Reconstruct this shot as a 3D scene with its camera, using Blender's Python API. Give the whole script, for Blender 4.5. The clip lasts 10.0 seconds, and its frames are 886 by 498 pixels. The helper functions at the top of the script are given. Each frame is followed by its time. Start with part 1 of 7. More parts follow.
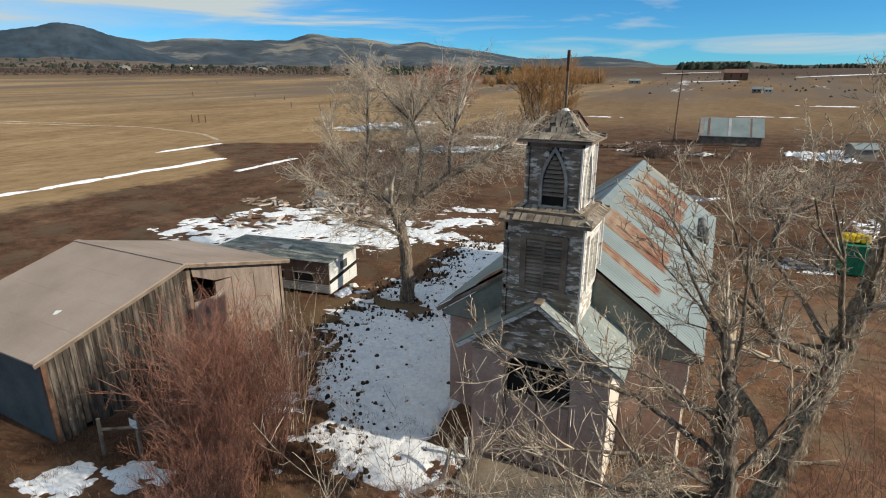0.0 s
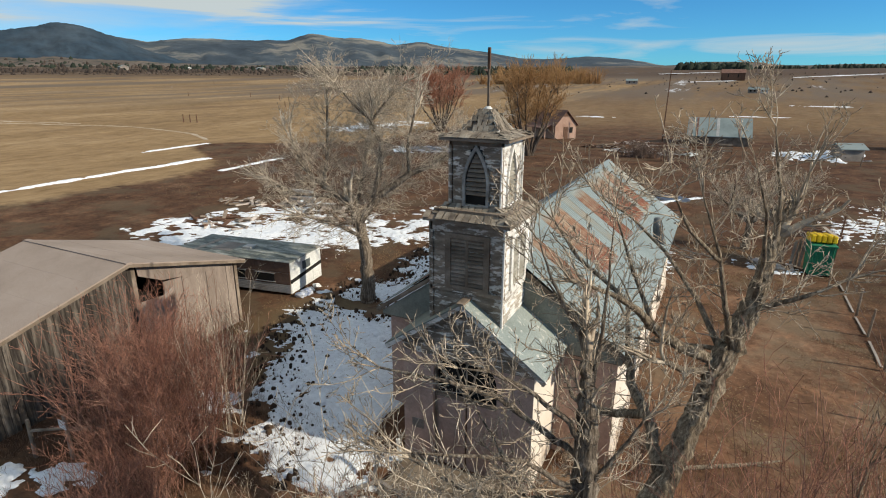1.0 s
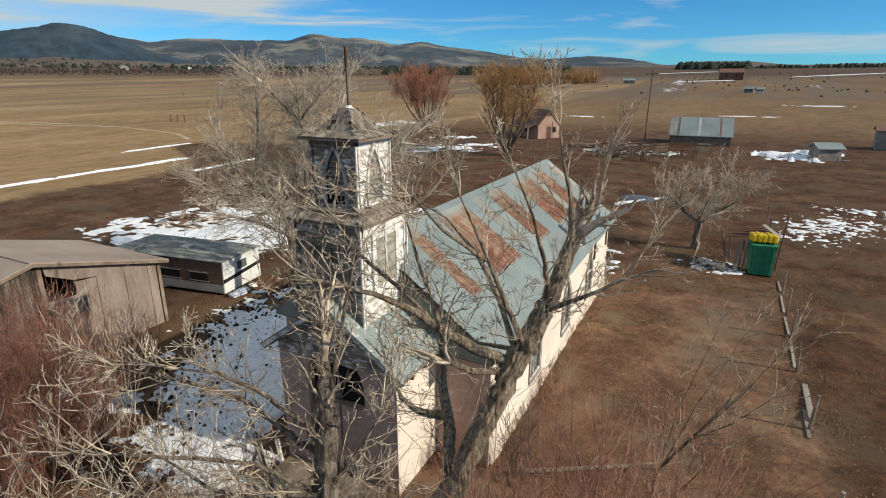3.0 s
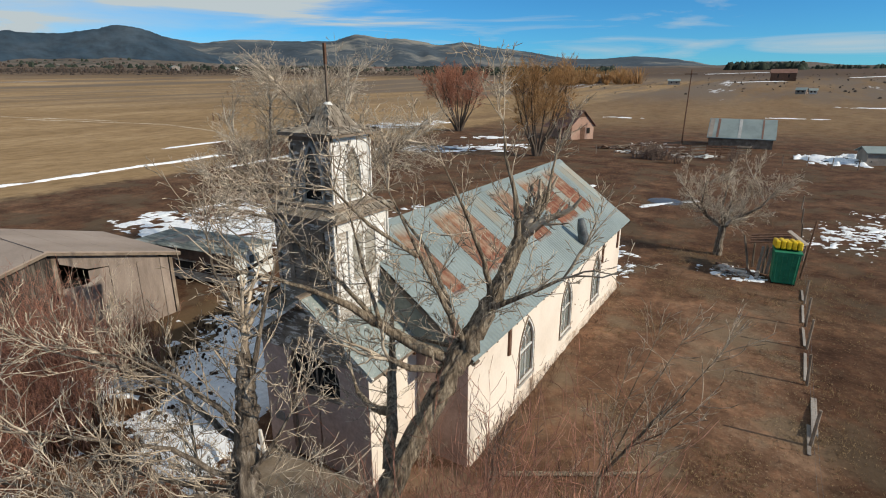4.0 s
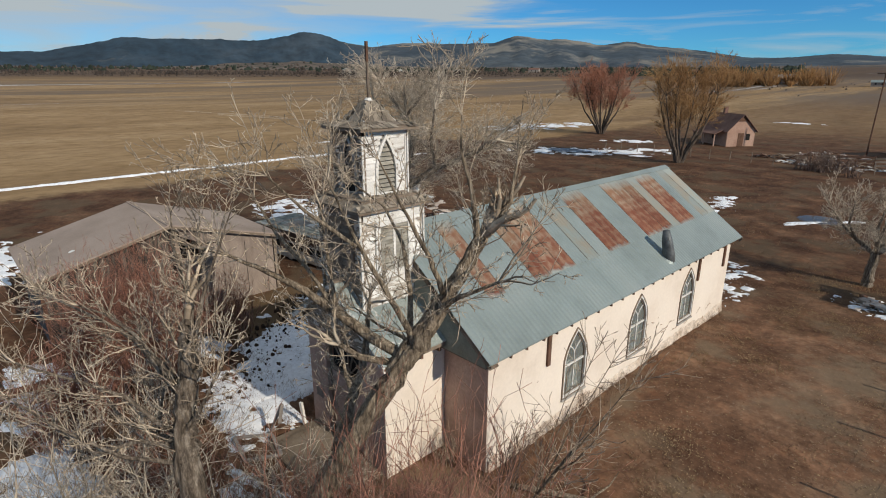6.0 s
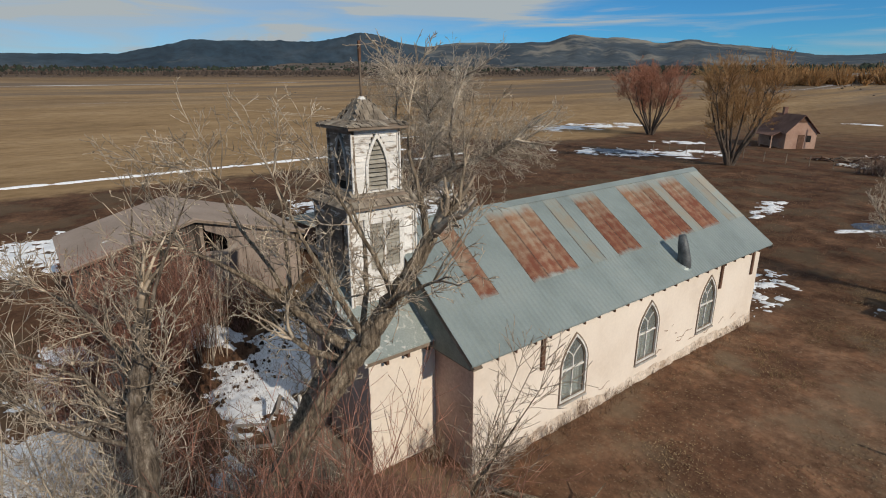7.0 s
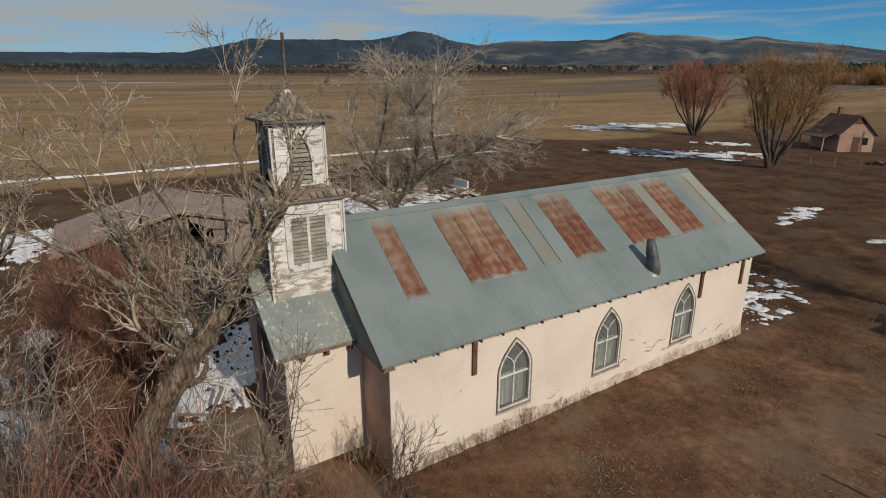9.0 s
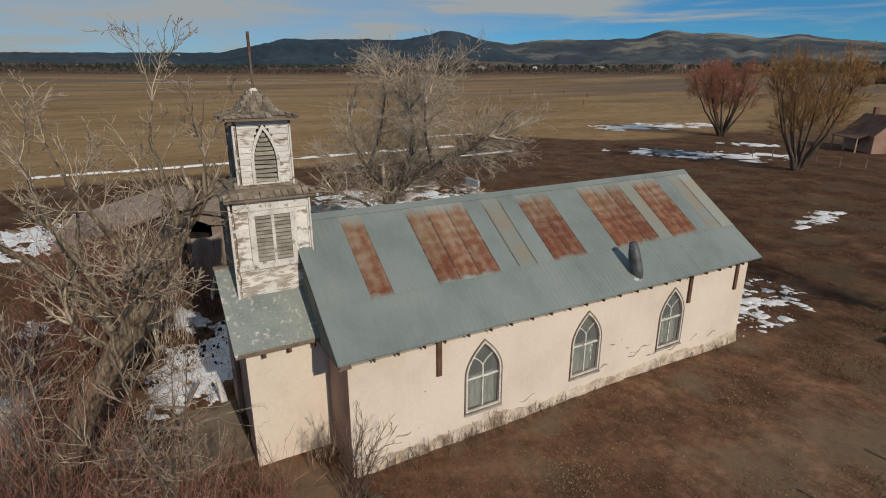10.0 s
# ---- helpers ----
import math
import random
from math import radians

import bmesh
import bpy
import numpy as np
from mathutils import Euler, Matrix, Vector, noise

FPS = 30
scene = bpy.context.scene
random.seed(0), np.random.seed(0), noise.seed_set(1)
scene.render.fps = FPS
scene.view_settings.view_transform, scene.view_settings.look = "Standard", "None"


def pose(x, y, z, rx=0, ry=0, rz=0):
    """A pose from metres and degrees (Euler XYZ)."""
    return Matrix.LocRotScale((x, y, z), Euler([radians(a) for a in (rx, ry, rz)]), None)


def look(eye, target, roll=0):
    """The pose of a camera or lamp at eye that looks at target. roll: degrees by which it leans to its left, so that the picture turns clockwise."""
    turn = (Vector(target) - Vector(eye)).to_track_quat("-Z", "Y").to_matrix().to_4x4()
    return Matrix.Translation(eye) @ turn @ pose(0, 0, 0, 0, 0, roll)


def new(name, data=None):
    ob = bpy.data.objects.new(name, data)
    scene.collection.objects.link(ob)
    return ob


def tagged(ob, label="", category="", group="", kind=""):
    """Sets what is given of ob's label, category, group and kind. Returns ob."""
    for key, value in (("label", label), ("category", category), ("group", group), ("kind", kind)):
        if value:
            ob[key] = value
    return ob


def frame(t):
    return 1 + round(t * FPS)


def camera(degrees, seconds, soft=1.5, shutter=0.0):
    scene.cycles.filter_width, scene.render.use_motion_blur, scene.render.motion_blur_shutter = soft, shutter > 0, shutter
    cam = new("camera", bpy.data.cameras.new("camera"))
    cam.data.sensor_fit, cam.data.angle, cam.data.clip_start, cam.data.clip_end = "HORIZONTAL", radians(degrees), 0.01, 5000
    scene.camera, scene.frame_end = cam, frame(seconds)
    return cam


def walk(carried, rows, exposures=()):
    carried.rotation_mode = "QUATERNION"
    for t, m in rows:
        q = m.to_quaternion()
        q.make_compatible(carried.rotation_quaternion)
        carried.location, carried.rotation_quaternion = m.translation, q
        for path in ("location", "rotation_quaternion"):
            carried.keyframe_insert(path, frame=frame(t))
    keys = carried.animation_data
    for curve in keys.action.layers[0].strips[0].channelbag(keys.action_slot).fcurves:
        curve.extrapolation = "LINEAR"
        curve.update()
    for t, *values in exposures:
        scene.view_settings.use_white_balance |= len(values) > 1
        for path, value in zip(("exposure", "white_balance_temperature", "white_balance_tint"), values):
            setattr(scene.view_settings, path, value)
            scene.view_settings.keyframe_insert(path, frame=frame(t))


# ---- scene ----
# ---- camera and its way ----
cam = camera(78.63, 10.0, soft=1.05)
PATH = [
    (0.0, -0.051, -13.530, 9.816, 26.745, -17.510, -0.007),
    (0.5, 0.731, -13.070, 9.781, 26.740, -17.496, -0.001),
    (1.0, 1.485, -12.627, 9.766, 26.724, -17.499, 0.023),
    (1.5, 2.244, -12.219, 9.762, 26.695, -17.490, 0.062),
    (2.0, 2.947, -11.826, 9.744, 26.717, -17.490, 0.050),
    (2.5, 3.659, -11.469, 9.743, 26.733, -17.498, 0.020),
    (2.7, 3.928, -11.336, 9.747, 26.743, -17.502, 0.001),
    (3.8, 5.310, -10.541, 9.695, 29.722, -17.509, 0.005),
    (4.0, 5.542, -10.404, 9.669, 31.116, -17.479, 0.054),
    (4.5, 6.110, -9.981, 9.645, 35.329, -17.441, 0.050),
    (5.0, 6.649, -9.536, 9.644, 39.676, -17.499, 0.035),
    (5.5, 7.169, -9.104, 9.608, 42.849, -17.430, -0.025),
    (5.7, 7.359, -8.929, 9.583, 44.444, -17.389, 0.012),
    (6.8, 8.370, -7.760, 9.556, 51.765, -17.400, -0.111),
    (7.0, 8.552, -7.521, 9.550, 52.296, -17.403, -0.108),
    (7.5, 8.969, -6.888, 9.526, 53.168, -17.481, 0.032),
    (8.0, 9.290, -6.206, 9.467, 54.152, -17.543, 0.082),
    (8.5, 9.631, -5.541, 9.453, 55.960, -17.581, 0.104),
    (9.0, 9.970, -4.861, 9.425, 57.631, -17.555, 0.008),
    (9.5, 10.323, -4.183, 9.411, 59.212, -17.574, -0.004),
    (10.0, 10.689, -3.471, 9.404, 60.727, -17.614, -0.027),
]
walk(cam, [(t, pose(x, y, z, 90 + pitch, -roll, yaw)) for t, x, y, z, yaw, pitch, roll in PATH],
     exposures=[(0, 0.10, 6750, 7), (2.5, 0.06, 6730, 7), (5.5, -0.17, 6500, 8.5), (7.5, -0.47, 6730, 10), (10, -0.69, 6860, 10.5)])

# ---- sky and sun ----
SUN_UP, SUN_EAST = 29.0, 87.0
world = bpy.data.worlds.new("sky")
scene.world = world
world.use_nodes = True
wn, wl = world.node_tree.nodes, world.node_tree.links
wn.clear()
sky = wn.new("ShaderNodeTexSky")
sky.sky_type = "NISHITA"
sky.sun_disc = False
sky.sun_elevation, sky.sun_rotation = radians(SUN_UP), radians(SUN_EAST)
sky.altitude, sky.air_density, sky.dust_density, sky.ozone_density = 2200, 1.0, 0.3, 1.6
coord = wn.new("ShaderNodeTexCoord")
squash = wn.new("ShaderNodeMapping")
squash.inputs["Scale"].default_value = (2.2, 2.2, 21.0)
squash.inputs["Rotation"].default_value = (0.05, -0.06, 0.0)
wisps = wn.new("ShaderNodeTexNoise")
wisps.inputs["Scale"].default_value, wisps.inputs["Detail"].default_value, wisps.inputs["Roughness"].default_value = 1.3, 7, 0.55
wisps.inputs["Distortion"].default_value = 0.7
span = wn.new("ShaderNodeMapRange")
span.inputs["From Min"].default_value, span.inputs["From Max"].default_value = 0.50, 0.68
span.inputs["To Max"].default_value = 0.8
apart = wn.new("ShaderNodeSeparateXYZ")
west = wn.new("ShaderNodeMapRange")
west.inputs["From Min"].default_value, west.inputs["From Max"].default_value = -0.80, -1.16
west.inputs["To Min"].default_value, west.inputs["To Max"].default_value = 0.0, 0.82
height = wn.new("ShaderNodeMath")
height.operation, height.inputs[1].default_value = "MINIMUM", 0.16
low = wn.new("ShaderNodeMath")
low.operation, low.inputs[1].default_value = "MULTIPLY", -1.9
bank = wn.new("ShaderNodeMath")
bank.operation = "ADD"
broken = wn.new("ShaderNodeMapRange")
broken.inputs["From Min"].default_value, broken.inputs["From Max"].default_value = 0.36, 0.64
broken.inputs["To Min"].default_value, broken.inputs["To Max"].default_value = 0.10, -0.16
bank_edge = wn.new("ShaderNodeMath")
bank_edge.operation = "ADD"
cover = wn.new("ShaderNodeMath")
cover.operation, cover.use_clamp = "ADD", True
cloudy = wn.new("ShaderNodeMixRGB")
cloudy.inputs["Color2"].default_value = (4.9, 5.55, 5.95, 1)
back = wn.new("ShaderNodeBackground")
back.inputs["Strength"].default_value = 0.105
wout = wn.new("ShaderNodeOutputWorld")
wl.new(coord.outputs["Generated"], squash.inputs["Vector"])
wl.new(squash.outputs["Vector"], wisps.inputs["Vector"])
wl.new(wisps.outputs["Fac"], span.inputs["Value"])
wl.new(coord.outputs["Generated"], apart.inputs[0])
wl.new(apart.outputs["Z"], height.inputs[0])
wl.new(height.outputs[0], low.inputs[0])
wl.new(apart.outputs["X"], bank.inputs[0])
wl.new(low.outputs[0], bank.inputs[1])
wl.new(wisps.outputs["Fac"], broken.inputs["Value"])
wl.new(bank.outputs[0], bank_edge.inputs[0])
wl.new(broken.outputs[0], bank_edge.inputs[1])
wl.new(bank_edge.outputs[0], west.inputs["Value"])
# overhead cloud out of view, added as neutral fill light
veil = wn.new("ShaderNodeMapRange")
veil.inputs["From Min"].default_value, veil.inputs["From Max"].default_value = 0.16, 0.6
veil.inputs["To Max"].default_value = 0.46
more = wn.new("ShaderNodeMath")
more.operation = "ADD"
wl.new(apart.outputs["Z"], veil.inputs["Value"])
wl.new(veil.outputs[0], more.inputs[0])
wl.new(span.outputs[0], more.inputs[1])
wl.new(more.outputs[0], cover.inputs[0])
wl.new(west.outputs[0], cover.inputs[1])
wl.new(cover.outputs[0], cloudy.inputs["Fac"])
deeper = wn.new("ShaderNodeMixRGB")
deeper.blend_type, deeper.inputs["Fac"].default_value = "MULTIPLY", 1.0
deeper.inputs["Color2"].default_value = (0.25, 0.735, 1.13, 1)
wl.new(sky.outputs["Color"], deeper.inputs["Color1"])
wl.new(deeper.outputs["Color"], cloudy.inputs["Color1"])
wl.new(cloudy.outputs["Color"], back.inputs["Color"])
wl.new(back.outputs["Background"], wout.inputs["Surface"])

sun = new("sun", bpy.data.lights.new("sun", "SUN"))
sun.data.energy, sun.data.angle, sun.data.color = 4.4, radians(0.6), (1.0, 0.90, 0.76)
sun.matrix_basis = look((0, 0, 0), (-math.cos(radians(SUN_UP)), -0.05, -math.sin(radians(SUN_UP))))


# ---- materials ----
def surf(name, dark, mid, light, scale=1.0, fine=12.0, rough=0.9, bump=0.35, metal=0.0, stretch=(1, 1, 1), vary=0.0, island=0.0,
         amp=0.25, worn=None, worn_scale=3.0, worn_at=0.55, worn_soft=0.06, spec=0.3, depth=0.02):
    """A surface with large and fine variation; worn: a second colour that shows through in patches."""
    m = bpy.data.materials.new(name)
    m.use_nodes = True
    n, l = m.node_tree.nodes, m.node_tree.links
    b = n["Principled BSDF"]
    b.inputs["Roughness"].default_value, b.inputs["Metallic"].default_value = rough, metal
    b.inputs["Specular IOR Level"].default_value = spec
    g = n.new("ShaderNodeNewGeometry")
    mp = n.new("ShaderNodeMapping")
    mp.inputs["Scale"].default_value = stretch
    l.new(g.outputs["Position"], mp.inputs["Vector"])

    def fog(s, detail=6, r=0.6):
        t = n.new("ShaderNodeTexNoise")
        t.inputs["Scale"].default_value, t.inputs["Detail"].default_value, t.inputs["Roughness"].default_value = s, detail, r
        l.new(mp.outputs["Vector"], t.inputs["Vector"])
        return t.outputs["Fac"]

    def mix(kind, fac, a, c):
        x = n.new("ShaderNodeMixRGB")
        x.blend_type = kind
        for socket, value in zip(x.inputs, (fac, a, c)):
            if isinstance(value, bpy.types.NodeSocket):
                l.new(value, socket)
            else:
                socket.default_value = value
        return x.outputs["Color"]

    def rng(value, a, c, lo, hi):
        x = n.new("ShaderNodeMapRange")
        for socket, v in zip(x.inputs, (value, a, c, lo, hi)):
            if isinstance(v, bpy.types.NodeSocket):
                l.new(v, socket)
            else:
                socket.default_value = v
        return x.outputs[0]

    ramp = n.new("ShaderNodeValToRGB")
    e = ramp.color_ramp.elements
    e[0].position, e[1].position = 0.3, 0.72
    e[0].color, e[1].color = (*dark, 1), (*light, 1)
    e.new(0.5).color = (*mid, 1)
    l.new(fog(scale), ramp.inputs["Fac"])
    col = ramp.outputs["Color"]
    grain = fog(fine, 8, 0.7)
    grey = rng(grain, 0.25, 0.75, 1 - amp, 1 + amp * 0.85)
    both = n.new("ShaderNodeCombineColor")
    for k in range(3):
        l.new(grey, both.inputs[k])
    col = mix("MULTIPLY", 1.0, col, both.outputs[0])
    if worn:
        f = rng(fog(worn_scale, 8, 0.68), worn_at - worn_soft, worn_at + worn_soft, 0.0, 1.0)
        col = mix("MIX", f, col, (*worn, 1))
    if vary or island:
        src = n.new("ShaderNodeObjectInfo").outputs["Random"] if vary else g.outputs["Random Per Island"]
        v = vary or island
        k = rng(src, 0.0, 1.0, 1 - v, 1 + v)
        both = n.new("ShaderNodeCombineColor")
        for i in range(3):
            l.new(k, both.inputs[i])
        col = mix("MULTIPLY", 1.0, col, both.outputs[0])
    l.new(col, b.inputs["Base Color"])
    if bump:
        bp = n.new("ShaderNodeBump")
        bp.inputs["Strength"].default_value, bp.inputs["Distance"].default_value = bump, depth
        l.new(grain, bp.inputs["Height"])
        l.new(bp.outputs["Normal"], b.inputs["Normal"])
    return m


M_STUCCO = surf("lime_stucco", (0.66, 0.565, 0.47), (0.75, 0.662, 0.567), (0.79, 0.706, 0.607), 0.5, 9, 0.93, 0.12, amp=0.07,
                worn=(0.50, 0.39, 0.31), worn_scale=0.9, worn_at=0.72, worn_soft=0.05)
# Plaster toned down for walls facing away from the sun; shade in the colour
M_SHADED_PLASTER = surf("shaded_pink_plaster", (0.34, 0.235, 0.19), (0.46, 0.32, 0.265), (0.53, 0.39, 0.325), 0.8, 10, 0.95, 0.3)
M_PLINTH = surf("crumbling_base", (0.34, 0.235, 0.16), (0.66, 0.555, 0.455), (0.78, 0.68, 0.58), 1.7, 11, 0.97, 1.0, depth=0.07, amp=0.4)
M_SCAR = surf("bared_adobe", (0.24, 0.16, 0.11), (0.38, 0.28, 0.21), (0.52, 0.42, 0.33), 5, 16, 0.97, 0.8, depth=0.03)
M_GABLE = surf("grey_green_siding", (0.14, 0.145, 0.12), (0.20, 0.21, 0.18), (0.27, 0.275, 0.235), 1.2, 20, 0.85, 0.3)
M_TIN = surf("galvanized_roof", (0.205, 0.24, 0.232), (0.262, 0.307, 0.298), (0.305, 0.343, 0.33), 0.5, 22, 0.5, 0.08, 0.25, vary=0.02, amp=0.10)
M_SPECKTIN = surf("speckled_tin", (0.19, 0.22, 0.20), (0.27, 0.31, 0.295), (0.34, 0.37, 0.345), 0.8, 22, 0.7, 0.2, 0.15, worn=(0.58, 0.57, 0.53), worn_scale=6, worn_at=0.61, worn_soft=0.05)


def rust_material(name, pale=False):
    """Rust in rows of blotches where the sheets are nailed, paler and greyer towards the ridge side of the stain."""
    m = bpy.data.materials.new(name)
    m.use_nodes = True
    n, l = m.node_tree.nodes, m.node_tree.links
    b = n["Principled BSDF"]
    b.inputs["Roughness"].default_value, b.inputs["Metallic"].default_value, b.inputs["Specular IOR Level"].default_value = 0.85, 0.1, 0.3
    tc = n.new("ShaderNodeTexCoord")
    at = n.new("ShaderNodeSeparateXYZ")
    l.new(tc.outputs["Object"], at.inputs[0])
    geo = n.new("ShaderNodeNewGeometry")

    def put(socket, v):
        if isinstance(v, bpy.types.NodeSocket):
            l.new(v, socket)
        else:
            socket.default_value = v

    def calc(op, a, c=0.0):
        x = n.new("ShaderNodeMath")
        x.operation = op
        put(x.inputs[0], a)
        put(x.inputs[1], c)
        return x.outputs[0]

    def fog(scale, stretch=(1, 1, 1), detail=7, r=0.65):
        mp = n.new("ShaderNodeMapping")
        mp.inputs["Scale"].default_value = stretch
        l.new(geo.outputs["Position"], mp.inputs["Vector"])
        t = n.new("ShaderNodeTexNoise")
        t.inputs["Scale"].default_value, t.inputs["Detail"].default_value, t.inputs["Roughness"].default_value = scale, detail, r
        l.new(mp.outputs["Vector"], t.inputs["Vector"])
        return t.outputs["Fac"]

    def rng(v, a, c, lo=0.0, hi=1.0):
        x = n.new("ShaderNodeMapRange")
        for socket, w in zip(x.inputs, (v, a, c, lo, hi)):
            put(socket, w)
        return x.outputs[0]

    def mix(f, a, c, kind="MIX"):
        x = n.new("ShaderNodeMixRGB")
        x.blend_type = kind
        put(x.inputs[0], f)
        put(x.inputs[1], a)
        put(x.inputs[2], c)
        return x.outputs["Color"]

    shift = calc("MULTIPLY", calc("SUBTRACT", fog(2.2), 0.5), 0.22)
    rows = calc("SINE", calc("MULTIPLY", calc("ADD", at.outputs["Y"], shift), 6.2832 / 0.36))
    cols = calc("SINE", calc("ADD", calc("MULTIPLY", calc("ADD", at.outputs["X"], shift), 6.2832 / 0.33), -0.9))
    spots = calc("ADD", calc("MULTIPLY", rows, 0.05), calc("ADD", calc("MULTIPLY", cols, 0.05), fog(3.4, detail=9)))
    world = n.new("ShaderNodeSeparateXYZ")
    l.new(geo.outputs["Position"], world.inputs[0])
    aged = calc("ADD", fog(0.9), calc("ADD", calc("MULTIPLY", at.outputs["Y"], -0.18), calc("MULTIPLY", calc("SUBTRACT", world.outputs["Y"], 7.5), 0.016)))
    tan = mix(rng(aged, 0.12, 0.5), (0.31, 0.24, 0.175, 1), (0.27, 0.13, 0.078, 1))
    deep = mix(rng(aged, 0.0, 0.35), (0.26, 0.15, 0.092, 1), (0.185, 0.066, 0.040, 1))
    col = mix(rng(spots, 0.35, 0.60), tan, deep)
    col = mix(rng(fog(26, (1, 0.3, 1)), 0.60, 0.70, 0.0, 0.5), col, (0.085, 0.035, 0.022, 1))
    if pale:
        col = mix(rng(fog(1.4, (1, 1, 1)), 0.36, 0.60), (0.265, 0.305, 0.29, 1), (0.30, 0.275, 0.225, 1))
    # dark nailed lap along one edge of each sheet, and bare tin where the rust has not crept
    edges = calc("MAXIMUM", rng(at.outputs["X"], 0.09, 0.02), rng(at.outputs["X"], 0.62, 0.655))
    lap = calc("MULTIPLY", edges, rng(fog(9.0), 0.30, 0.42) if pale else rng(fog(9.0), 0.40, 0.50))
    col = mix(calc("MULTIPLY", lap, 0.75), col, (0.05, 0.032, 0.025, 1))
    top = calc("ADD", at.outputs["Y"], calc("MULTIPLY", fog(3.0, (1, 1, 1)), 0.5))
    bare = calc("MAXIMUM", rng(calc("ADD", top, calc("MULTIPLY", fog(0.9, (0.01, 1, 0.01)), 0.9)), 3.0, 3.4), rng(top, 0.40, 0.24))
    col = mix(bare, col, (0.29, 0.32, 0.30, 1))
    vary = rng(n.new("ShaderNodeObjectInfo").outputs["Random"], 0.0, 1.0, 0.85, 1.15)
    tone = n.new("ShaderNodeCombineColor")
    for k in range(3):
        l.new(vary, tone.inputs[k])
    col = mix(1.0, col, tone.outputs[0], "MULTIPLY")
    l.new(col, b.inputs["Base Color"])
    return m


M_RUST = rust_material("rusted_roof")
M_PALE_RUST = rust_material("stained_roof", True)
M_CHIPPED = surf("chipped_white_paint", (0.72, 0.70, 0.66), (0.80, 0.78, 0.74), (0.84, 0.83, 0.80), 2.0, 25, 0.75, 0.5,
                 worn=(0.30, 0.25, 0.20), worn_scale=1.9, worn_at=0.555, worn_soft=0.05, vary=0.10, stretch=(1, 1, 2.6))
M_FLAKED = surf("flaked_paint_siding", (0.30, 0.26, 0.21), (0.40, 0.355, 0.30), (0.50, 0.46, 0.40), 2.0, 25, 0.85, 0.5,
                worn=(0.76, 0.74, 0.70), worn_scale=2.4, worn_at=0.505, worn_soft=0.04, vary=0.1, stretch=(1, 1, 4.5))
# weathered wood, toned darker still for front and west sides out of the sun
M_BARE = surf("weathered_shaded_siding", (0.13, 0.10, 0.075), (0.24, 0.19, 0.145), (0.36, 0.295, 0.235), 2.5, 30, 0.92, 0.6, vary=0.22, stretch=(1, 1, 3),
              worn=(0.66, 0.61, 0.54), worn_scale=3.6, worn_at=0.555, worn_soft=0.025)
M_GREYWOOD = surf("grey_wood", (0.115, 0.086, 0.063), (0.21, 0.163, 0.123), (0.325, 0.263, 0.21), 1.6, 30, 0.93, 0.6, vary=0.25)
M_BOARD = surf("shed_board", (0.026, 0.021, 0.018), (0.07, 0.057, 0.047), (0.22, 0.188, 0.155), 2.6, 26, 0.93, 0.6, stretch=(1, 3.5, 0.35), vary=0.5)
M_SHINGLE = surf("wood_shingle", (0.12, 0.095, 0.075), (0.24, 0.20, 0.155), (0.36, 0.32, 0.26), 3.0, 30, 0.95, 0.6, vary=0.3)
M_TRIM = surf("worn_white_trim", (0.55, 0.53, 0.49), (0.70, 0.68, 0.64), (0.78, 0.76, 0.72), 3, 25, 0.8, 0.4,
              worn=(0.25, 0.21, 0.17), worn_scale=7, worn_at=0.6, worn_soft=0.03)
M_LOUVRE = surf("greyed_louvre", (0.19, 0.175, 0.14), (0.30, 0.28, 0.235), (0.44, 0.42, 0.37), 3, 25, 0.9, 0.4, vary=0.2, stretch=(1, 1, 3))
M_GREYTRIM = surf("grey_trim", (0.20, 0.19, 0.17), (0.34, 0.32, 0.29), (0.48, 0.46, 0.42), 3, 25, 0.85, 0.4)
M_CLOTH = surf("old_curtain", (0.36, 0.37, 0.35), (0.55, 0.56, 0.54), (0.72, 0.72, 0.69), 3, 20, 0.95, 0.2, stretch=(1, 5, 0.7))
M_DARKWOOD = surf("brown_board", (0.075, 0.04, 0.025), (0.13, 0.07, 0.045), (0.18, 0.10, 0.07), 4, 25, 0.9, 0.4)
M_PIPE = surf("dull_flue_metal", (0.06, 0.065, 0.07), (0.12, 0.13, 0.135), (0.20, 0.21, 0.21), 3, 20, 0.6, 0.2, 0.5)
# near-black painted for unlit interiors and panes, and for plain black parts
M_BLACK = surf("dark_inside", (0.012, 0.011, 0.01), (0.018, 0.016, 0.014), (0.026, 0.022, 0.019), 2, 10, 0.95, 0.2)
M_BARK = surf("furrowed_bark", (0.045, 0.034, 0.026), (0.18, 0.142, 0.107), (0.41, 0.35, 0.28), 18, 60, 0.95, 0.9, stretch=(1, 1, 0.13), depth=0.05, amp=0.55)
M_WILLOWBARK = surf("dark_willow_bark", (0.045, 0.034, 0.027), (0.095, 0.072, 0.056), (0.17, 0.13, 0.10), 4, 20, 0.95, 0.6, stretch=(1, 1, 0.2))
M_BARK2 = surf("tan_furrowed_bark", (0.05, 0.037, 0.026), (0.235, 0.182, 0.128), (0.54, 0.445, 0.325), 18, 60, 0.95, 0.9, stretch=(1, 1, 0.13), depth=0.05, amp=0.55)
M_TWIG = surf("grey_twigs", (0.275, 0.22, 0.168), (0.45, 0.378, 0.295), (0.62, 0.54, 0.435), 2, 20, 0.9, 0.0, island=0.5)
M_TWIG2 = surf("brown_twigs", (0.20, 0.145, 0.10), (0.34, 0.265, 0.195), (0.54, 0.45, 0.35), 2, 20, 0.9, 0.0, island=0.55)
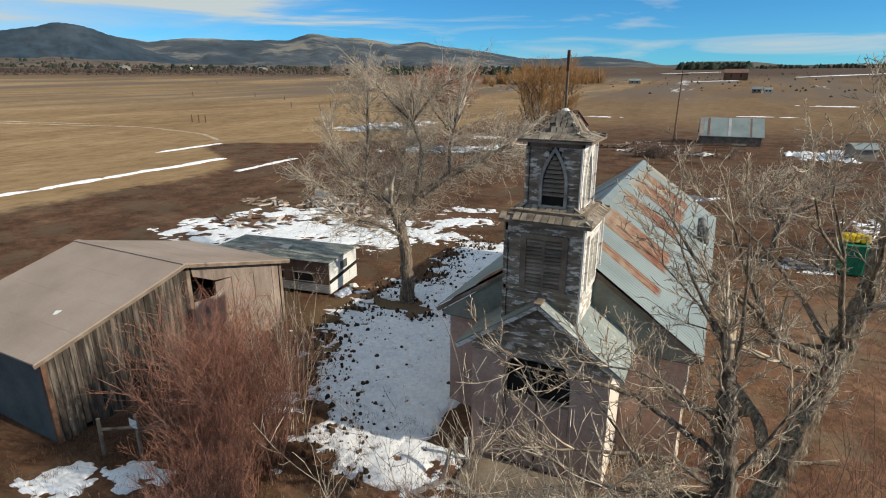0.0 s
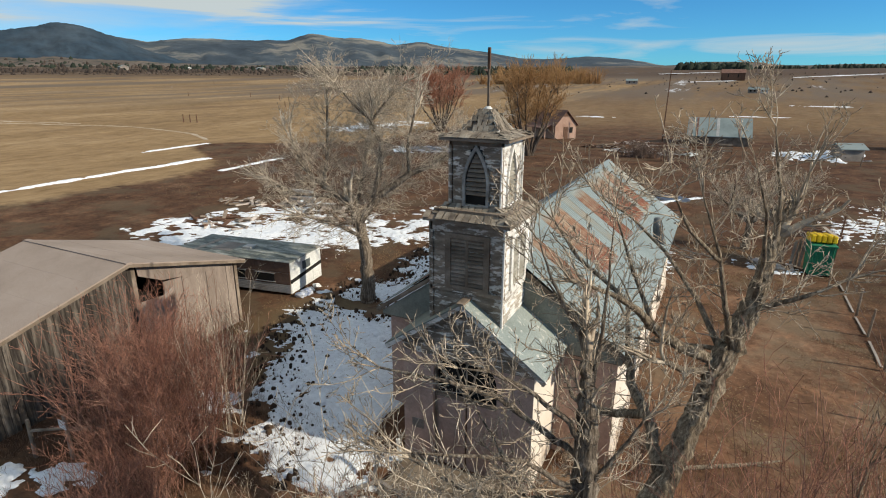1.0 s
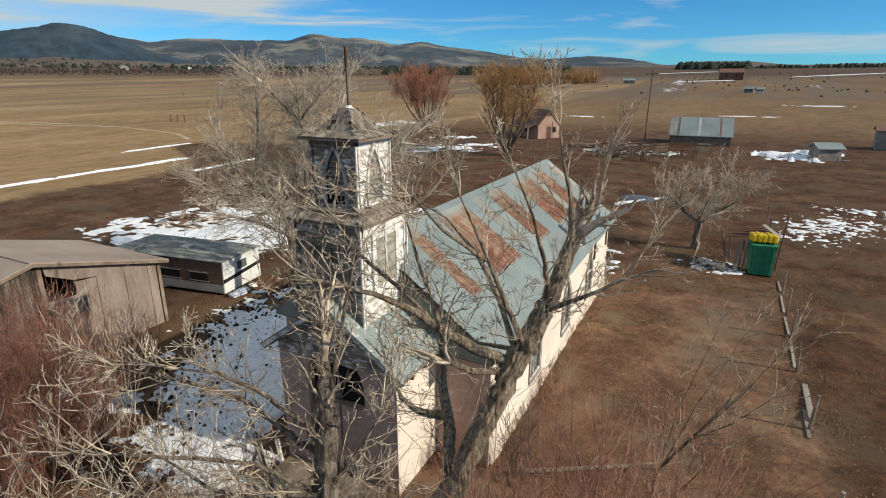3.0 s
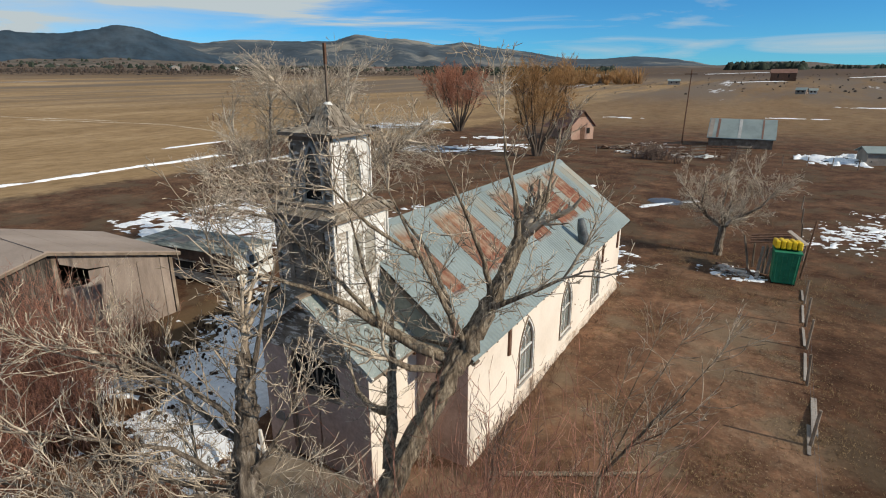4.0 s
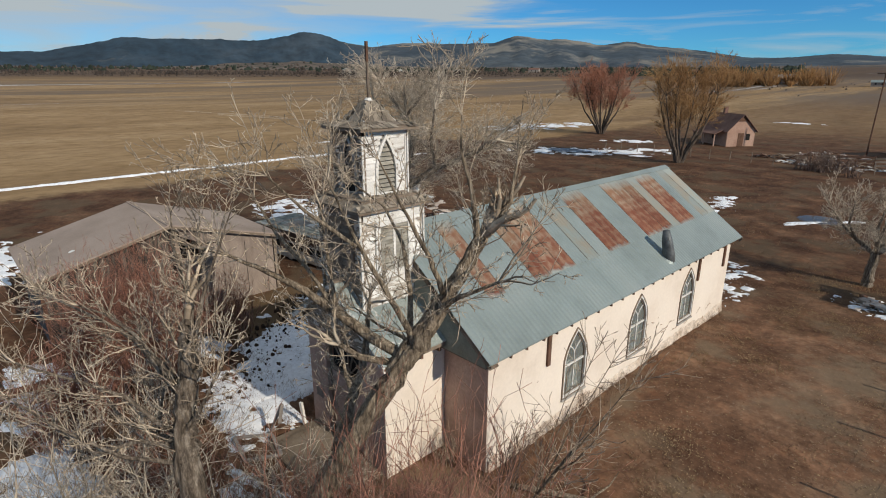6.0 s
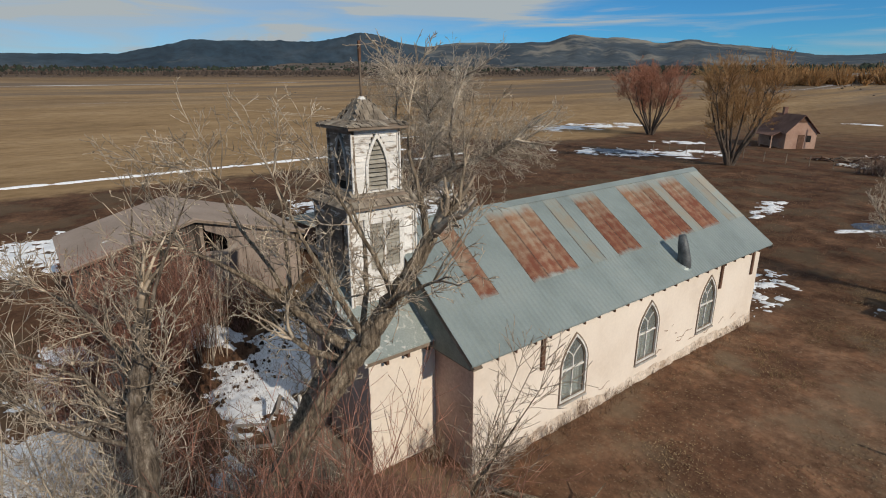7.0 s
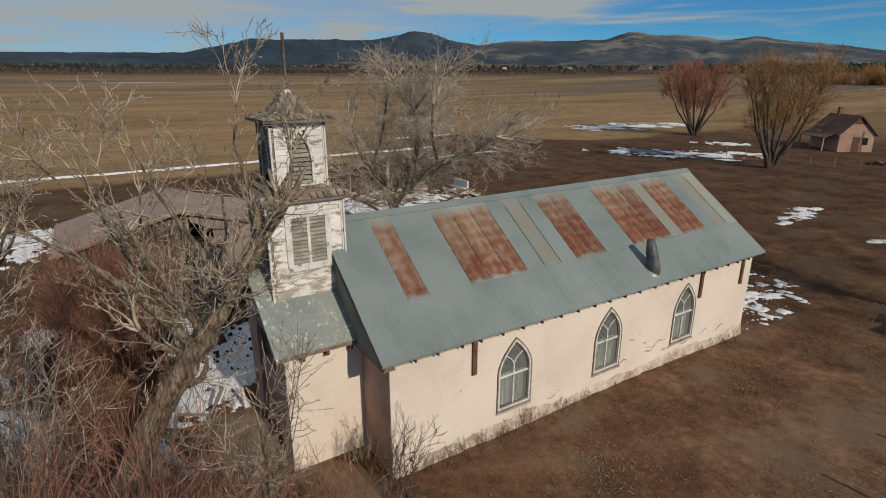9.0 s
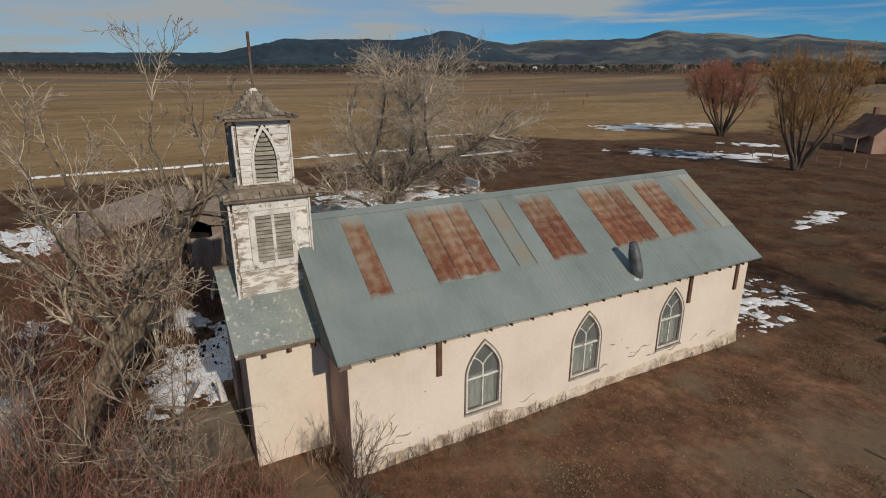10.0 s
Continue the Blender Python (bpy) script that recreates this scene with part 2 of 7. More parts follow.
M_ELMTWIG = surf("straw_coloured_twigs", (0.22, 0.17, 0.123), (0.375, 0.305, 0.228), (0.58, 0.495, 0.385), 1.5, 20, 0.9, 0.0, island=0.5)
M_REDSTEM = surf("dull_red_stems", (0.12, 0.068, 0.052), (0.21, 0.112, 0.082), (0.33, 0.20, 0.15), 1.2, 20, 0.9, 0.0, island=0.45)
M_STEM = surf("purplish_brown_stems", (0.085, 0.058, 0.048), (0.15, 0.105, 0.085), (0.26, 0.19, 0.15), 1.5, 20, 0.9, 0.0, island=0.4)
M_RED = surf("red_willow_twigs", (0.18, 0.085, 0.062), (0.31, 0.142, 0.098), (0.43, 0.25, 0.18), 0.9, 20, 0.85, 0.0, island=0.5)
M_ORANGE = surf("orange_willow_twigs", (0.26, 0.14, 0.058), (0.37, 0.21, 0.09), (0.47, 0.29, 0.14), 0.5, 8, 0.9, 0.0, island=0.25)
M_CORAL = surf("coral_willow_twigs", (0.30, 0.122, 0.074), (0.40, 0.18, 0.115), (0.47, 0.26, 0.18), 0.5, 8, 0.9, 0.0, island=0.25)
M_TUFT = surf("dark_sod", (0.025, 0.016, 0.011), (0.05, 0.031, 0.02), (0.09, 0.058, 0.037), 4, 20, 0.97, 0.5, island=0.3)
M_STRAW = surf("dry_grass", (0.15, 0.095, 0.05), (0.235, 0.16, 0.088), (0.33, 0.24, 0.14), 0.5, 8, 0.95, 0.0, island=0.35)
M_WEED = surf("dry_weeds", (0.13, 0.07, 0.045), (0.185, 0.11, 0.07), (0.27, 0.18, 0.115), 0.6, 8, 0.95, 0.0, island=0.35)
M_SNOW = surf("old_snow", (0.74, 0.77, 0.82), (0.82, 0.84, 0.87), (0.88, 0.89, 0.90), 0.9, 7, 0.75, 0.5, spec=0.4, depth=0.05)
M_ROOFING = surf("rolled_roofing", (0.27, 0.213, 0.175), (0.33, 0.262, 0.218), (0.38, 0.307, 0.26), 0.4, 30, 0.92, 0.2)
M_SHEDPANEL = surf("dull_shed_panel", (0.17, 0.135, 0.112), (0.25, 0.20, 0.168), (0.32, 0.262, 0.222), 1.2, 20, 0.93, 0.4, vary=0.15, stretch=(1, 2, 0.5))
M_PANEL = surf("grey_panel", (0.19, 0.165, 0.145), (0.27, 0.235, 0.205), (0.34, 0.30, 0.265), 0.7, 20, 0.92, 0.3, vary=0.12)
M_SLATE = surf("blue_grey_siding", (0.055, 0.065, 0.07), (0.085, 0.10, 0.105), (0.12, 0.135, 0.14), 1, 20, 0.85, 0.3)
M_ALU = surf("trailer_aluminium", (0.34, 0.33, 0.31), (0.46, 0.45, 0.43), (0.56, 0.55, 0.53), 1, 14, 0.5, 0.25, 0.2)
M_TWHITE = surf("trailer_white", (0.56, 0.57, 0.55), (0.68, 0.69, 0.67), (0.76, 0.77, 0.75), 1, 14, 0.6, 0.25)
M_TBROWN = surf("trailer_brown", (0.07, 0.043, 0.032), (0.125, 0.078, 0.057), (0.19, 0.12, 0.088), 1, 14, 0.7, 0.25)
M_TROOF = surf("tarred_trailer_roof", (0.07, 0.08, 0.072), (0.22, 0.235, 0.21), (0.48, 0.48, 0.44), 1.5, 12, 0.9, 0.35, stretch=(0.6, 2.4, 1))
M_RUBBER = surf("tyre_rubber", (0.016, 0.016, 0.016), (0.025, 0.025, 0.025), (0.045, 0.042, 0.04), 5, 30, 0.9, 0.3)
M_GREEN = surf("green_bin_paint", (0.012, 0.13, 0.07), (0.02, 0.19, 0.10), (0.04, 0.25, 0.14), 1.5, 20, 0.6, 0.25)
M_YELLOW = surf("yellow_lid", (0.55, 0.34, 0.01), (0.74, 0.50, 0.015), (0.82, 0.62, 0.06), 3, 20, 0.6, 0.3)
M_BLUE = surf("blue_sacks", (0.10, 0.16, 0.34), (0.42, 0.46, 0.55), (0.72, 0.73, 0.74), 5, 20, 0.7, 0.4)
M_RUBBLE = surf("pale_rubble", (0.25, 0.20, 0.17), (0.45, 0.38, 0.33), (0.62, 0.57, 0.52), 1.2, 10, 0.95, 0.6, vary=0.3)
M_CONCRETE = surf("old_concrete", (0.14, 0.105, 0.075), (0.21, 0.165, 0.12), (0.28, 0.23, 0.18), 1, 14, 0.95, 0.5)
M_PINKHOUSE = surf("sunlit_adobe", (0.33, 0.20, 0.15), (0.41, 0.26, 0.195), (0.47, 0.32, 0.25), 0.6, 6, 0.95, 0.2)
M_BROWNROOF = surf("brown_roof", (0.13, 0.07, 0.055), (0.19, 0.105, 0.08), (0.25, 0.145, 0.115), 0.6, 8, 0.9, 0.2)
M_EVERGREEN = surf("evergreen", (0.012, 0.018, 0.012), (0.022, 0.030, 0.020), (0.04, 0.048, 0.034), 0.02, 0.5, 0.95, 0.0, island=0.35)
M_SCRUB = surf("far_scrub", (0.035, 0.026, 0.021), (0.058, 0.043, 0.034), (0.09, 0.068, 0.054), 0.02, 0.5, 0.95, 0.0, island=0.35)
M_TRACK = surf("pale_dirt_track", (0.30, 0.22, 0.14), (0.40, 0.31, 0.215), (0.52, 0.44, 0.35), 0.3, 3, 0.95, 0.2)
M_WATER = surf("puddle_ice", (0.05, 0.06, 0.085), (0.07, 0.085, 0.115), (0.11, 0.125, 0.15), 0.6, 4, 0.45, 0.05, spec=0.3)
# distance haze is put into the colours: bluish here, paler for far ridges
M_MOUNT = surf("hazy_wooded_mountain", (0.015, 0.032, 0.050), (0.025, 0.046, 0.068), (0.05, 0.070, 0.09), 0.0045, 0.02, 0.98, 0.0, amp=0.5,
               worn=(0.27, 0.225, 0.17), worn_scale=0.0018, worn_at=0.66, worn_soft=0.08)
M_RIDGE = surf("hazy_pale_ridge", (0.026, 0.040, 0.056), (0.044, 0.062, 0.080), (0.085, 0.10, 0.11), 0.0032, 0.02, 0.98, 0.0, amp=0.45,
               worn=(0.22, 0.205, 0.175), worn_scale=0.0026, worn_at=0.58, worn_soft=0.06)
M_MESA = surf("brown_foothill", (0.085, 0.063, 0.05), (0.125, 0.095, 0.074), (0.20, 0.16, 0.125), 0.006, 0.09, 0.98, 0.0,
              worn=(0.03, 0.038, 0.028), worn_scale=0.02, worn_at=0.55, worn_soft=0.05)

glass = bpy.data.materials.new("window_glass")
glass.use_nodes = True
gb = glass.node_tree.nodes["Principled BSDF"]
gb.inputs["Base Color"].default_value = (0.50, 0.54, 0.53, 1)
gb.inputs["Roughness"].default_value = 0.06
gb.inputs["Transmission Weight"].default_value = 0.85
gb.inputs["IOR"].default_value = 1.15


def ground_material():
    """Bare brown earth near the church, a straw-coloured pasture past the ditch, darker damp bands far out."""
    m = bpy.data.materials.new("earth_and_pasture")
    m.use_nodes = True
    n, l = m.node_tree.nodes, m.node_tree.links
    b = n["Principled BSDF"]
    b.inputs["Roughness"].default_value, b.inputs["Specular IOR Level"].default_value = 0.97, 0.1
    g = n.new("ShaderNodeNewGeometry")
    xyz = n.new("ShaderNodeSeparateXYZ")
    l.new(g.outputs["Position"], xyz.inputs[0])

    def fog(s, stretch=(1, 1, 1), detail=6, r=0.6, turn=0.0):
        mp = n.new("ShaderNodeMapping")
        mp.inputs["Scale"].default_value = stretch
        mp.inputs["Rotation"].default_value = (0, 0, turn)
        l.new(g.outputs["Position"], mp.inputs["Vector"])
        t = n.new("ShaderNodeTexNoise")
        t.inputs["Scale"].default_value, t.inputs["Detail"].default_value, t.inputs["Roughness"].default_value = s, detail, r
        l.new(mp.outputs["Vector"], t.inputs["Vector"])
        return t.outputs["Fac"]

    def put(socket, v):
        if isinstance(v, bpy.types.NodeSocket):
            l.new(v, socket)
        else:
            socket.default_value = v

    def calc(op, a, c=0.0, clamp=False):
        x = n.new("ShaderNodeMath")
        x.operation, x.use_clamp = op, clamp
        put(x.inputs[0], a)
        put(x.inputs[1], c)
        return x.outputs[0]

    def rng(v, a, c, lo=0.0, hi=1.0):
        x = n.new("ShaderNodeMapRange")
        x.interpolation_type = "SMOOTHSTEP"
        for s, w in zip(x.inputs, (v, a, c, lo, hi)):
            put(s, w)
        return x.outputs[0]

    def ramp(f, stops):
        x = n.new("ShaderNodeValToRGB")
        e = x.color_ramp.elements
        e[0].position, e[0].color = stops[0][0], (*stops[0][1], 1)
        e[1].position, e[1].color = stops[-1][0], (*stops[-1][1], 1)
        for p, c in stops[1:-1]:
            e.new(p).color = (*c, 1)
        l.new(f, x.inputs["Fac"])
        return x.outputs["Color"]

    def mix(f, a, c, kind="MIX"):
        x = n.new("ShaderNodeMixRGB")
        x.blend_type = kind
        put(x.inputs[0], f)
        put(x.inputs[1], a)
        put(x.inputs[2], c)
        return x.outputs["Color"]

    earth = ramp(fog(0.30, detail=10, r=0.68), [(0.3, (0.073, 0.038, 0.024)), (0.5, (0.158, 0.088, 0.054)), (0.70, (0.275, 0.170, 0.108))])
    litter = ramp(fog(3.2, detail=10, r=0.74), [(0.36, (0.78, 0.75, 0.73)), (0.5, (1.0, 1.0, 1.0)), (0.66, (1.32, 1.31, 1.27))])
    earth = mix(1.0, earth, litter, "MULTIPLY")
    mottle = ramp(fog(0.85, detail=7, r=0.66), [(0.36, (0.74, 0.72, 0.71)), (0.5, (1.0, 1.0, 1.0)), (0.64, (1.36, 1.28, 1.22))])
    earth = mix(1.0, earth, mottle, "MULTIPLY")
    thin_grass = rng(fog(0.26, detail=9, r=0.62), 0.49, 0.60, 0.0, 0.65)
    earth = mix(thin_grass, earth, (0.18, 0.138, 0.092, 1))
    strip_f = calc("ADD", calc("POWER", calc("DIVIDE", calc("SUBTRACT", xyz.outputs["X"], -13.3), 2.6), 2.0), calc("POWER", calc("DIVIDE", calc("SUBTRACT", xyz.outputs["Y"], 1.6), 5.0), 2.0))
    strip_f = rng(calc("ADD", strip_f, calc("MULTIPLY", calc("SUBTRACT", fog(0.8, detail=8), 0.5), 2.2)), 1.2, 0.4, 0.0, 0.75)
    earth = mix(strip_f, earth, (0.205, 0.148, 0.085, 1))
    crumbs = rng(fog(9.0, detail=4, r=0.6), 0.60, 0.66, 0.0, 0.55)
    earth = mix(crumbs, earth, (0.27, 0.195, 0.135, 1))
    # damper and darker away from the trodden yard round the church
    yard = calc("SQRT", calc("ADD", calc("POWER", calc("SUBTRACT", xyz.outputs["X"], 0.5), 2.0), calc("POWER", calc("SUBTRACT", xyz.outputs["Y"], 5.0), 2.0)))
    damp = rng(calc("ADD", yard, calc("MULTIPLY", calc("SUBTRACT", fog(0.16), 0.5), 12.0)), 9.0, 17.0, 0.0, 0.9)
    past_fence = rng(calc("ADD", xyz.outputs["X"], calc("MULTIPLY", calc("SUBTRACT", fog(0.5), 0.5), 3.0)), 7.2, 8.4, 0.0, 1.0)
    damp = calc("MAXIMUM", damp, past_fence)
    earth = mix(damp, earth, (0.57, 0.54, 0.52, 1), "MULTIPLY")
    pasture = ramp(fog(0.05, (1, 0.35, 1), 8, 0.6, 0.3), [(0.3, (0.215, 0.140, 0.072)), (0.5, (0.295, 0.195, 0.102)), (0.7, (0.37, 0.258, 0.145))])
    tussock = ramp(fog(0.55, (1, 0.55, 1), 10, 0.72, 0.4), [(0.32, (0.70, 0.66, 0.60)), (0.5, (1.0, 1.0, 1.0)), (0.68, (1.22, 1.24, 1.26))])
    pasture = mix(1.0, pasture, tussock, "MULTIPLY")
    swales = rng(fog(0.035, (1, 0.30, 1), 9, 0.66, 0.5), 0.53, 0.66, 0.0, 0.7)
    pasture = mix(swales, pasture, (0.17, 0.105, 0.058, 1))
    wobble = calc("MULTIPLY", calc("SUBTRACT", fog(0.09), 0.5), 7.0)
    # past the ditch in the west, with a bare bay where the tracks meet
    bay = calc("DIVIDE", calc("SUBTRACT", xyz.outputs["Y"], 46.0), 9.5)
    bay = calc("MULTIPLY", calc("EXPONENT", calc("MULTIPLY", calc("MULTIPLY", bay, bay), -1.0)), 21.0)
    edge = calc("SUBTRACT", calc("SUBTRACT", calc("MULTIPLY", xyz.outputs["X"], -1.0), bay), 49.0)
    west_f = rng(calc("ADD", edge, calc("ADD", wobble, calc("MULTIPLY", calc("SUBTRACT", fog(0.7, detail=8), 0.5), 5.0))), -1.6, 1.6)
    radius = calc("SQRT", calc("ADD", calc("POWER", xyz.outputs["X"], 2.0), calc("POWER", xyz.outputs["Y"], 2.0)))
    far_f = rng(calc("ADD", radius, calc("MULTIPLY", wobble, 3.0)), 84.0, 125.0, 0.0, 0.52)
    f = calc("MAXIMUM", west_f, far_f)
    col = mix(f, earth, pasture)
    # mown strips and damp bands in the distance
    bands = rng(fog(0.020, (1, 0.13, 1), 11, 0.72, 0.45), 0.44, 0.56)
    bands = calc("MULTIPLY", bands, rng(radius, 150.0, 290.0, 0.0, 0.9))
    col = mix(bands, col, (0.155, 0.120, 0.092, 1))
    white = rng(fog(0.022, (1, 0.10, 1), 11, 0.74, 0.5), 0.60, 0.64)
    white = calc("MULTIPLY", white, rng(radius, 150.0, 240.0, 0.0, 0.85))
    col = mix(white, col, (0.62, 0.62, 0.64, 1))
    dark_far = rng(calc("ADD", radius, calc("MULTIPLY", wobble, 8.0)), 430.0, 570.0, 0.0, 0.85)
    col = mix(dark_far, col, (0.088, 0.060, 0.044, 1))
    l.new(col, b.inputs["Base Color"])
    bp = n.new("ShaderNodeBump")
    bp.inputs["Strength"].default_value, bp.inputs["Distance"].default_value = 0.6, 0.05
    l.new(fog(5.0, detail=9, r=0.7), bp.inputs["Height"])
    l.new(bp.outputs["Normal"], b.inputs["Normal"])
    return m


M_GROUND = ground_material()


# ---- building helpers ----
def thing(name, at, label, category, group="", kind=""):
    ob = new(name)
    ob.location = at
    return tagged(ob, label, category, group, kind)


def hang(ob, parent):
    ob.parent = parent
    if parent.parent is None:
        ob.matrix_parent_inverse = parent.matrix_basis.inverted()
    return ob


def part(name, bm, material, parent=None, label="", smooth=False):
    me = bpy.data.meshes.new(name)
    bmesh.ops.recalc_face_normals(bm, faces=bm.faces[:])
    bm.to_mesh(me)
    bm.free()
    me.materials.append(material)
    if smooth:
        me.shade_smooth()
    ob = new(name, me)
    if parent:
        hang(ob, parent)
    if label:
        ob["label"] = label
    return ob


def shared(name, bm, material):
    me = bpy.data.meshes.new(name)
    bmesh.ops.recalc_face_normals(bm, faces=bm.faces[:])
    bm.to_mesh(me)
    bm.free()
    me.materials.append(material)
    return me


def piece(name, me, m, parent, scale=(1, 1, 1)):
    ob = new(name, me)
    ob.matrix_basis = m @ Matrix.Diagonal((*scale, 1))
    return hang(ob, parent)


def box(bm, x0, y0, z0, x1, y1, z1, m=None, bevel=0.0):
    r = bmesh.ops.create_cube(bm, size=1.0)["verts"]
    for v in r:
        v.co = Vector(((x0 + x1) / 2 + v.co.x * (x1 - x0), (y0 + y1) / 2 + v.co.y * (y1 - y0), (z0 + z1) / 2 + v.co.z * (z1 - z0)))
    if bevel:
        es = list({e for v in r for e in v.link_edges})
        r = bmesh.ops.bevel(bm, geom=es, offset=bevel, segments=1, affect="EDGES")["verts"]
    if m is not None:
        for v in set(r):
            v.co = m @ v.co
    return bm


def solid(*dims, m=None, bevel=0.0):
    return box(bmesh.new(), *dims, m=m, bevel=bevel)


def beam(bm, p, q, w, h):
    p, q = Vector(p), Vector(q)
    d = q - p
    rot = d.to_track_quat("X", "Z").to_matrix().to_4x4()
    return box(bm, 0, -w / 2, -h / 2, d.length, w / 2, h / 2, Matrix.Translation(p) @ rot)


def prism(points, thick, place):
    """A flat outline (u, v), filled and given thickness; place(u, v, w) puts it into the world."""
    return sheet([points], thick, place)


def sheet(loops, thick, place):
    bm = bmesh.new()
    for loop in loops:
        vs = [bm.verts.new((u, v, 0)) for u, v in loop]
        for a, b in zip(vs, vs[1:] + vs[:1]):
            bm.edges.new((a, b))
    bmesh.ops.triangle_fill(bm, use_beauty=True, edges=bm.edges[:])
    r = bmesh.ops.extrude_face_region(bm, geom=bm.faces[:])
    for v in r["geom"]:
        if isinstance(v, bmesh.types.BMVert):
            v.co.z = thick
    for v in bm.verts:
        v.co = Vector(place(*v.co))
    return bm


def pointed(c, low, spring, tip, wide, n=9):
    """The outline of a pointed arch."""
    pts = [(c - wide / 2, low), (c + wide / 2, low)]
    for k in range(n + 1):
        a = k / n
        pts.append((c + wide / 2 * (1 - a ** 1.9), spring + (tip - spring) * a))
    for k in range(n - 1, -1, -1):
        a = k / n
        pts.append((c - wide / 2 * (1 - a ** 1.9), spring + (tip - spring) * a))
    return pts


def rounded(c, low, spring, rad, n=14):
    return [(c - rad, low), (c + rad, low)] + [(c + rad * math.cos(math.pi * k / n), spring + rad * math.sin(math.pi * k / n)) for k in range(n + 1)]


def arc_tube(points, radius, sides=8, gnarl=0.0, seed=0):
    """A tapered round tube along points; radius per point."""
    bm = bmesh.new()
    rings = []
    pts = [Vector(p) for p in points]
    g = np.random.default_rng(seed)
    furrow = g.normal(0, 1, sides)
    for i, p in enumerate(pts):
        d = (pts[min(i + 1, len(pts) - 1)] - pts[max(i - 1, 0)]).normalized()
        a = d.orthogonal().normalized() if i == 0 else (rings_a - d * rings_a.dot(d)).normalized()
        rings_a = a
        b = d.cross(a)
        furrow = furrow * 0.95 + g.normal(0, 0.3, sides)
        rings.append([bm.verts.new(p + (a * math.cos(2 * math.pi * k / sides) + b * math.sin(2 * math.pi * k / sides)) * radius[i] * (1 + gnarl * furrow[k])) for k in range(sides)])
    for r0, r1 in zip(rings, rings[1:]):
        for k in range(sides):
            bm.faces.new((r0[k], r0[(k + 1) % sides], r1[(k + 1) % sides], r1[k]))
    bm.faces.new(rings[0][::-1])
    bm.faces.new(rings[-1])
    return bm


def lattice(x, y, seed=0):
    """Smooth value noise from 0 to 1 on arrays."""
    xi, yi = np.floor(x).astype(np.int64), np.floor(y).astype(np.int64)
    xf, yf = x - xi, y - yi
    xf, yf = xf * xf * (3 - 2 * xf), yf * yf * (3 - 2 * yf)

    def h(a, b):
        k = (a * 374761393 + b * 668265263 + seed * 974711) & 0x7FFFFFFF
        k = ((k ^ (k >> 13)) * 1274126177) & 0x7FFFFFFF
        return ((k ^ (k >> 16)) & 0xFFFF) / 65535.0

    return (h(xi, yi) * (1 - xf) + h(xi + 1, yi) * xf) * (1 - yf) + (h(xi, yi + 1) * (1 - xf) + h(xi + 1, yi + 1) * xf) * yf


def rough_noise(x, y, seed=0, octaves=4):
    total, amp, s = np.zeros_like(x, dtype=float), 0.5, 1.0
    for k in range(octaves):
        total += amp * lattice(x * s, y * s, seed + 17 * k)
        amp, s = amp * 0.5, s * 2.03
    return total / (1 - 0.5 ** octaves)


def land(x, y):
    """Height of the ground."""
    x, y = np.asarray(x, float), np.asarray(y, float)
    r = np.hypot(x, y)
    s = np.maximum(0, r - 60)
    z = 0.02 * s * s / (s + 80) + 6.5 * (1 - np.exp(-(np.maximum(0, r - 300) / 250) ** 1.5))
    return z + (rough_noise(x * 0.21, y * 0.21, 5, 2) - 0.5) * 0.14


def gl(x, y):
    return float(land(np.array([x]), np.array([y]))[0])


def mesh_from(name, verts, quads, material, smooth=False):
    me = bpy.data.meshes.new(name)
    verts, quads = np.asarray(verts, np.float32), np.asarray(quads, np.int32)
    me.vertices.add(len(verts))
    me.vertices.foreach_set("co", verts.ravel())
    k = quads.shape[1]
    me.loops.add(quads.size)
    me.loops.foreach_set("vertex_index", quads.ravel())
    me.polygons.add(len(quads))
    me.polygons.foreach_set("loop_start", np.arange(0, quads.size, k, dtype=np.int32))
    me.update(calc_edges=True)
    me.validate()
    me.materials.append(material)
    if smooth:
        me.shade_smooth()
    return me


def grid_mesh(name, xs, ys, height, material, keep=None):
    gx, gy = np.meshgrid(xs, ys)
    z = height(gx, gy)
    nx, ny = len(xs), len(ys)
    idx = np.arange(nx * ny).reshape(ny, nx)
    quads = np.stack([idx[:-1, :-1], idx[:-1, 1:], idx[1:, 1:], idx[1:, :-1]], -1).reshape(-1, 4)
    verts = np.stack([gx, gy, z], -1).reshape(-1, 3)
    if keep is not None:
        kk = keep(gx, gy)
        q = (kk[:-1, :-1] | kk[:-1, 1:] | kk[1:, 1:] | kk[1:, :-1]).ravel()
        quads = quads[q]
        used = np.unique(quads)
        remap = np.zeros(nx * ny, int)
        remap[used] = np.arange(len(used))
        verts, quads = verts[used], remap[quads]
    return mesh_from(name, verts, quads, material, True)


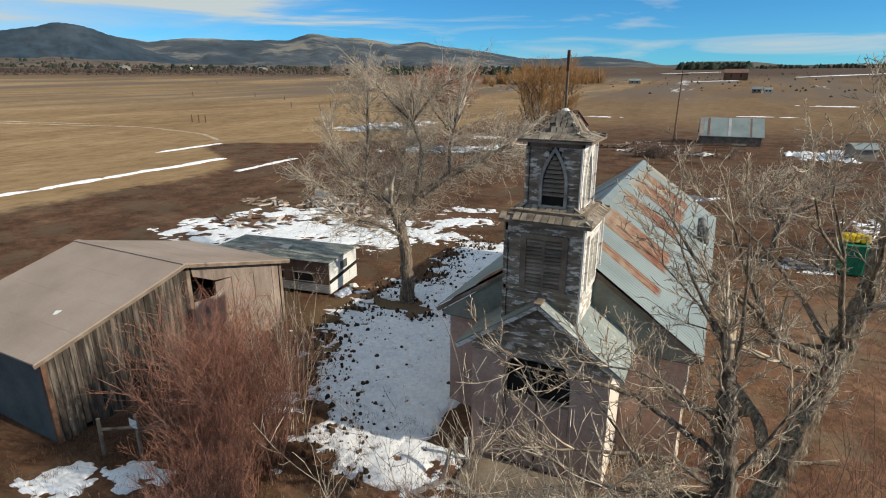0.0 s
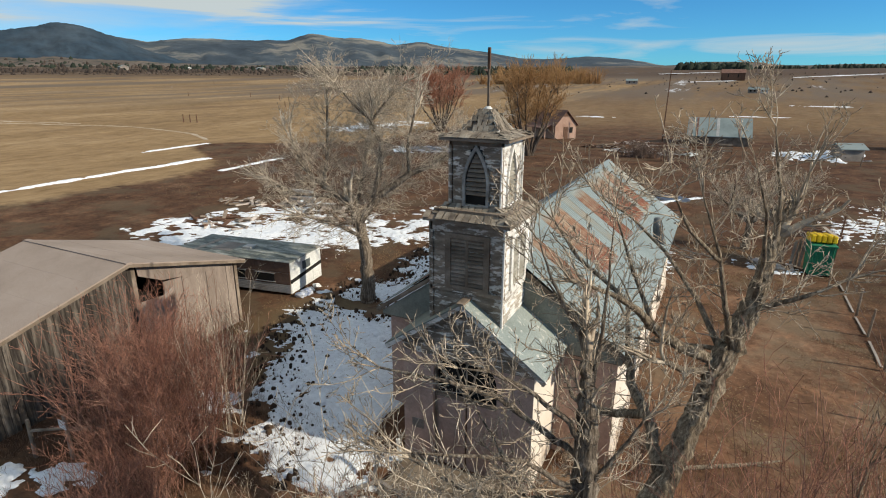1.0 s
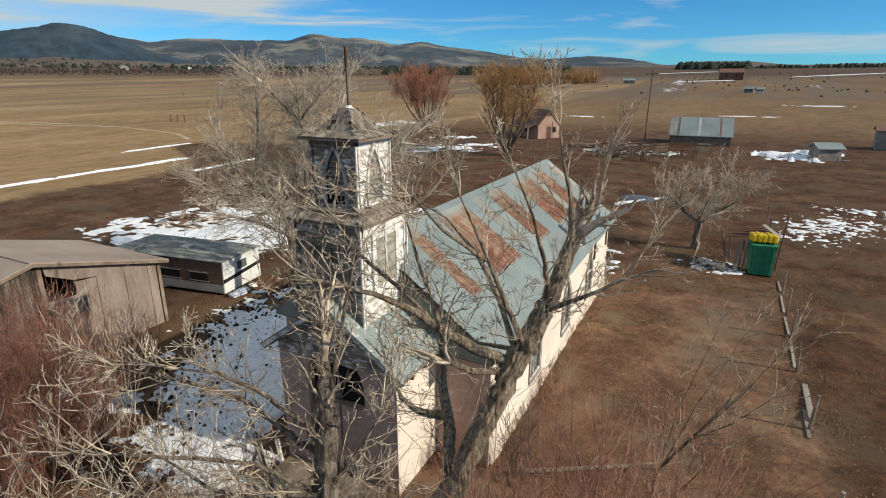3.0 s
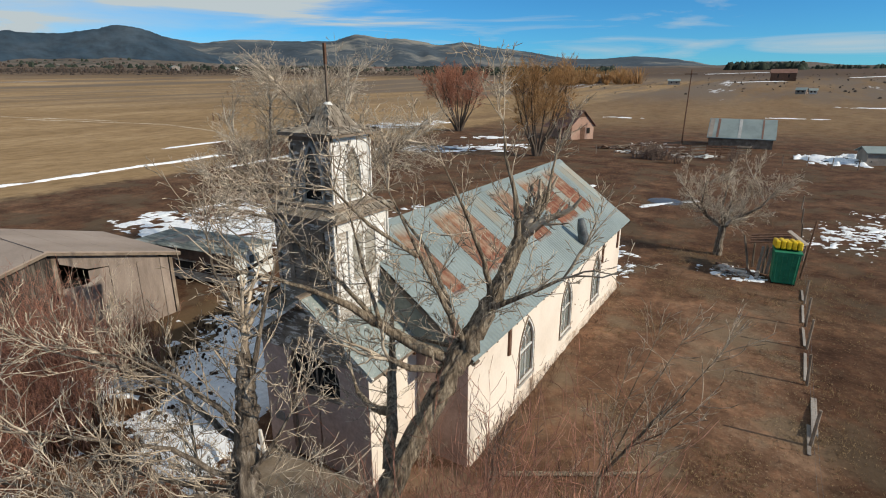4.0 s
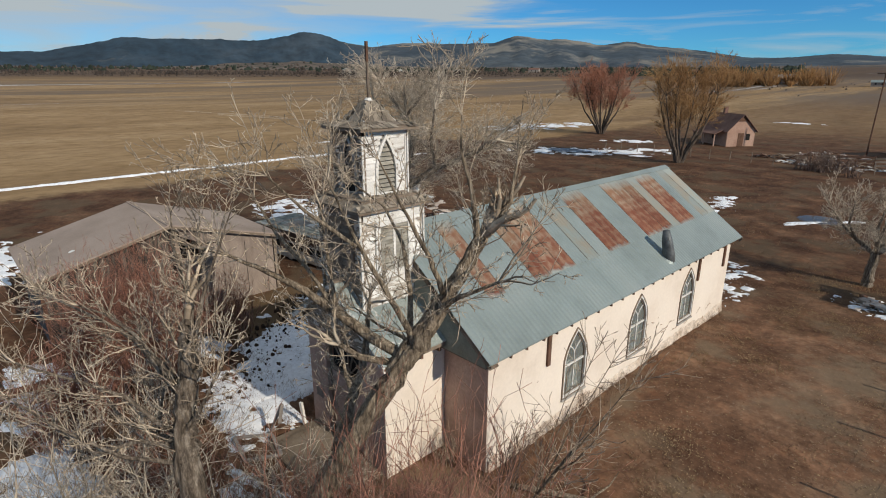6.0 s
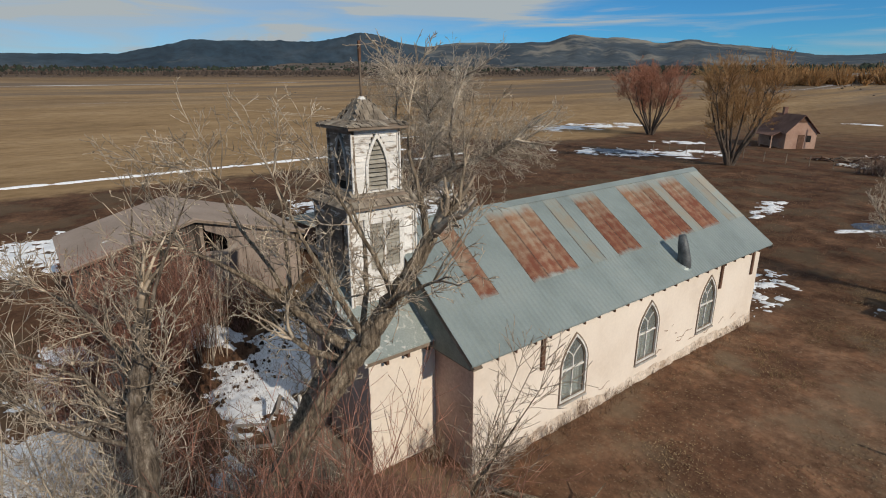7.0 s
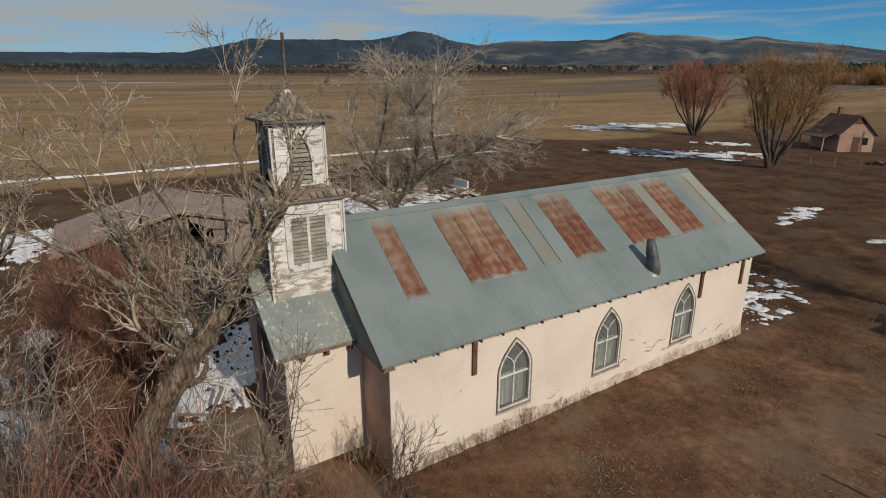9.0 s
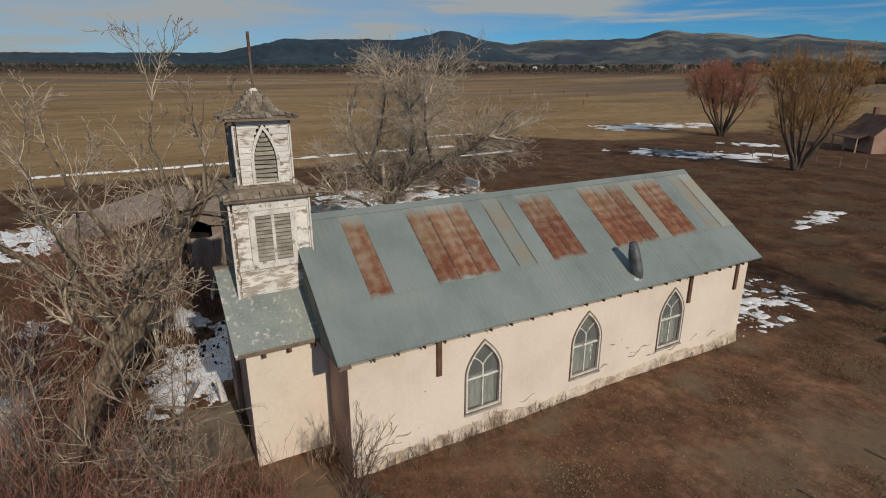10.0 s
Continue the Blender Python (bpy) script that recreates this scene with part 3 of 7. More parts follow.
def sticks(name, segs, material, sides=3):
    """Many thin tapered prisms: rows of start, end, radius at start and end."""
    s = np.asarray(segs, float)
    p, q, r0, r1 = s[:, 0:3], s[:, 3:6], s[:, 6], s[:, 7]
    d = q - p
    d /= np.maximum(np.linalg.norm(d, axis=1, keepdims=True), 1e-6)
    ref = np.where(np.abs(d[:, 2:3]) > 0.9, np.array([[1.0, 0, 0]]), np.array([[0, 0, 1.0]]))
    a = np.cross(d, ref)
    a /= np.linalg.norm(a, axis=1, keepdims=True)
    b = np.cross(d, a)
    n = len(s)
    vs = np.zeros((n, 2 * sides, 3))
    for k in range(sides):
        c, w = math.cos(2 * math.pi * k / sides), math.sin(2 * math.pi * k / sides)
        o = a * c + b * w
        vs[:, k] = p + o * r0[:, None]
        vs[:, sides + k] = q + o * r1[:, None]
    f = np.array([[k, (k + 1) % sides, sides + (k + 1) % sides, sides + k] for k in range(sides)])
    quads = (np.arange(n)[:, None, None] * 2 * sides + f[None]).reshape(-1, 4)
    return mesh_from(name, vs.reshape(-1, 3), quads, material)


def unit(v):
    return v / max(1e-9, np.linalg.norm(v))


def units(v):
    return v / np.maximum(1e-9, np.linalg.norm(v, axis=1, keepdims=True))


def grow(p, d, length, r, spec, g, thin):
    """Branches and all that springs from them, level by level. spec, per level: segments, wander, lift, children per metre, child length, angle.
    Returns rows for sticks(), one array a level."""
    out = []
    for n, wander, lift, many, child, angle in spec:
        rows, kids = [], []
        h = length / n
        for i in range(n):
            d = units(d + g.normal(0, wander, d.shape) + np.array([0, 0, lift]))
            q = p + d * h[:, None]
            a, b = np.maximum(thin, r * (1 - 0.75 * i / n)), np.maximum(thin * 0.7, r * (1 - 0.75 * (i + 1) / n))
            rows.append(np.column_stack([p, q, a, b]))
            if many and (i > 0 or n == 1):
                k = np.repeat(np.arange(len(p)), g.poisson(many * h))
                if len(k):
                    side = units(np.cross(d[k], g.normal(0, 1, (len(k), 3))))
                    w = np.radians(g.normal(angle, 12, len(k)))[:, None]
                    kids.append((p[k] + (q - p)[k] * g.random((len(k), 1)), d[k] * np.cos(w) + side * np.sin(w), child * length[k] * g.uniform(0.55, 1.15, len(k)) * (1 - 0.4 * i / n), b[k] * 0.6))
            p = q
        out.append(np.concatenate(rows))
        if not kids:
            break
        p, d, length, r = (np.concatenate(x) for x in zip(*kids))
    return out


def bare_tree(name, base, limbs, spec, seed, bark, twig, label, category="tree", group="", reach=1.2, dense=3.0, first=1, thin=0.004, stout=1.0, up=0.0, branch=None, above=-9.0):
    """limbs: lists of points with a radius each; the first is the trunk. Branches spring from the limbs."""
    g = np.random.default_rng(seed)
    root = thing(name, base, label, category, group)
    P, D, Ln, R = [], [], [], []
    for k, limb in enumerate(limbs):
        pts, rad = [], []
        for (x0, y0, z0, a), (x1, y1, z1, b) in zip(limb, limb[1:]):
            for f in np.linspace(0, 1, 9 if k == 0 else 5)[:-1]:
                j = g.normal(0, 0.09 * (a * (1 - f) + b * f), 3) if pts else np.zeros(3)
                pts.append(np.array([x0 + (x1 - x0) * f, y0 + (y1 - y0) * f, z0 + (z1 - z0) * f]) + j)
                rad.append((a * (1 - f) + b * f) * stout * (1.0 if k == 0 else 0.85) * g.uniform(0.96, 1.05))
        pts.append(np.array(limb[-1][:3]))
        rad.append(limb[-1][3] * stout)
        part("trunk" if k == 0 else "limb", arc_tube(pts, rad, 30 if k == 0 else 9, 0.075 if k == 0 else 0.06, seed + k), bark, root, smooth=True)
        for i in range(len(pts) - 1):
            seg = pts[i + 1] - pts[i]
            if pts[i][2] < above:
                continue
            low = k < first and i < len(pts) * 0.72
            for _ in range(g.poisson(dense * (0.25 if low else 1.0) * np.linalg.norm(seg))):
                side = unit(np.cross(seg, g.normal(0, 1, 3)))
                w = radians(g.normal(52, 16))
                P.append(pts[i] + seg * g.random())
                D.append(unit(seg) * math.cos(w) + side * math.sin(w) + np.array([0, 0, up]))
                Ln.append(reach * g.uniform(0.4, 1.25) * (0.4 if low else 1.0))
                R.append(min(rad[i] * 0.4, 0.011 * reach ** 0.5))
        end = unit(pts[-1] - pts[-2])
        for _ in range(4):
            P.append(pts[-1])
            D.append(unit(end + g.normal(0, 0.35, 3)))
            Ln.append(reach * g.uniform(0.8, 1.3))
            R.append(rad[-1] * 0.8)
    rows = grow(np.array(P), np.array(D), np.array(Ln), np.array(R), spec, g, thin)
    tagged(hang(new("branchwork", sticks("branchwork", rows[0], branch or twig, 4)), root), kind="stuff")
    tagged(hang(new("crown", sticks("crown", np.concatenate(rows[1:]), twig)), root), kind="stuff")
    return root


def shrub(name, base, stems, height, spread, seed, twig, label, group="", lean=(0, 0), twigs=7, foot=0.5, r=0.012, rise=0.05, kind="", thin=0.0035, wild=0.0, stem=None):
    """A many-stemmed bare shrub."""
    g = np.random.default_rng(seed)
    a, s, f = g.uniform(0, 2 * math.pi, stems), np.minimum(1.15, np.abs(g.normal(0, 0.55, stems))) * spread, foot * np.sqrt(g.random(stems))
    b2 = g.uniform(0, 2 * math.pi, stems)
    P = np.column_stack([base[0] + np.cos(b2) * f, base[1] + np.sin(b2) * f, np.full(stems, base[2] - 0.05)])
    D = units(np.column_stack([np.cos(a) * s + lean[0], np.sin(a) * s + lean[1], np.ones(stems)]))
    L = height * g.uniform(0.5, 1.0, stems) * (1 - 0.15 * np.minimum(1, s))
    spec = [(6, 0.09 + wild, rise, twigs / height * 1.1, 0.28 + wild * 0.35, 32 + 80 * wild), (3, 0.13 + wild * 0.5, 0.06, 2.2 / max(0.1, 0.28 * height) * (1.2 + 3 * wild), 0.55, 34 + 60 * wild), (2, 0.15 + wild * 0.4, 0.06, 0, 0, 0)]
    rows = grow(P, D, L, r * g.uniform(0.7, 1.3, stems), spec, g, thin)
    root = thing(name, base, label, "shrub", group, kind)
    tagged(hang(new("stem_mass", sticks("stem_mass", rows[0], stem or twig, 4)), root), kind="stuff")
    if len(rows) > 1:
        tagged(hang(new("crown", sticks("crown", np.concatenate(rows[1:]), twig)), root), kind="stuff")
    return root


# ---- ground, mountains, distance ----
def sinh_axis(c, half, n, k):
    u = np.linspace(-1, 1, n)
    return c + half * np.sinh(k * u) / math.sinh(k)


ground = new("ground", grid_mesh("ground", sinh_axis(-4, 4200, 290, 6.4), sinh_axis(4, 4200, 290, 6.4), land, M_GROUND))
tagged(ground, "bare brown earth and straw-coloured winter pasture", "ground", kind="structure")

# skyline: bearing west of north and height above the horizon, in degrees, peaks and saddles
SKYLINE = [(-45, 0.7), (2.5, 0.75), (4.9, 1.05), (8.4, 1.72), (12.1, 2.05), (15.5, 1.84), (19.1, 1.93), (22.6, 2.5), (25.9, 2.93), (28.0, 3.25), (28.9, 3.5), (29.9, 3.35), (31.4, 3.18), (34.7, 3.72),
           (37.3, 3.8), (38.9, 4.05), (40.0, 4.12), (40.8, 3.85), (41.6, 3.5), (43.8, 3.48), (46.7, 3.4), (48.6, 3.55), (50.5, 3.45), (52.6, 3.25), (54.0, 3.1), (57.2, 3.58), (59.2, 4.0), (60.8, 4.08), (61.9, 3.78),
           (64.1, 3.38), (65.4, 3.25), (68.5, 3.3), (71.5, 3.3), (73.1, 3.18), (75.0, 3.28), (76.1, 3.25), (77.5, 2.9), (79.4, 2.49), (81.4, 2.02), (82.5, 1.92), (89.3, 1.8), (98.4, 1.66), (140, 1.4)]


def ridge_line(az):
    h = sum(np.interp(az + o, [a for a, _ in SKYLINE], [e for _, e in SKYLINE]) * w for o, w in ((-0.5, 0.25), (0, 0.5), (0.5, 0.25)))
    return h + (rough_noise(az * 1.1, az * 0, 6, 5) - 0.5) * 0.16


def slope(A, R, near, far, line, seed, amp):
    """Height of a mountain side at bearing A (degrees) and distance R."""
    f = np.clip((R - near) / (far - near), 0, 1)
    crest = 9.5 + far * np.tan(np.radians(line(A)))
    base = land(np.array([near]), np.array([0.0]))[0]
    nz = rough_noise(A * 0.9, f * 5, seed, 6) - 0.5
    shape = f ** 1.25 + nz * amp * np.sin(np.pi * f) + (rough_noise(A * 3.1, f * 2, seed + 3, 4) - 0.5) * 0.03 * f
    return (base - 12) * (1 - shape) + crest * shape


def mountain_mesh(name, az0, az1, near, far, line, seed, amp, material):
    A, R = np.meshgrid(np.linspace(az0, az1, 420), np.linspace(near, far, 26))
    z = slope(A, R, near, far, line, seed, amp)
    x, y = -R * np.sin(np.radians(A)), R * np.cos(np.radians(A))
    idx = np.arange(A.size).reshape(A.shape)
    quads = np.stack([idx[:-1, :-1], idx[:-1, 1:], idx[1:, 1:], idx[1:, :-1]], -1).reshape(-1, 4)
    return mesh_from(name, np.stack([x, y, z], -1).reshape(-1, 3), quads, material, True)


def foothill_line(a):
    return 1.18 + 0.3 * (rough_noise(a * 0.16, a * 0, 11, 3) - 0.5) + 0.30 * np.exp(-((a - 0.5) / 3.4) ** 4) + 0.75 * np.exp(-((a - 61) / 9) ** 2)


FOOTHILLS = (1100, 2200, foothill_line, 8, 0.3)
# pale ridge behind and darker hill before it: haze by colour
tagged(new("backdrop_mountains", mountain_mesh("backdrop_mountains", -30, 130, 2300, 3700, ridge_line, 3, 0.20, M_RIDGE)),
       "dark wooded mountains on the horizon, blue haze put into the colour", "mountain", kind="structure")
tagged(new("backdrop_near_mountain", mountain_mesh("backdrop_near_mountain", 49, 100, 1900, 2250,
       lambda a: (ridge_line(a) - 0.02) * np.clip((a - 50) / 8, 0, 1) ** 0.6 + 0.3, 13, 0.16, M_MOUNT)), "dark wooded hill before the far ridges, bluish with painted haze", "mountain", kind="structure")
tagged(new("backdrop_foothills", mountain_mesh("backdrop_foothills", -45, 140, *FOOTHILLS, M_MESA)), "low brown foothills dotted with scrub", "hill", kind="structure")


def far_clumps(name, az0, az1, r0, r1, many, size, seed, material, label, category, hill=None):
    """Woods too far off to count: rough little cones and domes of a few faces each."""
    g = np.random.default_rng(seed)
    vs, fs = [], []
    for _ in range(many):
        a, r = radians(g.uniform(az0, az1)), g.uniform(r0, r1)
        x, y = -r * math.sin(a), r * math.cos(a)
        h, w = size * g.uniform(0.5, 1.3), size * g.uniform(0.35, 0.9)
        z, o = gl(x, y) - 0.5, len(vs)
        if hill:
            z = max(z, float(slope(np.array([math.degrees(a)]), np.array([r]), *hill)[0]) - 1.0)
        for k in range(5):
            t = 2 * math.pi * k / 5 + g.random()
            vs.append((x + w * math.cos(t), y + w * math.sin(t), z + h * 0.15 * g.random()))
        for k in range(5):
            t = 2 * math.pi * k / 5 + g.random()
            vs.append((x + w * 0.6 * math.cos(t), y + w * 0.6 * math.sin(t), z + h * g.uniform(0.55, 0.85)))
        vs.append((x + g.normal(0, w * 0.15), y, z + h))
        for k in range(5):
            n = (k + 1) % 5
            fs += [(o + k, o + n, o + 5 + n), (o + k, o + 5 + n, o + 5 + k), (o + 5 + k, o + 5 + n, o + 10)]
    ob = new(name, mesh_from(name, vs, fs, material))
    return tagged(ob, label, category, kind="stuff")


far_clumps("far_woods", 14, 33, 560, 680, 420, 7, 21, M_EVERGREEN, "dark evergreen wood along the far valley edge", "woods")
far_clumps("far_woods", -1.6, 4.2, 900, 1050, 240, 10, 22, M_EVERGREEN, "dark evergreens on a low mesa", "woods")
far_clumps("far_woods", -20, -1.4, 1000, 1150, 230, 6, 25, M_EVERGREEN, "scattered dark trees on the horizon", "woods")
far_clumps("far_scrub", 34, 78, 560, 900, 500, 2.2, 23, M_SCRUB, "bare brown brush along the far valley edge", "scrub")
far_clumps("far_scrub", 78, 112, 700, 1000, 500, 4, 27, M_EVERGREEN, "dark brush along the far valley edge", "scrub")
far_clumps("far_scrub", 30, 95, 540, 640, 700, 1.6, 28, M_SCRUB, "dark bare brush at the pasture's far edge", "scrub")
far_clumps("far_woods", 34, 62, 700, 950, 60, 6.0, 121, M_EVERGREEN, "scattered dark trees among far farmsteads", "woods")
far_clumps("far_scrub", 40, 100, 600, 720, 900, 3.4, 122, M_SCRUB, "brown leafless brush along the valley's far side", "scrub")
far_clumps("far_scrub", 5, 24, 330, 470, 90, 1.0, 123, M_SCRUB, "dark bare brush round far farm buildings", "scrub")
far_clumps("far_scrub", -14, 6, 300, 620, 150, 1.3, 124, M_SCRUB, "dark bare brush on the far fields", "scrub")
far_clumps("far_woods", 26, 100, 1150, 1900, 300, 8, 125, M_EVERGREEN, "dark junipers scattered over the foothills", "woods", FOOTHILLS)
far_clumps("far_scrub", 26, 100, 1120, 1900, 420, 6, 126, M_SCRUB, "bare brown brush scattered over the foothills", "scrub", FOOTHILLS)
far_clumps("far_scrub", -12, 24, 230, 480, 16, 1.2, 24, M_SCRUB, "bare brown bushes on the pasture", "scrub")


# ---- snow ----
def snow(name, x0, x1, y0, y1, res, inside, thick, seed, label, ragged=0.8, grain=1.3, holes=0.0, pock=3.2, of=M_SNOW, category="snow"):
    """A patch of old snow with a ragged rim that thins out into the ground."""
    xs, ys = np.arange(x0, x1, res), np.arange(y0, y1, res)

    def depth_of(x, y):
        v = inside(x, y) + (rough_noise(x * grain, y * grain, seed, 6) - 0.5) * 4.2 * ragged
        v = v + (rough_noise(x * grain * 0.9 + y * 0.5, y * grain * 3.2 - x * grain, seed + 70, 5) - 0.5) * 1.8 * ragged
        if holes:
            v = np.minimum(v, (rough_noise(x * pock, y * pock, seed + 40, 4) - holes + 0.07 * np.clip(inside(x, y), 0, 1.3)) * 9)
        return v

    def height(x, y):
        v = depth_of(x, y)
        lump = (rough_noise(x * 1.7, y * 1.7, seed + 9, 4) - 0.5) * 0.035
        return land(x, y) + np.where(v > 0, 0.015 + np.clip(v, 0, 1) * thick + lump * np.clip(v, 0, 1), -0.06)

    me = grid_mesh(name, xs, ys, height, of, lambda x, y: depth_of(x, y) > 0)
    return tagged(new(name, me), label, category, kind="stuff")


def blob(cx, cy, rx, ry, turn=0.0):
    c, s = math.cos(radians(turn)), math.sin(radians(turn))

    def f(x, y):
        u, v = ((x - cx) * c + (y - cy) * s) / rx, (-(x - cx) * s + (y - cy) * c) / ry
        return (1 - np.hypot(u, v)) * 1.5
    return f


def either(*fs):
    return lambda x, y: np.maximum.reduce([f(x, y) for f in fs])


def strip(x0, y0, x1, y1, w):
    L = math.hypot(x1 - x0, y1 - y0)
    ux, uy = (x1 - x0) / L, (y1 - y0) / L

    def f(x, y):
        s, t = (x - x0) * ux + (y - y0) * uy, (x - x0) * -uy + (y - y0) * ux
        return np.minimum((1 - np.abs(t) / w) * 1.5, np.minimum(s, L - s) * 0.6)
    return f


# beside the church, in its long shadow, and in the sun before it
def church_snow(x, y):
    west_rim = -8.4 - np.clip((y + 4.5) * 0.82, 0, 5.4) - np.clip((y - 6) * 0.18, 0, 1.5)
    a = np.minimum(np.minimum((x - west_rim) * 0.55, (y + 4.6) * 0.9), (18.5 - y) * 0.5)
    a = np.minimum(a, np.where(y < -2.2, (-4.9 - x) * 0.8, (-6.55 - x) * 4 + 0.7))
    a = np.minimum(a, np.hypot((x + 11.9) / 1.9, (y - 5.7) / 0.9) * 1.4 - 1.1)
    return np.where((y > 8.5) & (x < -10.5 - (y - 8.5) * 0.1), a - 1.0, a)


snow("snow_patch", -16.5, -4.6, -5.2, 19, 0.085, church_snow, 0.07, 3, "bluish crusted snow beside the church, pocked with dark tufts", 0.62, 1.3, holes=0.315)
snow("snow_patch", -34, -16, 8.0, 24, 0.16, either(blob(-25.0, 13.4, 9.5, 3.8, 28), blob(-29, 17.0, 3.4, 1.4, 40), blob(-19.0, 14.6, 4.4, 2.6, 40)), 0.08, 4,
     "streaked snow field behind the trailer", 0.8, 1.1, holes=0.36, pock=2.4)
snow("snow_patch", -18.5, -13, 12.5, 26, 0.12, either(blob(-15.5, 20.5, 2.0, 1.1, 30), blob(-15.8, 16.5, 2.3, 1.0, 30), blob(-16.8, 24.3, 1.6, .7, 20)), 0.06, 14,
     "thin leftover snow on brown earth", 1.1, 1.6, holes=0.36)
snow("snow_patch", -15.5, -10.2, -9.2, -4.2, 0.08, either(blob(-13.7, -7.8, 0.9, 0.5, 30), blob(-12.3, -6.7, 1.0, 0.5, 20), blob(-11.2, -4.9, 0.7, 0.4)), 0.08, 5,
     "melting snow below the shed", 0.9, 1.8, holes=0.33)
snow("snow_patch", -14.5, -10, -4.6, -1.8, 0.08, blob(-12.4, -3.4, 1.5, 0.8, 40), 0.07, 15, "melting snow under the brush", 0.9, 1.5)
snow("snow_patch", -12.5, -7, -9.5, -6.0, 0.09, either(blob(-10.8, -8.0, 1.2, 0.8, 10), blob(-8.6, -7.7, 0.9, 0.6)), 0.07, 6, "melting snow among the thicket", 1.0, 1.7, holes=0.33)
snow("snow_patch", -9.5, -4.0, -11.0, -6.6, 0.09, either(blob(-6.7, -8.3, 2.2, 1.2, 20), blob(-7.9, -9.6, 1.0, .7)), 0.07, 36, "melting snow among the thicket", 0.6, 1.3)
snow("snow_patch", -5.2, -1.4, -6.2, -3.2, 0.08, blob(-3.4, -4.7, 1.2, 0.6, 10), 0.05, 37, "melting snow before the church steps", 0.9, 1.5)
snow("snow_patch", -36, -24, -16, -3, 0.16, blob(-29, -9, 3.6, 5.0, 10), 0.07, 38, "streaked snow beyond the shed", 1.0, 1.1, holes=0.38, pock=1.9)
snow("snow_patch", -58.2, -53, -14, 36.5, 0.2, strip(-54.8, -13, -56.4, 36, 0.40), 0.14, 7, "long drift of snow lying in the ditch", 0.95, 0.55)
snow("snow_patch", -71, -66, 34, 48, 0.3, strip(-68.8, 35.5, -69.3, 47, 0.36), 0.12, 8, "drift of snow lying in a ditch", 0.5, 0.5)
snow("snow_patch", -50, -46, 29, 47, 0.3, strip(-47.2, 29, -48.6, 40, 0.36), 0.10, 9, "drift of snow along the field edge", 1.0, 0.5)
snow("farm_track", -140, -70, 45, 62, 0.45, either(strip(-138, 47.5, -104, 58.4, 0.35), strip(-104, 58.4, -84, 56, 0.35), strip(-84, 56, -73, 50, 0.3)), 0.1, 10,
     "thin pale farm track across the pasture", 0.4, 0.4, of=M_TRACK, category="track")
snow("farm_track", -162, -118, 30, 60, 0.5, strip(-160, 44, -111, 59.5, 0.35), 0.1, 31, "thin pale farm track across the pasture", 0.35, 0.4, of=M_TRACK, category="track")
snow("snow_patch", -44, -24, 50, 78, 0.3, either(blob(-33.5, 58.5, 7.5, 3.0, 35), blob(-36.5, 74, 3.0, 1.3, 30), blob(-29, 66, 2.4, 1.2, 20)), 0.12, 11,
     "snow around a frozen pool", 1.1, 0.8, holes=0.42, pock=1.1)
snow("snow_patch", -70, -55, 72, 98, 0.4, blob(-62.5, 86, 4.5, 12, -18), 0.1, 12, "snow at the pasture's edge", 1.1, 0.6, holes=0.42, pock=0.9)
snow("snow_patch", -4.2, 0.4, 15.6, 22.5, 0.10, either(blob(-1.6, 18.6, 1.3, 2.8, 8), blob(-2.6, 17.0, 1.5, 1.4)), 0.06, 13, "thin streaked snow behind the church", 1.1, 1.8, holes=0.42)
snow("snow_patch", -10.5, -6.2, 33, 41, 0.16, either(blob(-8.2, 37.4, 0.8, 2.6, 12), blob(-7.6, 34.3, .5, .9)), 0.06, 16, "leftover snow on brown earth", 1.1, 1.3, holes=0.36, pock=2)
snow("snow_patch", 8, 18, 26, 46, 0.14, either(blob(11.5, 32.5, 1.9, 4.0, -35), blob(14.5, 39, 1.8, 1.0)), 0.06, 17, "leftover snow on brown earth", 1.3, 2.6, holes=0.50, pock=3.0)
snow("snow_patch", 3.0, 6.6, 18.6, 22, 0.07, blob(4.9, 20.1, 1.3, 1.0), 0.06, 18, "dirty snow lying over boards", 1.0, 2.0, holes=0.4)
snow("snow_patch", -3.5, 2.0, 33, 40, 0.15, strip(-2.6, 33.7, 0.9, 38.6, 0.35), 0.06, 19, "line of snow beside a puddle", 0.5, 0.9)
snow("snow_patch", 8, 19, 66, 79, 0.25, either(blob(11.8, 71.5, 4.2, 2.8), blob(16, 76, 2, 1)), 0.45, 20, "white snow heaped beside farm clutter", 1.0, 0.8, holes=0.38, pock=1)
for cx, cy, rx, ry in ((-28, 128, 5, 0.9), (10, 142, 5, 0.9), (30, 190, 8, 2)):
    snow("snow_patch", cx - rx - 3, cx + rx + 3, cy - ry - 3, cy + ry + 3, 0.5, blob(cx, cy, rx, ry), 0.1, int(cx) + 90, "leftover snow on the pasture", 1.2, 0.5, holes=0.38, pock=0.6)

# snow lying far out, and sod that sticks out of the snow beside the church
snow("snow_patch", -34, 12, 400, 444, 1.2, strip(-28, 410, 6, 434, 2.6), 0.2, 51, "pale snow streak far across the pasture", 0.5, 0.12)
snow("snow_patch", 40, 150, 486, 600, 1.6, strip(46, 492, 140, 592, 4.0), 0.2, 52, "pale snow streak far across the pasture", 0.6, 0.1)
snow("snow_patch", -70, 0, 585, 675, 1.6, strip(-60, 592, -10, 668, 3.5), 0.2, 53, "pale snow streak far across the pasture", 0.6, 0.1)


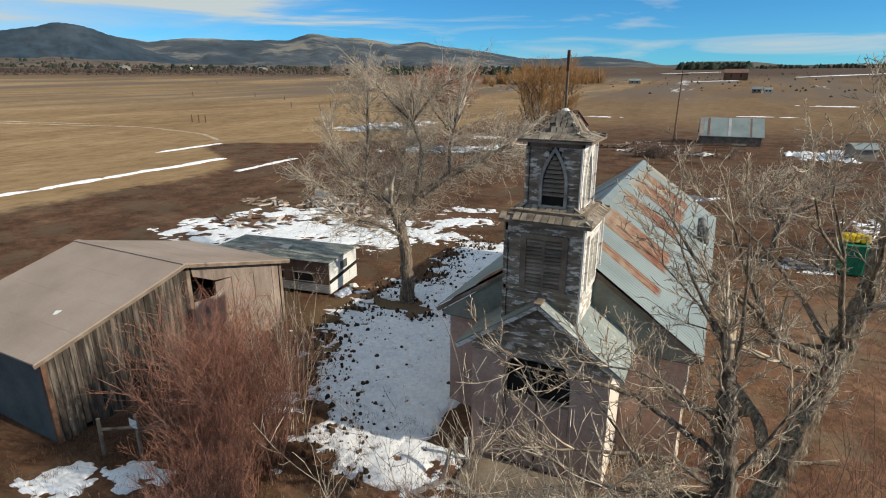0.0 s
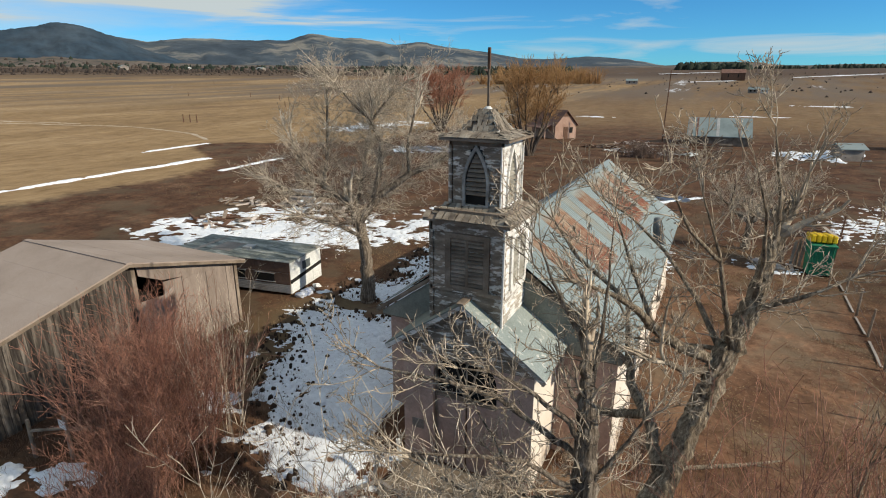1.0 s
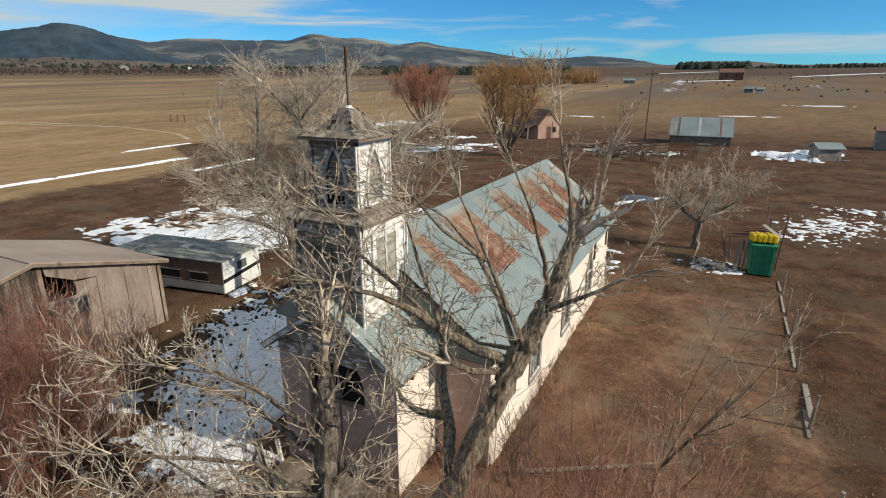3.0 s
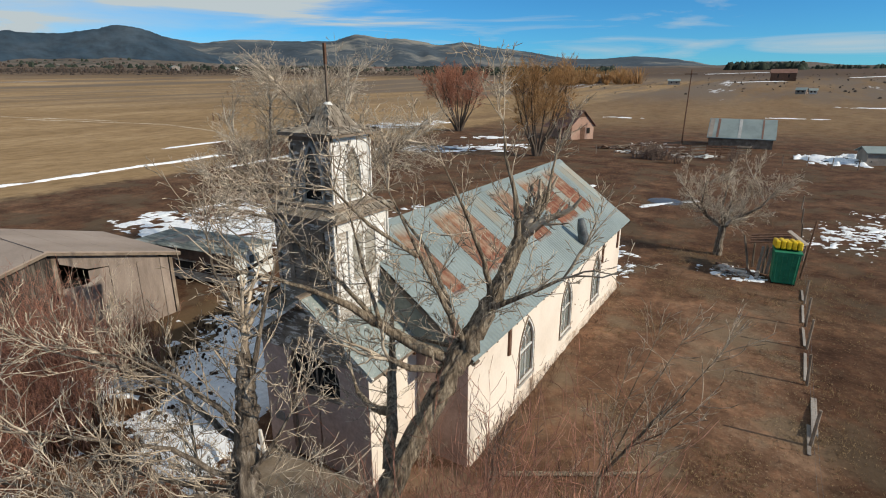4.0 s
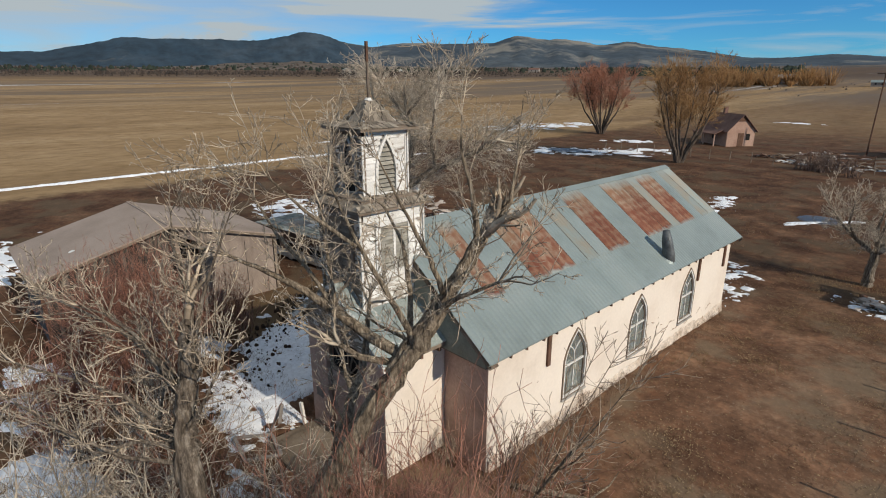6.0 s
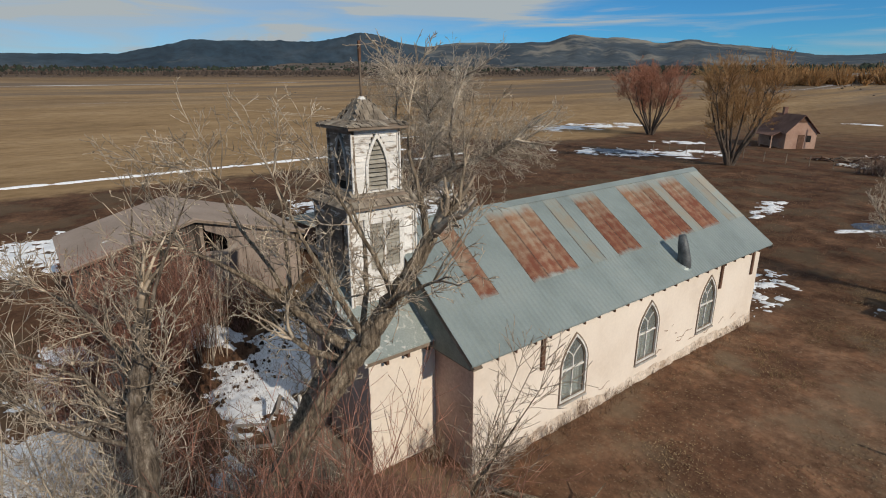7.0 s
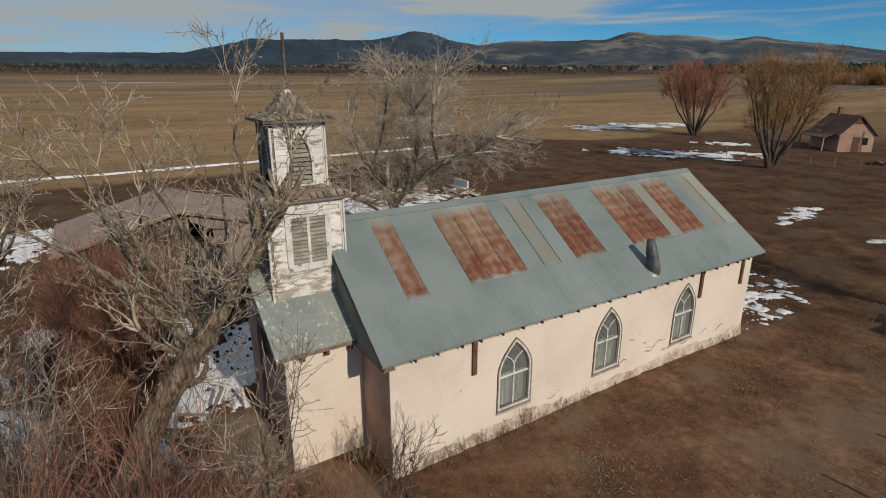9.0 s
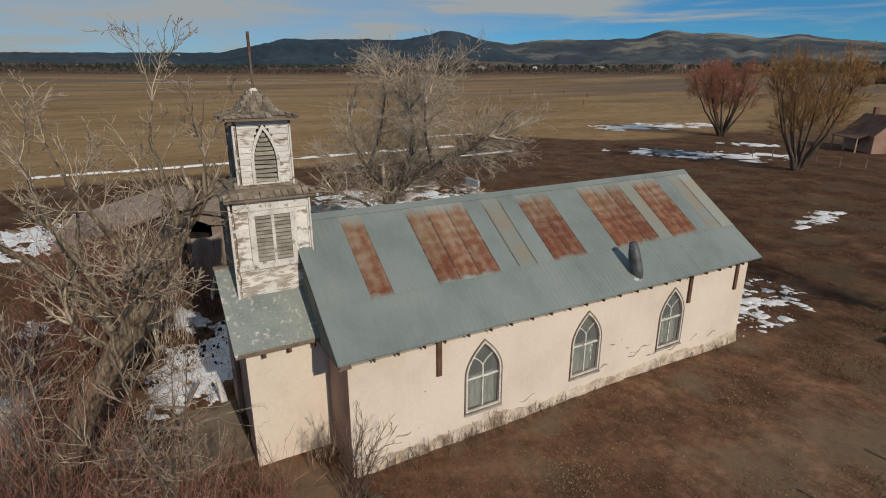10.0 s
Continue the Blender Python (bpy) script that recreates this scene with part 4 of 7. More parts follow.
def sod_tufts(many, seed):
    """Low dark clods, a few faces each, thickest along the snow's western rim."""
    g = np.random.default_rng(seed)
    x, y = g.uniform(-16.2, -6.8, many), g.uniform(-4.6, 18, many)
    f = church_snow(x, y)
    keep = (f > -0.2) & (g.random(many) < np.where(f < 1.0, 0.85, np.where(f < 1.8, 0.25, 0.03)))
    vs, fs = [], []
    for a, b in zip(x[keep], y[keep]):
        r, o, z = 0.03 + 0.085 * g.random() ** 3, len(vs), gl(a, b)
        for k in range(6):
            t = math.pi * k / 3 + g.normal(0, 0.2)
            vs.append((a + r * 1.2 * math.cos(t) * g.uniform(0.6, 1.2), b + r * math.sin(t) * g.uniform(0.6, 1.2), z - 0.02))
        for k in range(6):
            t = math.pi * k / 3 + g.normal(0, 0.2)
            vs.append((a + r * 0.7 * math.cos(t), b + r * 0.7 * math.sin(t), z + 0.07 + r * g.uniform(0.4, 0.9)))
        vs.append((a, b, z + 0.08 + r))
        for k in range(6):
            n = (k + 1) % 6
            fs += [(o + k, o + n, o + 6 + n), (o + k, o + 6 + n, o + 6 + k), (o + 6 + k, o + 6 + n, o + 12)]
    return tagged(new("sod_tufts", mesh_from("sod_tufts", vs, fs, M_TUFT)), "dark clods of sod poking through the snow", "sod", kind="stuff")


sod_tufts(3600, 61)
puddle = new("puddle", grid_mesh("puddle", np.arange(-4, 3, 0.2), np.arange(33, 40, 0.2), lambda x, y: land(x, y) * 0 + 0.055 - 0.07 * (np.hypot((x + 1.4) / 1.3, (y - 36.6) / 1.3) > 1), M_WATER,
                                 lambda x, y: np.hypot((x + 1.4) / 1.3, (y - 36.6) / 1.3) + 0.3 * rough_noise(x, y, 2) < 1.1))
tagged(puddle, "dark puddle on brown earth", "puddle", kind="structure")
pool = new("pool", grid_mesh("pool", np.arange(-42, -30, 0.3), np.arange(52, 64, 0.3), lambda x, y: land(x, y) * 0 + 0.10, M_WATER,
                             lambda x, y: np.hypot((x + 36.5) / 3.2, (y - 57.0) / 2.2) + 0.4 * rough_noise(x * .5, y * .5, 2) < 1.1))
tagged(pool, "grey frozen pool", "pool", kind="structure")

# ---- the church ----
EAVE_X, EAVE_Z, RIDGE_X, RIDGE_Z = 0.31, 3.30, -3.31, 5.85
Y0, Y1 = 0.0, 15.1
SLOPE = math.hypot(EAVE_X - RIDGE_X, RIDGE_Z - EAVE_Z)
church = thing("church", (-3.3, 6, 0), "abandoned adobe church with rusted tin roof and peeling wooden belfry", "church")

WINDOWS = (3.77, 7.46, 11.24)
wall_top = 3.04
side = [(Y0, -0.3), (Y1, -0.3), (Y1, wall_top), (Y0, wall_top)]
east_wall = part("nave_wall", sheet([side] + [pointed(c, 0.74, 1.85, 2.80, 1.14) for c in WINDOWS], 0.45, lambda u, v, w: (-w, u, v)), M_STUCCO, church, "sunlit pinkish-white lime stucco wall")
part("nave_wall", sheet([side], 0.45, lambda u, v, w: (-6.62 + w, u, v)), M_SHADED_PLASTER, church, "pink plastered adobe wall, shade put into its colour")


def gable_outline(x0, x1, top, peak):
    return [(x0, -0.3), (x1, -0.3), (x1, top), ((x0 + x1) / 2, peak), (x0, top)]


part("front_wall", sheet([gable_outline(-6.17, -0.45, wall_top, 5.42), [(-3.9, -0.2), (-2.7, -0.2), (-2.7, 2.2), (-3.9, 2.2)]], 0.45, lambda u, v, w: (u, Y0 + 0.004 + w, v)), M_SHADED_PLASTER, church, "pink plastered adobe front wall, shade put into its colour")
# thin skin gives the stucco wall's front end the shaded tone
part("front_wall", sheet([[(-0.46, -0.3), (-0.003, -0.3), (-0.003, wall_top), (-0.46, 3.36)]], 0.012, lambda u, v, w: (u, Y0 - 0.008 + w, v)), M_SHADED_PLASTER, church)
part("back_wall", sheet([gable_outline(-6.17, -0.45, wall_top, 5.42)], 0.45, lambda u, v, w: (u, Y1 - 0.45 + w, v)), M_STUCCO, church)
# broad weathered boards under the front roof edge
for s in (1, -1):
    x_e = RIDGE_X + s * (EAVE_X - RIDGE_X)
    bm = bmesh.new()
    beam(bm, (RIDGE_X, -0.27, RIDGE_Z - 0.11), (x_e, -0.27, EAVE_Z - 0.09), 0.04, 0.12)
    part("bargeboard", bm, M_GREYWOOD, church)
    bm = bmesh.new()
    beam(bm, (RIDGE_X, 15.33, RIDGE_Z - 0.16), (x_e, 15.33, EAVE_Z - 0.14), 0.04, 0.22)
    part("bargeboard", bm, M_GREYWOOD, church)
    part("soffit", sheet([[(-0.3, 0), (0.0, 0), (0.0, SLOPE), (-0.3, SLOPE)]], 0.03,
         lambda u, v, w, s=s: (RIDGE_X + s * (EAVE_X - RIDGE_X) * (1 - v / SLOPE), u, EAVE_Z - 0.13 + (RIDGE_Z - EAVE_Z) * v / SLOPE + w)), M_GREYWOOD, church)
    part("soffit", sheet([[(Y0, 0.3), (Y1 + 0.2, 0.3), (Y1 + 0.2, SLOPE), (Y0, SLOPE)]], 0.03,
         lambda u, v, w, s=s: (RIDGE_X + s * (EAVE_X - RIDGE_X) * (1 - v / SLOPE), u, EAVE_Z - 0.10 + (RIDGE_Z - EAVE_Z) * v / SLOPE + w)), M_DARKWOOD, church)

# boarded gable close behind the front roof edge
part("gable_siding", sheet([[(-6.75, 3.12), (0.12, 3.12), (0.12, 3.22), (RIDGE_X, RIDGE_Z - 0.16), (-6.75, 3.22)]], 0.03, lambda u, v, w: (u, -0.24 + w, v)), M_GABLE, church, "grey-green boarded gable")
part("gable_ledge", solid(-6.75, -0.24, 3.09, 0.12, 0.0, 3.12), M_GREYWOOD, church)

# crumbling band at the wall's foot
rg = np.random.default_rng(8)


def rubble_band(x, y0, y1, sign, top=0.36):
    bm = bmesh.new()
    n = int((y1 - y0) / 0.16)
    rows = []
    for i in range(n + 1):
        y = y0 + (y1 - y0) * i / n
        t = top * (0.55 + 0.75 * float(rough_noise(np.array([y * 0.7]), np.array([3.0]), 4, 4)[0]))
        prof = [(0.10, -0.15), (0.06 + rg.normal(0, 0.02), t * 0.35), (0.03 + rg.normal(0, 0.012), t * 0.75), (0.004, t + rg.normal(0, 0.03)), (-0.1, t - 0.1)]
        rows.append([bm.verts.new((x + sign * o, y, z)) for o, z in prof])
    for a, b in zip(rows, rows[1:]):
        for k in range(4):
            bm.faces.new((a[k], a[k + 1], b[k + 1], b[k]))
    return bm


part("plinth", rubble_band(0.0, 0.05, 15.1, 1, 0.36), M_PLINTH, church, "crumbling stucco and stone footing")
part("plinth", rubble_band(-6.62, 0.05, 15.1, -1, 0.35), M_PLINTH, church)
# fallen-off plaster: shallow adobe scars on the sunny wall
SCARS = ((8.6, 1.45, 0.35, 0.10), (9.3, 1.1, 0.25, 0.07), (9.6, 0.8, 0.9, 0.08), (10.6, 0.62, 1.2, 0.10), (1.3, 0.72, 0.9, 0.07), (12.6, 0.7, 0.6, 0.1), (2.0, 1.75, 0.10, 0.06), (8.3, 0.75, 0.5, 0.12), (9.9, 0.95, 1.5, 0.07), (11.6, 0.58, 1.0, 0.09), (5.3, 0.55, 0.9, 0.07), (13.6, 0.62, 0.8, 0.10), (0.6, 0.55, 0.5, 0.12), (9.0, 1.5, 0.12, 0.06))
for y, z, w, h in SCARS:
    w, h = w * 0.7, h * 0.7
    pts = []
    for k in range(26):
        a = 2 * math.pi * k / 26
        pts.append((y + w / 2 * math.cos(a) * rg.uniform(0.75, 1.05), z + h / 2 * math.sin(a) * rg.uniform(0.1, 1.3) + 0.08 * w * math.cos(a) + 0.05 * math.sin(7 * y + 5 * math.cos(a) * w)))
    part("plaster_scar", sheet([pts], 0.012, lambda u, v, w_: (w_ - 0.006, u, v)), M_SCAR, east_wall)


# gothic windows
def gothic_window(c):
    w = part("window", sheet([pointed(c, 0.72, 1.85, 2.85, 1.20), pointed(c, 0.75, 1.86, 2.80, 1.13)], 0.06, lambda u, v, s: (s - 0.02, u, v)), M_GREYWOOD, church, "pointed gothic window in a weathered white frame")
    part("casing", sheet([pointed(c, 0.75, 1.86, 2.80, 1.13), pointed(c, 0.79, 1.86, 2.72, 1.02)], 0.06, lambda u, v, s: (s - 0.03, u, v)), M_TRIM, w)
    part("inner_frame", sheet([pointed(c, 0.79, 1.85, 2.72, 1.02), pointed(c, 0.82, 1.86, 2.66, 0.96)], 0.04, lambda u, v, s: (s - 0.06, u, v)), M_GREYWOOD, w)
    part("sill", solid(-0.05, c - 0.61, 0.66, 0.08, c + 0.61, 0.715, bevel=0.01), M_GREYTRIM, w)
    part("rail", solid(-0.075, c - 0.50, 1.70, -0.02, c + 0.50, 1.75), M_TRIM, w)
    part("mullion", solid(-0.075, c - 0.02, 0.80, -0.025, c + 0.02, 2.02), M_TRIM, w)
    for s in (-1, 1):
        bm = bmesh.new()
        pts = [Vector((-0.045, c + s * 0.33 * (k / 7) ** 1.5, 2.0 + 0.36 * (k / 7) ** 0.8)) for k in range(8)]
        for a, b in zip(pts, pts[1:]):
            beam(bm, a, b, 0.028, 0.03)
        part("tracery_bar", bm, M_TRIM, w)
        part("pane", solid(-0.058, c + s * 0.25 - 0.235, 0.80, -0.052, c + s * 0.25 + 0.235, 1.70), glass, w).visible_shadow = False
    top = part("pane", sheet([pointed(c, 1.76, 1.87, 2.70, 0.98)], 0.006, lambda u, v, s: (-0.058 + s, u, v)), glass, w)
    top.visible_shadow = False
    # pleated curtain behind the lower lights
    bm = bmesh.new()
    rows = []
    for k in range(29):
        u = c - 0.48 + 0.96 * k / 28
        gap = 0.02 if abs(u - c) > 0.05 else 0.05
        rows.append([bm.verts.new((-0.15 + 0.022 * math.sin(k * 1.5) - gap, u, z)) for z in (0.78, 1.25, 1.74)])
    for a, b in zip(rows, rows[1:]):
        for k in range(2):
            bm.faces.new((a[k], a[k + 1], b[k + 1], b[k]))
    bmesh.ops.solidify(bm, geom=bm.faces[:], thickness=0.008)
    part("curtain", bm, M_CLOTH, w, "faded pale curtain")


for c in WINDOWS:
    gothic_window(c)

# brown boards that hang below the eave
for y in (2.39, 11.98, 14.47):
    part("hanging_board", solid(0.002, y - 0.07, 2.15, 0.07, y + 0.07, 3.12, bevel=0.008), M_DARKWOOD, church)
for k in range(24):
    y = -0.12 + 15.3 * k / 23 + rg.normal(0, 0.03)
    part("rafter_tail", solid(-0.05, y - 0.022, 3.12, 0.22, y + 0.022, 3.21, bevel=0.006), M_DARKWOOD, church)


# vestibule
VX0, VX1, VY = -5.03, -1.54, -1.96
arch = rounded(-3.3, -0.25, 2.62, 0.86)
part("vestibule_wall", sheet([[(VX0, -0.3), (VX1, -0.3), (VX1, 3.22), (VX0, 3.22)], arch], 0.4, lambda u, v, w: (u, VY + w, v)), M_SHADED_PLASTER, church, "shaded pink plaster front with arched doorway")
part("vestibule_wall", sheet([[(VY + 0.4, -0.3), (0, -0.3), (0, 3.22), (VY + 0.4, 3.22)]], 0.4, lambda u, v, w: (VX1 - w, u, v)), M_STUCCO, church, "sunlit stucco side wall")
# thin skin gives the front wall's east end the sunlit tone
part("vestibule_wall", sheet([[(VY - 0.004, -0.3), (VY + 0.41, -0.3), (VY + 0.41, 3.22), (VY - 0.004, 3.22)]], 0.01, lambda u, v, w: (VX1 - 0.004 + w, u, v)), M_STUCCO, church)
part("vestibule_wall", sheet([[(VY + 0.4, -0.3), (0, -0.3), (0, 3.22), (VY + 0.4, 3.22)]], 0.4, lambda u, v, w: (VX0 + w, u, v)), M_SHADED_PLASTER, church)
part("notice", solid(-4.78, VY - 0.02, 0.95, -4.45, VY, 1.22), M_PANEL, church, "pale blank notice board")
door = part("doorway", sheet([rounded(-3.3, -0.2, 2.62, 0.93), rounded(-3.3, -0.21, 2.62, 0.82)], 0.08, lambda u, v, w: (u, VY + 0.10 + w, v)), M_GREYWOOD, church, "weathered arched door frame")
# door leaves share the plaster tone with the shade put in
part("door_leaf", solid(-4.12, VY + 0.14, -0.05, -3.32, VY + 0.19, 2.0, bevel=0.01), M_SHADED_PLASTER, door)
part("door_leaf", solid(-3.28, VY + 0.14, -0.05, -2.48, VY + 0.19, 2.0, bevel=0.01), M_SHADED_PLASTER, door)
part("transom", solid(-4.12, VY + 0.12, 2.0, -2.48, VY + 0.2, 2.1), M_GREYWOOD, door)
for k in range(1, 6):
    a = math.pi * k / 6
    bm = bmesh.new()
    beam(bm, (-3.3, VY + 0.15, 2.1), (-3.3 + 0.83 * math.cos(a), VY + 0.15, 2.1 + (0.50 + 0.85 * math.sin(a)) * math.sin(a) ** 0.3), 0.03, 0.04)
    part("fan_bar", bm, M_GREYWOOD, door)
# black sheet painted as the unlit space behind the fan
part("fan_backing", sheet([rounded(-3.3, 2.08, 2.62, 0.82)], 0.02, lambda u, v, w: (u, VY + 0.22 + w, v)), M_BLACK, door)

# pediment of the vestibule, sided with thin boards, and its two roof slopes
PX0, PX1, PZ, PK = -5.38, -1.22, 3.34, 4.80
for k in range(8):
    z0, z1 = 3.2 + 0.19 * k, 3.2 + 0.19 * (k + 1) - 0.008
    def at_z(z, s):
        f = min(1, max(0, (z - PZ) / (PK - PZ)))
        return (PX0 if s < 0 else PX1) * (1 - f) + (-3.3) * f
    if z0 > 4.62:
        break
    pts = [(max(VX0, at_z(z0, -1)), z0), (min(VX1, at_z(z0, 1)), z0), (min(VX1, at_z(z1, 1)), z1), (max(VX0, at_z(z1, -1)), z1)]
    part("pediment_board", sheet([pts], 0.03 + 0.006 * (k % 2), lambda u, v, w: (u, VY - 0.02 - 0.01 * (k % 2) + w, v)), M_BARE, church)
part("pediment_back", sheet([[(VX0, 3.2), (VX1, 3.2), (-3.3, 4.7)]], 0.05, lambda u, v, w: (u, VY + 0.02 + w, v)), M_GREYWOOD, church)
for s in (-1, 1):
    xe = PX0 if s < 0 else PX1
    L = math.hypot(xe + 3.3, PK - PZ)
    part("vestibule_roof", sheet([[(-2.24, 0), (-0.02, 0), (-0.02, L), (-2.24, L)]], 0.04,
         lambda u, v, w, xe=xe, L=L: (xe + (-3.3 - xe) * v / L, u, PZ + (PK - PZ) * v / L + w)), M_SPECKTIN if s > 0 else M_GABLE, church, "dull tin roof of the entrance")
    bm = bmesh.new()
    beam(bm, (xe, -2.20, PZ - 0.06), (-3.3, -2.20, PK - 0.04), 0.05, 0.12)
    part("rake_board", bm, M_FLAKED, church)
    bm = bmesh.new()
    beam(bm, (xe * 0.97 - 3.3 * 0.03, -2.2, PZ - 0.06), (xe * 0.97 - 3.3 * 0.03, -0.05, PZ - 0.06), 0.05, 0.12)
    part("fascia", bm, M_GREYWOOD, church)
bm = bmesh.new()
beam(bm, (-3.3, -2.26, PK + 0.03), (-3.3, -1.7, PK + 0.03), 0.18, 0.04)
part("ridge_cap", bm, M_GREYWOOD, church)
for k in range(3):
    part("fascia", solid(VX1 + 0.02, VY + 0.35 + 0.6 * k, 3.08, VX1 + 0.24, VY + 0.43 + 0.6 * k, 3.2), M_DARKWOOD, church)

# tower: square lower stage, shingled skirt, smaller belfry, two-stage cap
TX, TY, TH = -3.35, -0.86, 0.92
LOW_Z = 3.55
core = part("tower", solid(TX - TH + 0.04, TY - TH + 0.04, LOW_Z, TX + TH - 0.04, TY + TH - 0.04, 6.9), M_GREYWOOD, church, "square wooden bell tower with peeling paint")
BX, BY, BH = -3.30, -0.84, 0.63
# black core stands in for the unlit space behind the louvres
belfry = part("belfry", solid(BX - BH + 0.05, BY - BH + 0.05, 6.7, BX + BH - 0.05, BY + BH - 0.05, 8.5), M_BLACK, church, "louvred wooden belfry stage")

SIDES = (("front", (0, -1)), ("east", (1, 0)), ("back", (0, 1)), ("west", (-1, 0)))


def side_matrix(cx, cy, half, normal):
    """Local x along the wall, y up, z outward."""
    nx, ny = normal
    ax = Vector((-ny, nx, 0))
    return Matrix.Translation((cx + nx * half, cy + ny * half, 0)) @ Matrix((ax, Vector((0, 0, 1)), Vector((nx, ny, 0)))).transposed().to_4x4()


def clapboard(width, mat_, name):
    bm = bmesh.new()
    w = width / 2
    v = [bm.verts.new(p) for p in ((-w, 0, 0.0), (w, 0, 0.0), (w, 0, 0.022), (-w, 0, 0.022), (-w, 0.155, 0.0), (w, 0.155, 0.0), (w, 0.155, 0.006), (-w, 0.155, 0.006))]
    for f in ((0, 1, 5, 4), (3, 2, 6, 7), (0, 1, 2, 3), (4, 5, 6, 7), (0, 3, 7, 4), (1, 2, 6, 5)):
        bm.faces.new([v[k] for k in f])
    return shared(name, bm, mat_)


# worn boards; sun and shade put into colour: east and back paler
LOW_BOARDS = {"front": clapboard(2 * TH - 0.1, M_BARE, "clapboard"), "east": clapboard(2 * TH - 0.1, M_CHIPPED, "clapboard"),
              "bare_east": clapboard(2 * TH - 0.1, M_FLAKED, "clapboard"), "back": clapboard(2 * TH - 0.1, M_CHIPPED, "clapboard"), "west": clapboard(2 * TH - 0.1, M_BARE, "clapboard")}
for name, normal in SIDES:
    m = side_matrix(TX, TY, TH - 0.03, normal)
    # bright: sun-facing sides, whose trim and slats take lighter colours
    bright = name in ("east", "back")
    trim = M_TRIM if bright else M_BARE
    for k in range(20):
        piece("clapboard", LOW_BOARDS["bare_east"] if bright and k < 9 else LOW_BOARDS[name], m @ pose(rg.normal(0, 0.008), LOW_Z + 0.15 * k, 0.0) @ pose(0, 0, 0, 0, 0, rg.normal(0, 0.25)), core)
    for s in (-1, 1):
        part("corner_board", solid(s * TH - 0.07, LOW_Z, 0.0, s * TH + 0.02, 6.6, 0.045, m=m, bevel=0.006), trim, core)
    part("frieze", solid(-TH - 0.02, 6.38, 0.0, TH + 0.02, 6.62, 0.05, m=m), trim, core)
    part("belt", solid(-TH - 0.03, 4.92, 0.0, TH + 0.03, 5.02, 0.06, m=m), trim, core)
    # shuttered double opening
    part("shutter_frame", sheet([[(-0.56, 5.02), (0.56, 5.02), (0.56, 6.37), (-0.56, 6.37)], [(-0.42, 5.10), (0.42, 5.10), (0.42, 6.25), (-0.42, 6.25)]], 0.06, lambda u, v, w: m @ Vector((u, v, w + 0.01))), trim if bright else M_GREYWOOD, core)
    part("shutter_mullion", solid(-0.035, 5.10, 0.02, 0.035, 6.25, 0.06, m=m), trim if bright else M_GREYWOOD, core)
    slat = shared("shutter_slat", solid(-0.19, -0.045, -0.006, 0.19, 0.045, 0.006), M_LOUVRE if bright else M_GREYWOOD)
    for s in (-0.225, 0.225):
        for k in range(12):
            piece("shutter_slat", slat, m @ pose(s, 5.16 + 0.095 * k, 0.04, -35 + rg.normal(0, 3), 0, rg.normal(0, 0.6)), core)
    # belfry face
    m = side_matrix(BX, BY, BH - 0.03, normal)
    for k in range(11):
        for s in (-1, 1):
            z = 6.86 + 0.14 * k
            half = 0.30 * (1 - max(0, (z - 7.45) / 0.95) ** 1.9) if z < 8.35 else 0.0
            width = BH - 0.05 - half
            if width > 0.05:
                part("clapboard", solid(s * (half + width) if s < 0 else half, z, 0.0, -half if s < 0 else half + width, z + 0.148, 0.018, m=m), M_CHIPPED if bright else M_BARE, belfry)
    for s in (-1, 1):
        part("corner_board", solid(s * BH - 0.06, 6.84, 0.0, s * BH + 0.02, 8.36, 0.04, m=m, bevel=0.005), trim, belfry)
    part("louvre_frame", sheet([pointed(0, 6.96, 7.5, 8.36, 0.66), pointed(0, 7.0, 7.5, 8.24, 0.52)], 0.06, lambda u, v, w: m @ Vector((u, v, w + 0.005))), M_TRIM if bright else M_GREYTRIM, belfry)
    for k in range(11):
        z = 7.06 + 0.105 * k
        if name == "front" and k in (0, 1):
            continue
        half = 0.25 * (1 - max(0, (z + 0.05 - 7.5) / 0.75) ** 1.9) if z + 0.05 < 8.24 else 0
        if half > 0.04:
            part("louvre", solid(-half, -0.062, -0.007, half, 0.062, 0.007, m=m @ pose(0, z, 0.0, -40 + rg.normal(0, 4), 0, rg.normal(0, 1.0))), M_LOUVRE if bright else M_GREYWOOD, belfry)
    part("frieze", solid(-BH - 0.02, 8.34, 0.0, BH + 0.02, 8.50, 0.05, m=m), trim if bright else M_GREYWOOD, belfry)


